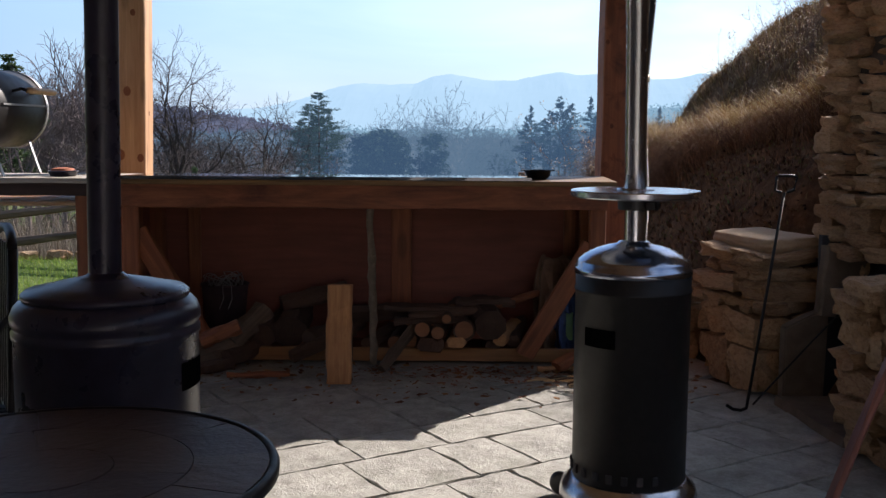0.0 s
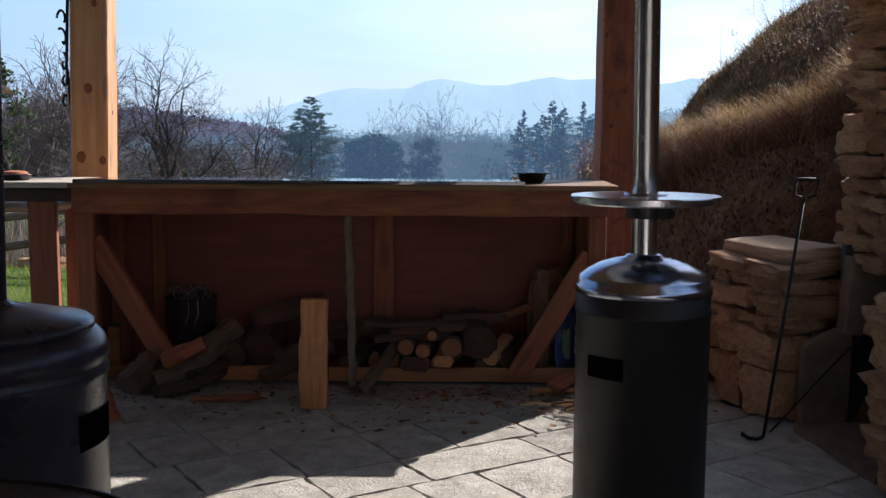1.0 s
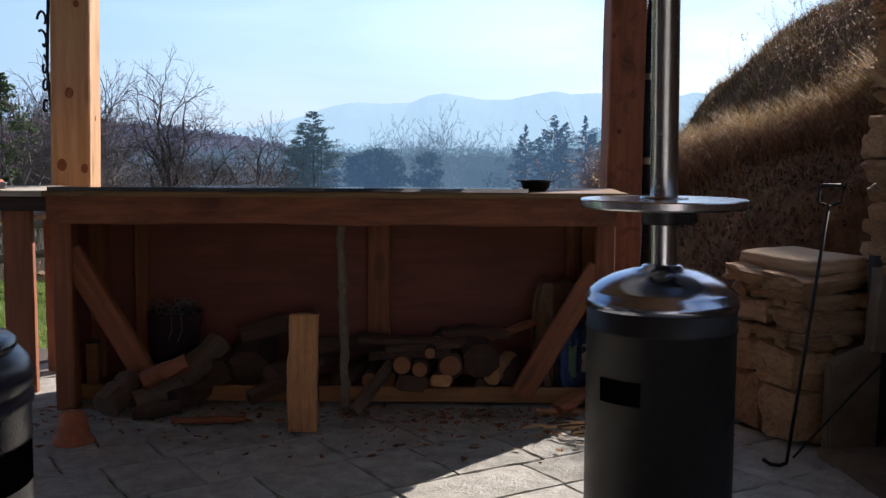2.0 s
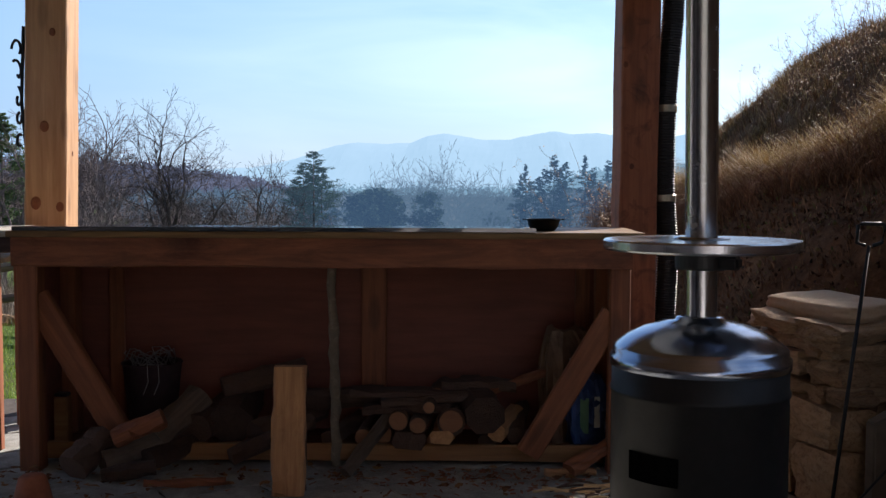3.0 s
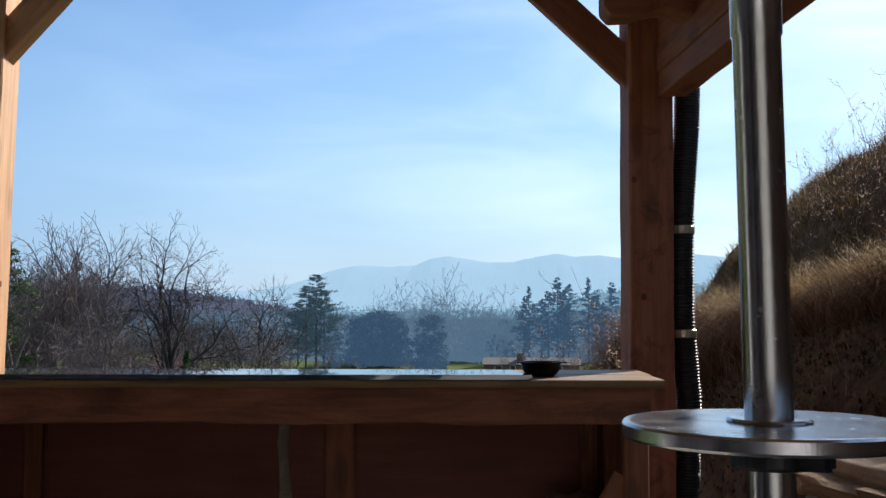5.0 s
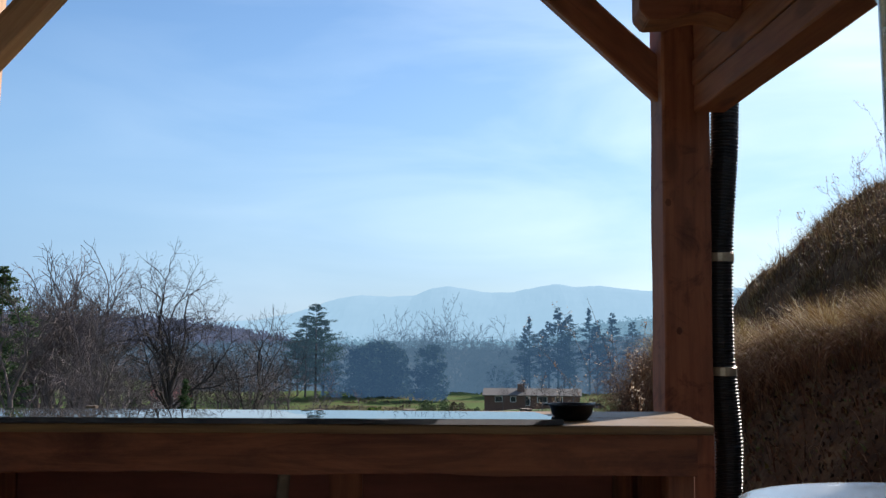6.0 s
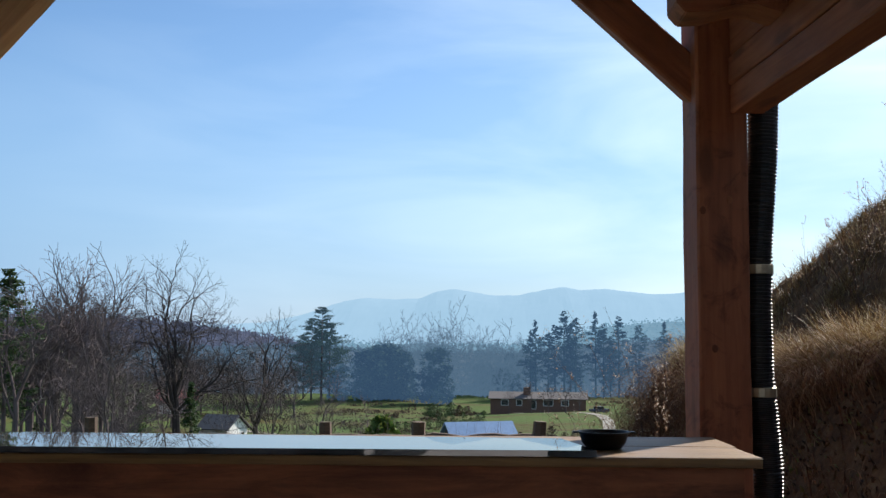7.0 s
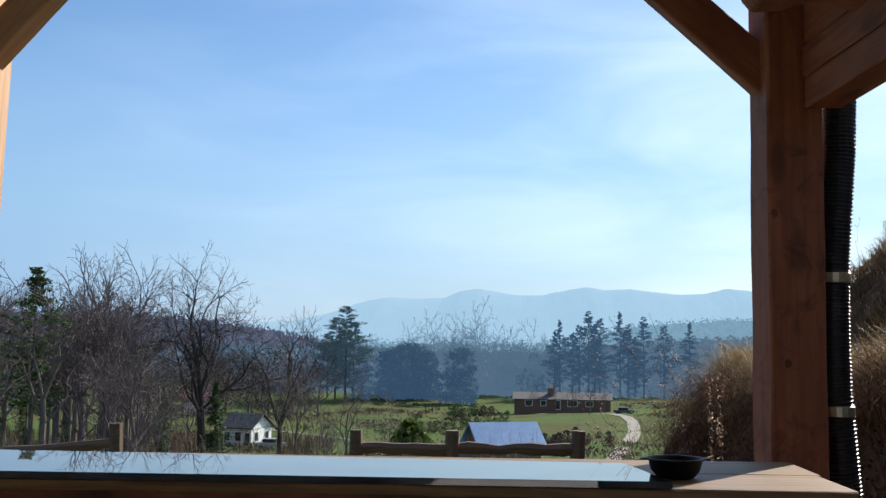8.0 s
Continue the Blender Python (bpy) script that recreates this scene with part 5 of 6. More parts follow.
blades("bank_litter", 11000, on_face, (0.015, 0.05), (0.004, 0.013), (0.4, 1.8), blades_mat("bank_leaf_litter", [(0.0, (0.03, 0.018, 0.012)), (0.5, (0.10, 0.05, 0.028)), (0.8, (0.17, 0.10, 0.05)), (1.0, (0.16, 0.17, 0.06))], 0.9, 0.15), "dead leaves, moss and crumbs of earth on the steep bank", 14, seg=2)


def on_lawn(rnd):
    x, y = rnd.uniform(-8.5, -2.0), rnd.uniform(6.4, 10.6)
    if x > -0.36 * (y - 0.2) + 0.8:
        return None
    return x, y, ground_z(x, y) - 0.005, 0, 0


blades("lawn_grass", 24000, on_lawn, (0.03, 0.085), (0.0022, 0.004), (0.2, 1.0), M_GREENGRASS, "short green lawn with a few fallen leaves", 4, seg=2)


def on_edge(rnd):
    x, y = rnd.uniform(-9, 1.2), rnd.uniform(10.7, 13.5)
    return x, y, ground_z(x, y) - 0.02, 0, 0


M_THICKET = blades_mat("grey_thicket", [(0.0, (0.09, 0.07, 0.055)), (0.6, (0.20, 0.165, 0.13)), (1.0, (0.36, 0.31, 0.26))], 0.8, 0.15)
blades("rough_grass", 12000, on_edge, (0.3, 1.0), (0.002, 0.005), (0.0, 0.5), M_THICKET, "tall grey dry thicket behind the fence", 8)


M_SEED = blades_mat("seed_fluff", [(0.0, (0.16, 0.085, 0.05)), (0.5, (0.36, 0.24, 0.16)), (1.0, (0.66, 0.54, 0.42))], 0.8, 0.5)


def at_view(px, y):
    """x of a place at depth y that is seen px to the right of the middle, for a lens 1803 wide."""
    return px * (y - 2.41) / 1803 - 0.0483 * (y - 2.41)


def weed(x, y, h, seed, lean, seeds, label, thick=1.0, side=1.0):
    """A dry flower stalk with side stems and seed heads."""
    rnd = random.Random(seed)
    t = thing("dry_weed", (x, y, ground_z(x, y)), label, "weed", group="dry weeds")
    z = ground_z(x, y) - 0.03
    n = 7
    pts = [Vector((x + lean[0] * h * (i / n) ** 1.8, y + lean[1] * h * (i / n) ** 1.8, z + h * i / n * (1 - 0.12 * abs(lean[0]) * i / n))) for i in range(n + 1)]
    bm = tube_bm(pts, [0.0042 * thick * (1 - 0.7 * i / n) for i in range(n + 1)], 4)
    heads = []
    for k in range(rnd.randint(7, 13)):
        i = rnd.randint(2, n)
        a, s = rnd.uniform(0, 6.28), rnd.uniform(0.05, 0.2) * h * side
        p = pts[i]
        q = p + Vector((math.cos(a) * s, math.sin(a) * s * 0.6, s * rnd.uniform(0.4, 1.1)))
        mid = (p + q) / 2 + Vector((0, 0, -0.02))
        tube_bm([p, mid, q], [0.0022 * thick, 0.0018 * thick, 0.0012 * thick], 3, bm)
        heads += [p.lerp(q, f) for f in (0.6, 0.8, 1.0)]
    if side < 0.4:
        heads += [pts[k // 8].lerp(pts[k // 8 + 1], k % 8 / 8) for k in range(16, 8 * n)]
    part("stalk", bm, M_BARK, t)
    hb = bmesh.new()
    for p in heads + pts[3:]:
        for _ in range(seeds):
            c = p + Vector((rnd.gauss(0, 0.005), rnd.gauss(0, 0.005), rnd.gauss(0, 0.016)))
            u, v = Vector((rnd.gauss(0, 1), rnd.gauss(0, 1), rnd.gauss(0, 1))).normalized() * 0.008, Vector((rnd.gauss(0, 1), rnd.gauss(0, 1), rnd.gauss(0, 1))).normalized() * 0.004
            hb.faces.new([hb.verts.new(c + u), hb.verts.new(c + v), hb.verts.new(c - u), hb.verts.new(c - v)])
    tagged(part("plume", hb, M_SEED, t, "pale fluffy seed head"), kind="stuff")


def weeds():
    rnd = random.Random(77)
    lab = "tall dry weed stalk with seed heads on the bank"
    n = 0
    while n < 104:
        x, y = rnd.uniform(1.7, 3.9), rnd.uniform(6.6, 9.6)
        if not 1.45 < ground_z(x, y) < 2.9 or x < lerp_table(TOE, y) + 0.3:
            continue
        n += 1
        weed(x, y, rnd.uniform(0.25, 0.62) if n % 3 else rnd.uniform(0.45, 0.72), n, (rnd.uniform(-0.35, 0.2), 0.0), 1, lab, 0.6)
    lab = "dry weed with pale fluffy seed heads beside the post"
    for k in range(4):
        y = rnd.uniform(7.3, 7.7)
        weed(at_view(rnd.uniform(466, 492), y), y, rnd.uniform(1.3, 1.55), 100 + k, (rnd.uniform(-0.05, 0.05), 0.0), 2, lab, 0.9, 0.12)
    for k in range(12):
        y = rnd.uniform(8.7, 9.7)
        px = rnd.uniform(345, 455)
        weed(at_view(px, y), y, rnd.uniform(0.85, 1.2) + (px - 345) * 0.0014, 140 + k, (rnd.uniform(-0.5, 0.05), 0.0), 2, lab, 0.8, 0.5)
    weed(at_view(432, 8.6), 8.6, 1.5, 180, (-0.42, 0.0), 1, "long thin arching dry stalk above the bank", 0.4, 0.45)


weeds()


# ---- trees ----
def bare_tree_meshes(seed, height, limbs=5, levels=6, spread=1.0, trunk=0.28, material=None, thick=1.0, twig=0.012, fine=True):
    """A leafless tree: a short trunk that parts into rising limbs, which fork again and again into fine twigs."""
    q = random.Random(seed)
    segs = []
    first = height * (1 - trunk) / (0.86 * sum(0.79 ** k for k in range(levels)))

    def turned(d, angle, around):
        u = d.orthogonal().normalized()
        v = d.cross(u)
        return (d * math.cos(angle) + (u * math.cos(around) + v * math.sin(around)) * math.sin(angle)).normalized()

    def limb(p, d, ln, r0, r1, n, level, sway):
        for s in range(n):
            d = (d + Vector((q.gauss(0, sway), q.gauss(0, sway), q.gauss(0, sway) + (0.055 if level < 4 else -0.01)))).normalized()
            e = p + d * (ln / n)
            a, b = r0 + (r1 - r0) * s / n, r0 + (r1 - r0) * (s + 1) / n
            segs.append((p, e, max(twig * 0.8, a), max(twig * 0.7, b), level))
            p = e
        return p, d

    def grow(p, d, ln, r, level):
        mid, d1 = limb(p, d, ln * 0.55, r, r * 0.86, 2 if level < (4 if fine else 2) else 1, level, 0.13 + 0.012 * level)
        end, d2 = limb(mid, d1, ln * 0.45, r * 0.86, r * 0.74, 2 if level < (4 if fine else 2) else 1, level, 0.13 + 0.012 * level)
        if level >= levels:
            return
        spin = q.uniform(0, 6.28)
        grow(end, turned(d2, radians(q.uniform(6, 20)), spin), ln * q.uniform(0.72, 0.86), r * 0.70, level + 1)
        grow(end, turned(d2, radians(q.uniform(26, 46) * spread), spin + 2.6 + q.gauss(0, 0.5)), ln * q.uniform(0.58, 0.80), r * 0.58, level + 1)
        if q.random() < (0.85 if level < 5 else 0.6):
            grow(mid, turned(d1, radians(q.uniform(32, 58) * spread), spin + 4.4 + q.gauss(0, 0.6)), ln * q.uniform(0.46, 0.70), r * 0.42, level + 1)

    base = height * 0.0145 * thick
    top, d = limb(Vector((0, 0, -0.6)), Vector((0, 0, 1)), height * trunk + 0.6, base * 1.15, base * 0.86, 5, 0, 0.02)
    spin = q.uniform(0, 6.28)
    for k in range(limbs):
        spin += 2.4 + q.gauss(0, 0.25)
        g = k / max(1, limbs - 1)
        start = top - Vector((0, 0, height * trunk * 0.30 * g))
        tip = radians((9 + 48 * g) * spread + q.gauss(0, 5))
        grow(start, turned(Vector((0, 0, 1)), tip, spin), first * (1.06 - 0.16 * g) * q.uniform(0.9, 1.08), base * (0.60 - 0.24 * g), 1)
    meshes = []
    for part_name, keep in (("trunk", (0, 1)), ("crown", range(2, 12))):
        vs, fs = [], []
        for a, c, ra, rb, level in segs:
            if level not in keep:
                continue
            sd = (8, 6, 4)[level] if level < (3 if fine else 2) else 3
            e = (c - a).normalized()
            u = e.orthogonal().normalized()
            v = e.cross(u)
            b = len(vs)
            for o, rr in ((a, ra), (c, rb)):
                for s in range(sd):
                    w = 2 * math.pi * s / sd
                    vs.append(tuple(o + (u * math.cos(w) + v * math.sin(w)) * rr))
            for s in range(sd):
                t = (s + 1) % sd
                fs.append((b + s, b + t, b + sd + t, b + sd + s))
        meshes.append(quads_mesh(part_name, vs, fs, material or M_TWIG))
    return tuple(meshes)


def conifer_meshes(seed, height, width, open_look, leaf, bark, fine=1.0, full=0.8, low=0.34):
    """A trunk, and boughs at uneven heights that carry small flat sprays of needles."""
    rnd = random.Random(seed)
    tr = tube_bm([(0, 0, -0.8), (0, 0, height * 0.5), (0, 0, height * 0.97)], [height * 0.014, height * 0.009, 0.02], 7)
    verts, faces = [], []
    first = low if open_look else 0.06
    for k in range(int((120 if open_look else 130) * fine)):
        f = first + (1 - first) * rnd.random() ** (0.85 if open_look else 1.2)
        z = f * height
        shape = (min(1.0, (1 - f) * 2.3 + 0.16) * (0.62 + 0.38 * min(1, (f - first) * 6)) * (0.72 + 0.5 * noise.noise(Vector((f * 9, seed, 0.5))))) if open_look else (1 - f) ** full + 0.05
        a = rnd.uniform(0, 6.28)
        ln = width * shape * rnd.uniform(0.5, 1.2)
        rise = rnd.uniform(0.0, 0.28) if open_look else rnd.uniform(-0.30, -0.05)
        for j in range(int((16 + ln * 11) * fine)):
            u0 = (0.3 if open_look else 0.1) + 0.75 * rnd.random()
            s = ln * u0
            c = Vector((math.cos(a) * s, math.sin(a) * s, z + s * rise)) + Vector((rnd.gauss(0, 0.12 + 0.06 * s), rnd.gauss(0, 0.12 + 0.06 * s), rnd.gauss(0, 0.10 + 0.02 * s)))
            u = Vector((rnd.gauss(0, 1), rnd.gauss(0, 1), rnd.gauss(0, 0.45))).normalized() * rnd.uniform(0.16, 0.36) / fine ** 0.5
            v = Vector((rnd.gauss(0, 1), rnd.gauss(0, 1), rnd.gauss(0, 0.5))).normalized() * rnd.uniform(0.08, 0.18) / fine ** 0.5
            b = len(verts)
            verts += [tuple(c - u), tuple(c + v), tuple(c + u), tuple(c - v)]
            faces.append((b, b + 1, b + 2, b + 3))
    return mesh_of("trunk", tr, bark), quads_mesh("crown", verts, faces, leaf)


def plant(name, meshes, x, y, turn, size, label, category="tree", group=""):
    t = thing(name, (x, y, ground_z(x, y) - 0.1), label, category, group)
    t.rotation_euler = (0, 0, turn)
    t.scale = (size, size, size)
    for me in meshes:
        ob = new(me.name.split(".")[0], me)
        ob.parent = t
    return t


M_DARKBARK = plain("dark_bare_bark", (0.045, 0.034, 0.032), 1.0, 0, 0.3, 0.6, 0.0)
# pine needles glow faintly blue: haze painted into the emission
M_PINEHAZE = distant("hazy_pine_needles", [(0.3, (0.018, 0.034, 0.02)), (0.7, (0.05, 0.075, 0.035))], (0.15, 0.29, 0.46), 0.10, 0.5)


def woods():
    bare = [bare_tree_meshes(11 + k, 20, 5, 6, 0.85 + 0.10 * k, 0.30 + 0.05 * k, twig=0.022) for k in range(3)] + [bare_tree_meshes(41 + k, 20, 4, 6, 0.75, 0.42, twig=0.022) for k in range(2)]
    great = bare_tree_meshes(5, 24.0, 8, 8, 1.12, 0.36, M_DARKBARK, thick=1.45, twig=0.0145)
    pine = [conifer_meshes(3 + k, 22, 5.4, True, M_NEEDLES, M_TWIG) for k in range(2)]
    fir = [conifer_meshes(23 + k, 12, 3.0, False, M_NEEDLES, M_TWIG) for k in range(2)]
    rnd = random.Random(15)
    plant("bare_tree", great, at_view(-422, 128), 128, 0.5, 1.0, "great bare deciduous tree with fine spreading limbs")
    broad = bare_tree_meshes(9, 19.0, 6, 7, 1.25, 0.24, M_DARKBARK, thick=1.25, twig=0.018)
    plant("bare_tree", broad, at_view(-284, 140), 140, 1.0, 1.0, "broad bare deciduous tree beside the white house")
    plant("bare_tree", bare[0], at_view(-256, 130), 130, 2.2, 0.62, "small bare tree beside the white house")
    plant("bare_tree", bare[2], at_view(-165, 120), 120, 2.2, 0.58, "bare spreading tree in the valley")
    plant("bare_tree", bare[2], at_view(-95, 112), 112, 4.2, 0.48, "low bare spreading tree in the valley")
    plant("bare_tree", bare[1], at_view(-205, 106), 106, 3.2, 0.40, "low bare tree in the valley")
    plant("bare_tree", bare[0], at_view(-520, 84), 84, 3.2, 0.40, "small pale-limbed bare tree at the edge of the meadow")
    plant("conifer", fir[0], at_view(-400, 120), 120, 0.5, 0.92, "dark green cedar at the foot of the bare tree")
    plant("conifer", fir[1], at_view(-494, 118), 118, 0.5, 0.78, "dark green cedar at the foot of the bare tree")
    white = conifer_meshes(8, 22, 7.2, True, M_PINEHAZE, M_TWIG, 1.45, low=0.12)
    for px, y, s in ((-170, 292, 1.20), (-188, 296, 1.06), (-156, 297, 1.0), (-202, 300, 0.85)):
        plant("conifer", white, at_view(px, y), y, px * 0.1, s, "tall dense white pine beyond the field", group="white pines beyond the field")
    plant("conifer", pine[1], at_view(-734, 112), 112, 0.5, 1.06, "dark pine among bare trees")
    plant("conifer", pine[0], at_view(-700, 150), 150, 0.5, 0.75, "dark pine among bare trees")
    for k in range(31):
        px = rnd.uniform(-920, -490)
        y = rnd.uniform(98, 170)
        px = px - 40 if y < 125 else px
        s = 0.0098 * y * rnd.uniform(0.84, 1.10) * (0.78 if px > -580 else 1.0)
        plant("bare_tree", rnd.choice(bare), at_view(px, y), y, rnd.uniform(0, 6), min(1.35, s), "bare grey-brown tree in the wood", group="bare trees of the near wood")
    for k in range(10):
        px = rnd.uniform(-1000, -560)
        y = rnd.uniform(100, 180)
        plant("conifer", rnd.choice(fir + pine), at_view(px, y), y, rnd.uniform(0, 6), rnd.uniform(0.45, 0.7), "dark conifer among the bare trees", group="conifers of the near wood")
    return bare, pine, fir


BARE, PINE, FIR = woods()


def on_wood_floor(rnd):
    y = rnd.uniform(66, 175)
    px = rnd.uniform(-980, -410) if rnd.random() < 0.85 else rnd.uniform(-410, -190)
    x = at_view(px, y)
    if noise.noise(Vector((x * 0.09, y * 0.09, 2.0))) < -0.12 or -385 < px < -290:
        return None
    return x, y, ground_z(x, y) - 0.1, 0, 0


blades("wood_understorey", 36000, on_wood_floor, (0.7, 3.4), (0.02, 0.06), (0.0, 0.5), blades_mat("brown_brush", [(0.0, (0.055, 0.036, 0.03)), (0.6, (0.11, 0.075, 0.055)), (1.0, (0.19, 0.135, 0.095))], 0.9, 0.1), "brown leafless brush under the near wood", 33)


def join_copies(name, items, material, label):
    """One joined object of many far trees: stuff that nobody could count."""
    vs, fs, base = [], [], 0
    for me, m in items:
        n = len(me.vertices)
        co = np.empty(n * 3, np.float32)
        me.vertices.foreach_get("co", co)
        co = co.reshape(-1, 3) @ np.array(m.to_3x3()).T + np.array(m.translation)
        vs.append(co)
        fs += [tuple(i + base for i in p.vertices) for p in me.polygons]
        base += n
    me = quads_mesh(name, np.concatenate(vs).tolist(), fs, material)
    return tagged(new(name, me), label, "woods", kind="stuff")


# blue emission paints distance haze into these woods and mountains
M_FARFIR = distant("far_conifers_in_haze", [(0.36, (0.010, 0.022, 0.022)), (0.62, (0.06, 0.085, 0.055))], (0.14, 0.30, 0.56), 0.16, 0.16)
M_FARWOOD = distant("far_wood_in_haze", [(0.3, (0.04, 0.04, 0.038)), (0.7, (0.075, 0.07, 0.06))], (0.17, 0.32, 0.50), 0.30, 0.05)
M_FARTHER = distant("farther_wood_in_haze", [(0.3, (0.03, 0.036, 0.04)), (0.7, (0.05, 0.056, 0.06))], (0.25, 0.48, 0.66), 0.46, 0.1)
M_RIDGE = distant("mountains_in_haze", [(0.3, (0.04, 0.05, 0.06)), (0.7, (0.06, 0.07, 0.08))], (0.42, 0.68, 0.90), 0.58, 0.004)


def round_fir_mesh(seed, height, width):
    """A dense old conifer with a rounded head: clumps of small sprays about a trunk."""
    q = random.Random(seed)
    verts, faces = [], []
    for k in range(60):
        f = q.random()
        r = width * (0.45 + 0.55 * math.sin(math.pi * min(1, 0.25 + 0.72 * f)) if f < 0.8 else 1.15 * math.sqrt(max(0, 1.04 - f)) * 1.9) * q.uniform(0.55, 1)
        a = q.uniform(0, 6.28)
        c = Vector((math.cos(a) * r, math.sin(a) * r, height * (0.06 + 0.92 * f)))
        for _ in range(14):
            o = c + Vector((q.gauss(0, 0.55), q.gauss(0, 0.55), q.gauss(0, 0.5)))
            u = Vector((q.gauss(0, 1), q.gauss(0, 1), q.gauss(0, 0.6))).normalized() * q.uniform(0.4, 0.8)
            v = Vector((q.gauss(0, 1), q.gauss(0, 1), q.gauss(0, 0.6))).normalized() * q.uniform(0.2, 0.4)
            b = len(verts)
            verts += [tuple(o - u), tuple(o + v), tuple(o + u), tuple(o - v)]
            faces.append((b, b + 1, b + 2, b + 3))
    return (quads_mesh("crown", verts, faces, M_NEEDLES),)


def far_woods():
    rnd = random.Random(8)
    low_bare = [bare_tree_meshes(61 + k, 17, 5, 5, 1.35, 0.22, twig=0.042, fine=False) for k in range(3)]
    fan = [bare_tree_meshes(91 + k, 17, 5, 6, 1.2, 0.22, twig=0.046, fine=False) for k in range(2)]
    low_fir = [round_fir_mesh(71 + k, 16, 2.9 + 0.3 * k) for k in range(3)]
    low_pine = [conifer_meshes(81 + k, 22, 4.9, True, M_NEEDLES, M_TWIG, 0.95, low=0.20) for k in range(3)]
    items, items2, firs = [], [], []

    def put(lst, meshes, px, y, s):
        x = at_view(px, y)
        m = Matrix.Translation((x, y, ground_z(x, y) - 0.3)) @ Matrix.Rotation(rnd.uniform(0, 6), 4, "Z") @ Matrix.Scale(s, 4)
        for me in meshes:
            lst.append((me, m))
    for k in range(17):
        px = -106 + 92 * (k + rnd.random()) / 17
        put(firs, low_fir[k % 3], px, rnd.uniform(290, 318), 0.78 + 0.30 * math.sin(math.pi * (px + 112) / 104) * rnd.uniform(0.7, 1.1))
    for px, s in ((22, 0.9), (31, 1.02), (40, 0.98), (49, 0.72), (-148, 0.6), (-132, 0.66), (4, 0.55)):
        put(firs, low_fir[px % 3], px, 292, s)
    for k in range(18):
        put(firs, rnd.choice(low_fir), rnd.uniform(110, 600), rnd.uniform(340, 380), rnd.uniform(0.6, 1.0))
    for px, s in ((78, 1.62), (56, 1.2), (20, 1.38), (-8, 1.42), (-28, 1.35), (-52, 1.2), (104, 1.2), (146, 1.32), (172, 1.1), (128, 0.95)):
        put(items, fan[px % 2], px, 338, s)
    for px, s in ((198, 1.02), (207, 1.16), (229, 0.98), (241, 1.10), (257, 1.30), (268, 1.12), (277, 1.20), (312, 1.28), (326, 1.08), (338, 0.9), (353, 1.18), (388, 1.05), (432, 1.12)):
        put(firs, low_pine[px % 3], px, 328 + px % 9, s)
    for k in range(12):
        put(items, rnd.choice(low_bare), rnd.uniform(120, 620), rnd.uniform(320, 430), rnd.uniform(0.6, 1.0))
    for k in range(10):
        put(items, low_bare[k % 3], rnd.uniform(-300, -140), rnd.uniform(372, 400), rnd.uniform(0.8, 1.2))
    for k in range(10):
        put(items, low_bare[k % 3], rnd.uniform(40, 180), rnd.uniform(322, 345), rnd.uniform(0.55, 0.95))
    for k in range(6):
        put(firs, low_fir[k % 3], rnd.uniform(50, 175), rnd.uniform(335, 350), rnd.uniform(0.45, 0.75))
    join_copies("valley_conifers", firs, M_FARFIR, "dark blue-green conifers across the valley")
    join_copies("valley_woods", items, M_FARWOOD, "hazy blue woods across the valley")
    for k in range(6):
        put(items2, rnd.choice(low_bare), rnd.uniform(-350, 420), rnd.uniform(430, 560), rnd.uniform(0.7, 1.1))
    for k in range(14):
        put(items2, rnd.choice(low_fir + low_bare), rnd.uniform(300, 820), rnd.uniform(430, 600), rnd.uniform(0.9, 1.3))
    brown = []
    for k in range(26):
        px = rnd.uniform(-960, -400)
        put(brown, low_bare[k % 3], px, rnd.uniform(165, 228), rnd.uniform(0.75, 1.12))
    for k in range(22):
        put(brown, low_bare[k % 3], rnd.uniform(-440, -195), rnd.uniform(232, 300), rnd.uniform(0.7, 1.05))
    join_copies("slope_woods", brown, M_TWIG, "dense leafless grey-brown woods on the rise")
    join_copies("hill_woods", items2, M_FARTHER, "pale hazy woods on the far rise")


far_woods()


def skyline_sheet(name, y, deep, tops, material, low, rough, label, kind):
    """A broad wooded or mountain crest whose skyline is told by (place, height above the eye) as seen from the terrace."""
    verts, faces = [], []
    px0, px1 = tops[0][0], tops[-1][0]
    n, rows = 500, 14
    for i in range(n + 1):
        px = px0 + (px1 - px0) * i / n
        x = at_view(px, y)
        h = 1.4 + lerp_table(tops, px) * y / 1803
        for j in range(rows):
            f = j / (rows - 1)
            k = math.sin(math.pi * 0.5 * min(1, f * 1.15))
            b = rough * (noise.noise(Vector((px * 0.045, f * 9, 0))) + 0.6 * noise.noise(Vector((px * 0.13, f * 21, 3))) + 0.4 * noise.noise(Vector((px * 0.4, f * 47, 5))))
            verts.append((x, y - deep * (1 - f), low + (h - low) * k + b))
    for i in range(n):
        for j in range(rows - 1):
            a = i * rows + j
            faces.append((a, a + rows, a + rows + 1, a + 1))
    return tagged(new(name, quads_mesh(name, verts, faces, material)), label, "mountains" if kind == "structure" else "woods", kind=kind)


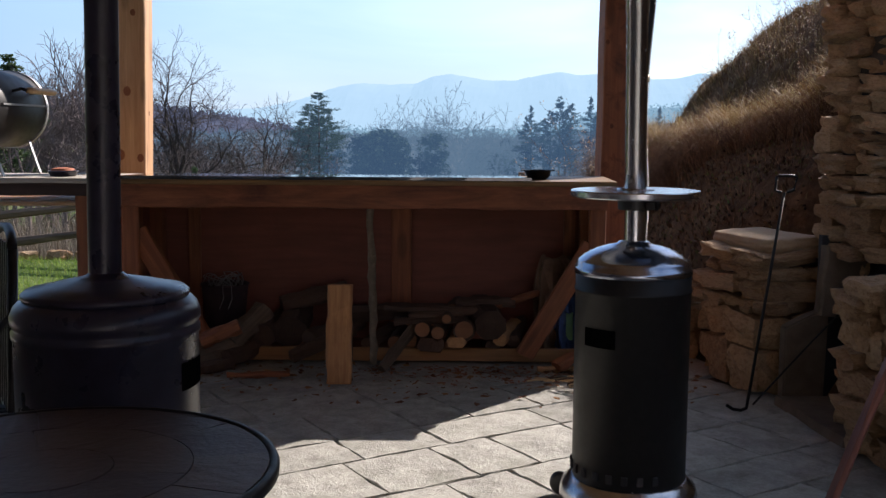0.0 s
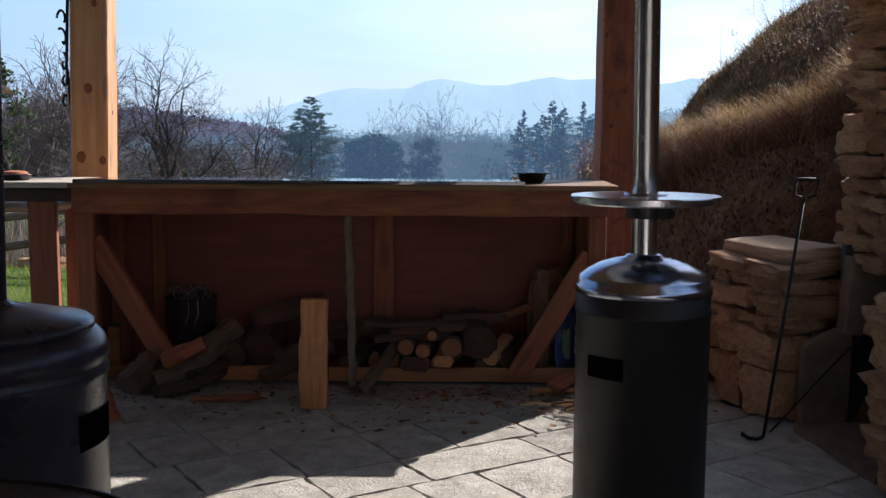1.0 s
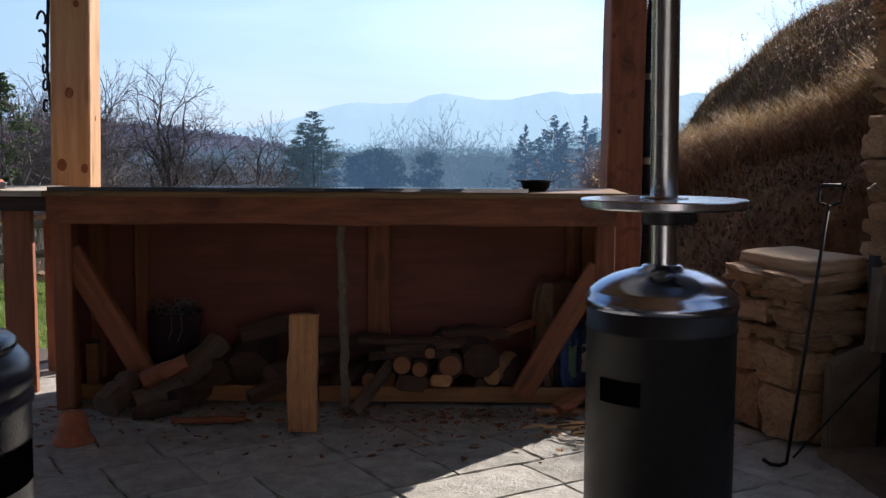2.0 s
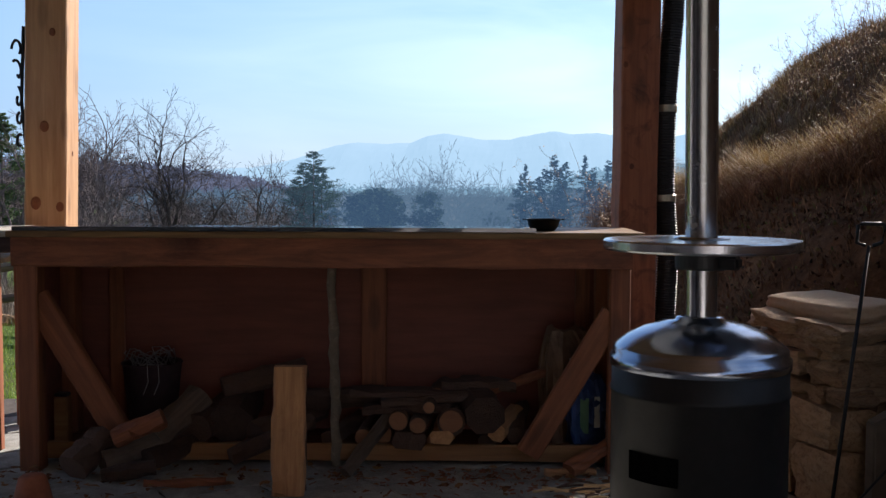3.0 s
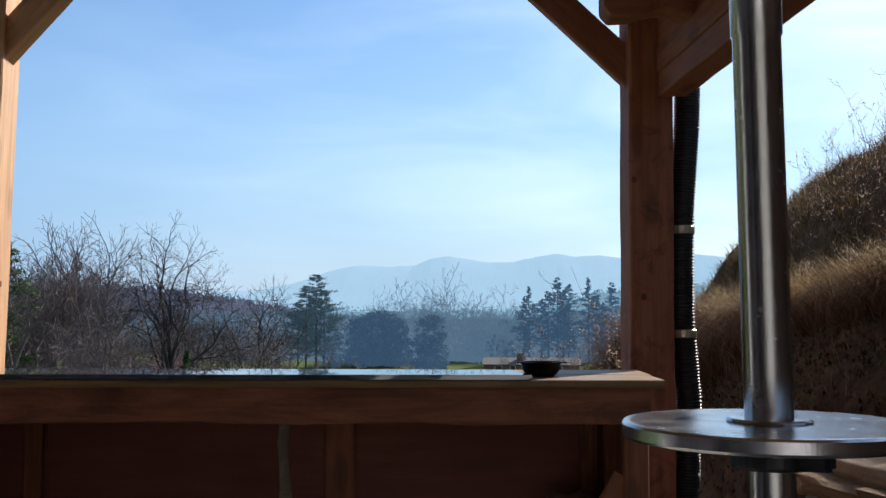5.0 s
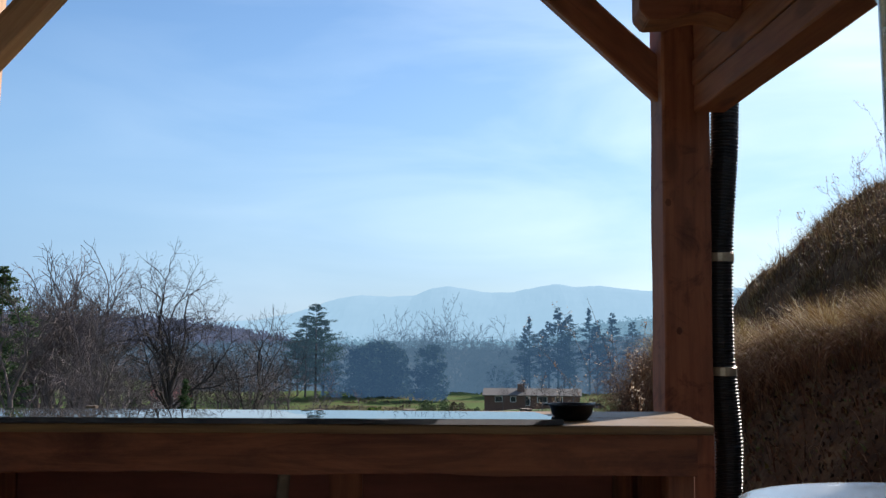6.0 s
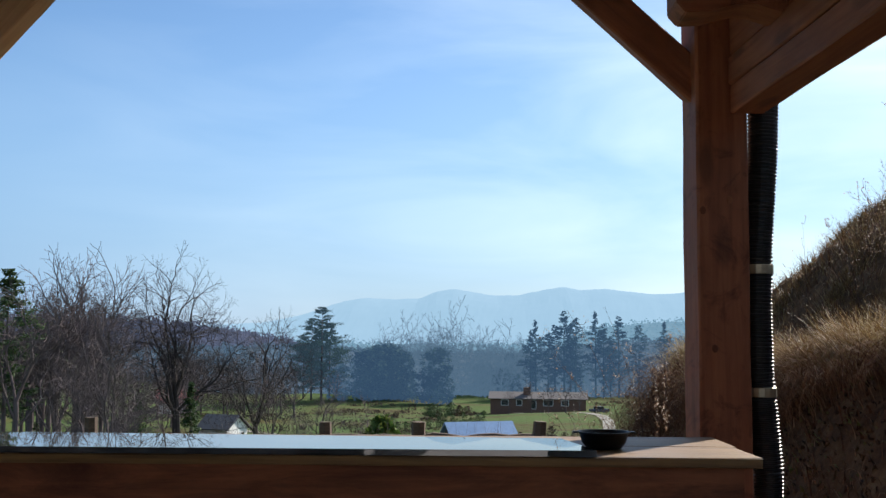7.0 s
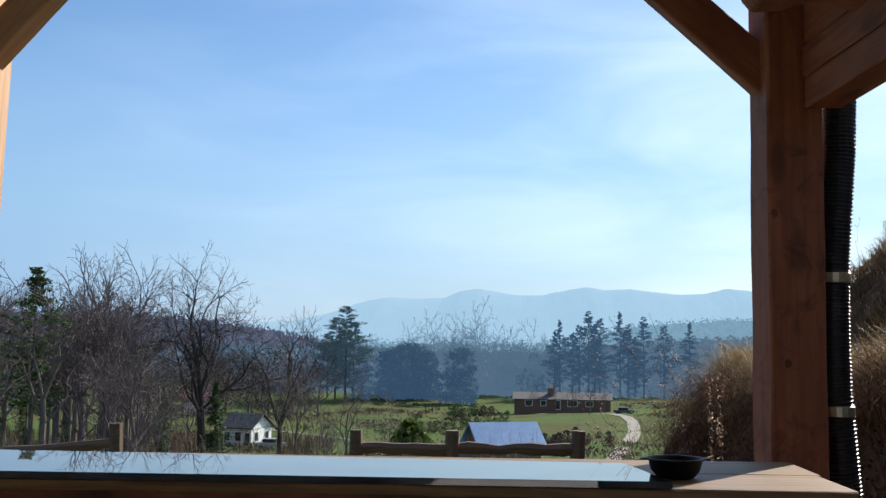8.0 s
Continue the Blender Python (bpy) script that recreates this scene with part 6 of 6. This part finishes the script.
def brush_cover(name, y, deep, tops, material, low, count, tall, wide, label, seed):
    """Fine upright brush, too small to count, over a far wooded rise."""
    q = random.Random(seed)
    verts, faces = [], []
    px0, px1 = tops[0][0], tops[-1][0]
    for _ in range(count):
        px, f = q.uniform(px0, px1), q.random()
        h = 1.4 + lerp_table(tops, px) * y / 1803
        crest = 0.55 + 0.9 * noise.noise(Vector((px * 0.11, f * 6, seed)))
        z = low + (h - low) * math.sin(math.pi * 0.5 * min(1, f * 1.15)) - 0.5 + tall * crest * q.random()
        c = Vector((at_view(px, y), y - deep * (1 - f) - 1.0, z))
        u = Vector((q.gauss(0, 0.7), q.gauss(0, 0.4), 0.8)).normalized() * tall * q.uniform(0.08, 0.24)
        v = Vector((1, q.gauss(0, 0.4), q.gauss(0, 0.3))).normalized() * wide * q.uniform(0.5, 1.3)
        b = len(verts)
        verts += [tuple(c - u), tuple(c + v), tuple(c + u), tuple(c - v)]
        faces.append((b, b + 1, b + 2, b + 3))
    tagged(new(name, quads_mesh(name, verts, faces, material)), label, "woods", kind="stuff")


# brown woods with bluish haze painted in as emission
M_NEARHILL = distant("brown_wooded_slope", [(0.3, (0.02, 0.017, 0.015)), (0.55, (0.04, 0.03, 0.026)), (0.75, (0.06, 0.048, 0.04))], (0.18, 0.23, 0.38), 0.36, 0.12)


def ridges():
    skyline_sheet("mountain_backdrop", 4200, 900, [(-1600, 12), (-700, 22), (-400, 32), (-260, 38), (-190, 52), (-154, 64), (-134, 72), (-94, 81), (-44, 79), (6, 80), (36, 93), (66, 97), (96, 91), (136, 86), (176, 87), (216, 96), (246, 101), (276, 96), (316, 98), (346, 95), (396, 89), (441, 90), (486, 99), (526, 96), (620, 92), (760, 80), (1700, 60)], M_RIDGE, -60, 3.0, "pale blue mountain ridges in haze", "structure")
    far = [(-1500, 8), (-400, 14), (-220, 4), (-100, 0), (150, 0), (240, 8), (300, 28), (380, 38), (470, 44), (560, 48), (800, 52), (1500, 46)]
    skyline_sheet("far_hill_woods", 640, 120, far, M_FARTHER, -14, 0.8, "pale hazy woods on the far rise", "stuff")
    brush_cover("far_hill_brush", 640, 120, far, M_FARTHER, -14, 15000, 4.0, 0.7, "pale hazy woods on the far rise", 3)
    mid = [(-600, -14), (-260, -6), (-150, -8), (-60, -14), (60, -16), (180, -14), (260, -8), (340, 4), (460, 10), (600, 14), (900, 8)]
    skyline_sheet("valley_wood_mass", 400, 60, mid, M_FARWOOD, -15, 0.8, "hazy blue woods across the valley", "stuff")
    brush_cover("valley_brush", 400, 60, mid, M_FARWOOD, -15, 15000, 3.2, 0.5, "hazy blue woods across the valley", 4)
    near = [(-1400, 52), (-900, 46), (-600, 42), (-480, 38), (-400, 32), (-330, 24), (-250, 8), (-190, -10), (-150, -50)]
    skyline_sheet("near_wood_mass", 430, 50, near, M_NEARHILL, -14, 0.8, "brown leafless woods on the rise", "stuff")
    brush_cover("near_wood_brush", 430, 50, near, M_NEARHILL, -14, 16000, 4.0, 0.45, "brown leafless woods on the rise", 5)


ridges()


# ---- houses in the valley ----
M_WHITEWALL = plain("white_siding", (0.72, 0.72, 0.70), 0.8, 0, 0.08, 3, 0.0)
M_BRICK = plain("brown_brick_wall", (0.16, 0.085, 0.06), 0.9, 0, 0.2, 3, 0.0)
M_ROOFGREY = plain("grey_shingles", (0.085, 0.09, 0.10), 0.9, 0, 0.2, 4, 0.0)
M_ROOFTAN = plain("tan_shingles", (0.11, 0.098, 0.095), 0.9, 0, 0.2, 4, 0.0)
M_TINROOF = plain("blue_metal_roof", (0.22, 0.33, 0.50), 0.35, 0.4, 0.1, 2, 0.0)
M_REDROOF = plain("red_metal_roof", (0.42, 0.10, 0.09), 0.5, 0.2, 0.1, 2, 0.0)
M_GLASSDARK = plain("dark_window_glass", (0.03, 0.035, 0.04), 0.15, 0, 0.1, 2, 0.0)
M_GRAVEL = plain("pale_gravel", (0.24, 0.22, 0.18), 0.95, 0, 0.15, 3, 0.0)


def house(name, at, w, d, h, rise, turn, wall, roof, label, windows, chimney=False):
    t = thing(name, at, label, "house")
    c = Matrix.Translation(at) @ Matrix.Rotation(turn, 4, "Z")
    part("wall", box_bm(w, d, h + 2, 0), wall, t, m=c @ Matrix.Translation((0, 0, h / 2 - 1)))
    bm = bmesh.new()
    o = 0.5
    vs = [bm.verts.new(p) for p in ((-w / 2, -d / 2, h), (w / 2, -d / 2, h), (w / 2, d / 2, h), (-w / 2, d / 2, h), (-w / 2, 0, h + rise), (w / 2, 0, h + rise))]
    for f in ((0, 3, 4), (1, 5, 2), (0, 4, 5, 1), (3, 2, 5, 4)):
        bm.faces.new([vs[i] for i in f])
    part("gable", bm, wall, t, m=c @ Matrix.Translation((0, 0, -0.02)))
    for s in (-1, 1):
        sl = math.hypot(d / 2 + o, rise * (d / 2 + o) / (d / 2))
        an = math.atan2(rise, d / 2)
        m = c @ Matrix.Translation((0, s * (d / 4 + o / 2), h + rise / 2 - rise * o / d + 0.12)) @ Matrix.Rotation(-s * an, 4, "X")
        part("roof", box_bm(w + 2 * o, sl, 0.2, 0), roof, t, m=m)
    for x, z, ww, hh, side in windows:
        m = c @ (Matrix.Translation((x, -d / 2 - 0.03, z)) if side == "f" else Matrix.Translation((w / 2 + 0.03, x, z)) @ Matrix.Rotation(radians(90), 4, "Z"))
        win = part("window", box_bm(ww + 0.25, 0.08, hh + 0.25, 0), M_WHITEWALL, t, "white-framed window", m)
        part("pane", box_bm(ww, 0.06, hh, 0), M_GLASSDARK, win, m=m @ Matrix.Translation((0, -0.03, 0)))
    if chimney:
        part("chimney", box_bm(1.6, 1.4, 3.0, 0), M_BRICK, t, "brick chimney", c @ Matrix.Translation((-w * 0.12, -d * 0.2, h + 1.2)))
    return t


def valley():
    def spot(px, y, up=0.0):
        x = at_view(px, y)
        return x, y, ground_z(x, y) + up
    house("white_house", spot(-342, 165), 5.2, 5.8, 3.0, 1.8, radians(-20), M_WHITEWALL, M_ROOFGREY, "small white house with a grey shingle roof", [(-1.8, 1.5, 1.0, 1.2, "f"), (0.2, 1.5, 1.0, 1.3, "f"), (1.9, 1.1, 0.9, 2.0, "f"), (-1.5, 1.5, 0.9, 1.3, "s"), (1.5, 1.5, 0.9, 1.3, "s")])
    house("barn", spot(108, 122, 1.8), 7.4, 5.2, 2.6, 2.0, radians(20), M_GREYWOOD, M_TINROOF, "grey wooden barn with a blue metal roof", [(0, 1.0, 1.4, 1.8, "s")])
    house("shed", spot(38, 124, 1.1), 3.0, 2.6, 1.8, 0.7, radians(10), M_GREYWOOD, M_TINROOF, "low shed with a blue metal roof", [])
    house("ranch_house", spot(212, 255, 1.0), 23.0, 8.5, 2.4, 1.35, radians(-6), M_BRICK, M_ROOFTAN, "long brown ranch house with a tan roof", [(-8, 1.5, 1.6, 1.2, "f"), (-4.5, 1.5, 1.2, 1.2, "f"), (-1, 1.1, 1.0, 2.0, "f"), (2.5, 1.5, 2.2, 1.3, "f"), (6.5, 1.5, 1.6, 1.2, "f")], True)
    house("red_roofed_house", spot(-425, 250), 9.0, 8.0, 3.0, 2.6, radians(15), M_WHITEWALL, M_REDROOF, "distant house with a red metal roof among trees", [])


valley()


def driveway():
    def ribbon(name, pts, wide, label):
        verts, faces = [], []
        for i, (px, y) in enumerate(pts):
            x = at_view(px, y)
            for s in (-1, 1):
                xx = x + s * wide / 2
                verts.append((xx, y, ground_z(xx, y) + 0.08))
        for i in range(len(pts) - 1):
            a = 2 * i
            faces.append((a, a + 1, a + 3, a + 2))
        tagged(new(name, quads_mesh(name, verts, faces, M_GRAVEL)), label, "driveway", kind="structure")
    ribbon("driveway", [(170, 238), (200, 236), (240, 234), (275, 232), (300, 228), (322, 222), (334, 210), (336, 196), (328, 180), (314, 164), (300, 148), (288, 134)], 2.4, "pale gravel driveway winding past the ranch house")
    ribbon("farm_track", [(-60, 150), (-110, 165), (-160, 180), (-220, 190), (-300, 200), (-360, 215)], 2.2, "pale farm track across the field")


driveway()


def car(px, y, turn, paint, label):
    x = at_view(px, y)
    z = ground_z(x, y)
    t = thing("parked_car", (x, y, z), label, "car")
    c = Matrix.Translation((x, y, z)) @ Matrix.Rotation(turn, 4, "Z")
    part("body", box_bm(4.4, 1.75, 0.62, 0.12), paint, t, m=c @ Matrix.Translation((0, 0, 0.60)))
    part("cabin", box_bm(2.3, 1.5, 0.55, 0.2), M_GLASSDARK, t, "dark glazed cabin", c @ Matrix.Translation((-0.15, 0, 1.13)))
    part("roof", box_bm(1.8, 1.4, 0.08, 0.03), paint, t, m=c @ Matrix.Translation((-0.15, 0, 1.42)))
    for u in (-1.35, 1.35):
        for v in (-0.8, 0.8):
            part("wheel", lathe_bm([(0, -0.1), (0.26, -0.1), (0.32, -0.06), (0.32, 0.06), (0.26, 0.1), (0, 0.1)], 16), M_BLACKRIB, t, m=c @ Matrix.Translation((u, v, 0.30)) @ Matrix.Rotation(radians(90), 4, "X"))


car(318, 236, 0.3, plain("dark_blue_paint", (0.05, 0.07, 0.12), 0.3, 0.3, 0.05, 3, 0.0), "dark blue car parked beside the ranch house")
car(-300, 150, 0.1, plain("silver_paint", (0.42, 0.46, 0.52), 0.3, 0.4, 0.05, 3, 0.0), "silver car parked beside the white house")

M_SCRUB = blades_mat("grey_scrub", [(0.0, (0.045, 0.035, 0.03)), (0.6, (0.10, 0.075, 0.055)), (1.0, (0.17, 0.12, 0.085))], 0.9, 0.1)


def shrubs():
    rnd = random.Random(19)

    def bush_mesh(seed, r, h, mat, n):
        q = random.Random(seed)
        verts, faces = [], []
        for _ in range(n):
            a, f, rr = q.uniform(0, 6.28), q.random(), q.random() ** 0.5
            lim = r * math.sin(math.pi * (0.15 + 0.8 * f)) * (0.8 + 0.3 * math.sin(3 * a + seed))
            c = Vector((math.cos(a) * lim * rr, math.sin(a) * lim * rr, f * h))
            u = Vector((q.gauss(0, 1), q.gauss(0, 1), q.gauss(0, 1))).normalized() * r * 0.10
            v = Vector((q.gauss(0, 1), q.gauss(0, 1), q.gauss(0, 1))).normalized() * r * 0.07
            b = len(verts)
            verts += [tuple(c - u), tuple(c + v), tuple(c + u), tuple(c - v)]
            faces.append((b, b + 1, b + 2, b + 3))
        return quads_mesh("crown", verts, faces, mat)
    stem = mesh_of("trunk", tube_bm([(0, 0, -0.2), (0, 0, 0.5)], [0.05, 0.03], 6), M_TWIG)
    near = bush_mesh(1, 0.55, 1.5, M_SHRUB, 2600)
    plant("evergreen_shrub", (stem, near), at_view(-57, 17), 17, 0, 1.0, "bright green evergreen shrub beyond the fence", "shrub")
    plant("evergreen_shrub", (stem, near), at_view(-5, 18), 18, 1, 0.6, "small green shrub beyond the fence", "shrub")
    row = [bush_mesh(2 + k, 1.3, 2.4, M_NEEDLES, 420) for k in range(3)]
    for k in range(14):
        plant("hedge_bush", (row[k % 3],), at_view(-58 + 13.5 * k + rnd.uniform(-4, 4), 205), 205 + rnd.uniform(-4, 4), k, rnd.uniform(0.7, 1.2), "dark rounded evergreen bush in a field row", "bush", "bushes in the field row")
    scrub = [bush_mesh(12 + k, 1.5, 2.0, M_SCRUB, 420) for k in range(3)]
    for k in range(34):
        px, y = rnd.uniform(110, 300), rnd.uniform(168, 182)
        plant("scrub_bush", (scrub[k % 3],), at_view(px, y), y, k, rnd.uniform(0.5, 1.0), "leafless grey-brown scrub on the lawn below the house", "bush", "scrub below the house")
    for k in range(16):
        px, y = rnd.uniform(10, 120), rnd.uniform(225, 250)
        plant("scrub_bush", (rnd.choice(scrub + row),), at_view(px, y), y, k, rnd.uniform(0.7, 1.5), "dull green and brown bush beside the ranch house", "bush", "bushes beside the ranch house")
    for k in range(40):
        px, y = rnd.uniform(-560, -60), rnd.uniform(100, 135)
        if not -400 < px < -300:
            plant("scrub_bush", (scrub[k % 3],), at_view(px, y), y, k, rnd.uniform(0.4, 0.9), "leafless grey-brown scrub at the edge of the field", "bush", "scrub along the field")
    for px, s in ((160, 0.28), (199, 0.36), (229, 0.34), (260, 0.36), (284, 0.30)):
        plant("bare_tree", BARE[px % 3], at_view(px, 236), 236, px, s, "small bare tree on the lawn of the ranch house", group="lawn trees")


def field_scrub():
    """Low rough growth in patches over the valley fields."""
    q = random.Random(91)
    verts, faces = [], []
    n = 0
    while n < 420:
        px, y = q.uniform(-540, 420), q.uniform(104, 285)
        x = at_view(px, y)
        if noise.noise(Vector((x * 0.03, y * 0.05, 5.0))) < 0.05:
            continue
        n += 1
        r, h = q.uniform(0.5, 1.8), q.uniform(0.3, 1.1)
        z = ground_z(x, y)
        for _ in range(26):
            c = Vector((x + q.gauss(0, r), y + q.gauss(0, r * 0.6), z + h * q.random() * 0.8))
            u = Vector((q.gauss(0, 0.6), q.gauss(0, 0.6), 1)).normalized() * h * q.uniform(0.2, 0.5)
            v = Vector((1, q.gauss(0, 0.5), 0)).normalized() * q.uniform(0.05, 0.16)
            b = len(verts)
            verts += [tuple(c - u), tuple(c + v), tuple(c + u), tuple(c - v)]
            faces.append((b, b + 1, b + 2, b + 3))
    tagged(new("field_scrub", quads_mesh("field_scrub", verts, faces, M_SCRUB)), "patches of rough brown growth over the valley fields", "scrub", kind="stuff")


field_scrub()
shrubs()
# ---- loose litter on the terrace ----
def litter():
    rnd = random.Random(55)
    bm = bmesh.new()
    for _ in range(430):
        x, y = rnd.uniform(-2.0, 1.4), rnd.gauss(4.9, 0.28)
        if y > 5.15 and x < 0.9:
            y = 5.15 - rnd.random() * 0.3
        s = rnd.uniform(0.008, 0.03)
        a = rnd.uniform(0, 6.28)
        z = 0.008 + rnd.uniform(0, 0.012)
        c = [(-1, 0), (-0.3, 0.5), (0.5, 0.35), (1, 0), (0.4, -0.4), (-0.4, -0.45)]
        bm.faces.new([bm.verts.new((x + s * (p * math.cos(a) - q * math.sin(a)), y + s * (p * math.sin(a) + q * math.cos(a)), z + 0.012 * rnd.random())) for p, q in c])
    tagged(part("leaf_litter", bm, M_LEAF, None, "scattered dead leaves and bark chips on the pavers"), category="leaves", kind="stuff")
    chips = bmesh.new()
    for _ in range(420):
        x, y = rnd.gauss(0.22, 0.33), 5.14 - abs(rnd.gauss(0, 0.20))
        a, ln, z = rnd.uniform(0, 6.28), rnd.uniform(0.006, 0.022), rnd.uniform(0.006, 0.014)
        w = rnd.uniform(0.002, 0.006)
        d, e = Vector((math.cos(a), math.sin(a), rnd.uniform(-0.1, 0.1))) * ln, Vector((-math.sin(a), math.cos(a), 0.4)) * w
        c = Vector((x, y, z))
        chips.faces.new([chips.verts.new(c + p) for p in (-d - e, d - e, d + e, -d + e)])
    tagged(part("wood_chips", chips, M_TIMBER, None, "scattered splinters and straw before the wood store"), category="wood chips", kind="stuff")
    t = thing("kindling", (0.62, 4.72, 0), "small heap of dry twigs and kindling on the pavers", "kindling")
    for k in range(22):
        x, y = 0.62 + rnd.gauss(0, 0.07), 4.74 + rnd.gauss(0, 0.07)
        a = rnd.uniform(-0.9, 0.7)
        ln = rnd.uniform(0.06, 0.2)
        d = Vector((math.cos(a), math.sin(a) * 0.7, rnd.uniform(-0.05, 0.22))) * ln
        p = Vector((x, y, 0.015 + rnd.random() * 0.03))
        part("twig", tube_bm([p, p + d * 0.5 + Vector((0, 0, 0.004)), p + d], [0.006, 0.005, 0.003], 5), M_LIGHTWOOD if k % 3 else M_BARK, t)


litter()


# ---- pavers ----
def pavers():
    rnd = random.Random(23)
    shapes = {}

    def slab_mesh(w, h, k):
        key = (round(w, 2), round(h, 2), k)
        if key not in shapes:
            q = random.Random(hash(key) % 9999)
            bm = bmesh.new()
            g = 0.0045
            n = 6
            loop = []
            for i in range(n):
                loop.append((-w / 2 + g + (w - 2 * g) * i / n, -h / 2 + g))
            for i in range(n):
                loop.append((w / 2 - g, -h / 2 + g + (h - 2 * g) * i / n))
            for i in range(n):
                loop.append((w / 2 - g - (w - 2 * g) * i / n, h / 2 - g))
            for i in range(n):
                loop.append((-w / 2 + g, h / 2 - g - (h - 2 * g) * i / n))
            loop = [(x + q.uniform(-1, 1) * 0.0065, y + q.uniform(-1, 1) * 0.0065) for x, y in loop]
            lo = [bm.verts.new((x, y, -0.03)) for x, y in loop]
            mid = [bm.verts.new((x, y, -0.005 + q.uniform(-0.002, 0.001))) for x, y in loop]
            hi = [bm.verts.new((x * 0.98, y * 0.98, 0.002 + q.uniform(-0.0015, 0.0015))) for x, y in loop]
            ctr = bm.verts.new((0, 0, 0.003))
            for i in range(len(loop)):
                j = (i + 1) % len(loop)
                bm.faces.new((lo[i], lo[j], mid[j], mid[i]))
                bm.faces.new((mid[i], mid[j], hi[j], hi[i]))
                bm.faces.new((hi[i], hi[j], ctr))
            bmesh.ops.recalc_face_normals(bm, faces=bm.faces)
            shapes[key] = mesh_of("paver", bm, M_PAVER)
        return shapes[key]
    ang = radians(33)
    ca, sa = math.cos(ang), math.sin(ang)
    v = -6.0
    row = 0
    count = 0
    while v < 8:
        h = (0.40, 0.29, 0.40)[row % 3]
        u = -6.0 + rnd.uniform(0, 0.4)
        while u < 8:
            w = rnd.choice((0.29, 0.40, 0.40, 0.60))
            x, y = (u + w / 2) * ca - (v + h / 2) * sa, (u + w / 2) * sa + (v + h / 2) * ca
            if -2.35 < x < 1.85 and 1.6 < y < 6.4 and not (x > 1.5 and y > 4.5) or (-3.6 < x < 1.85 and -2.4 < y <= 1.6):
                m = Matrix.Translation((x, y, rnd.uniform(-0.003, 0.002))) @ Matrix.Rotation(ang, 4, "Z") @ Matrix.Rotation(rnd.uniform(-0.006, 0.006), 4, "X") @ Matrix.Rotation(rnd.uniform(-0.006, 0.006), 4, "Y")
                part("paver", slab_mesh(w, h, rnd.randint(0, 3)), M_PAVER, bed, m=m)
                count += 1
            u += w
        v += h
        row += 1


pavers()
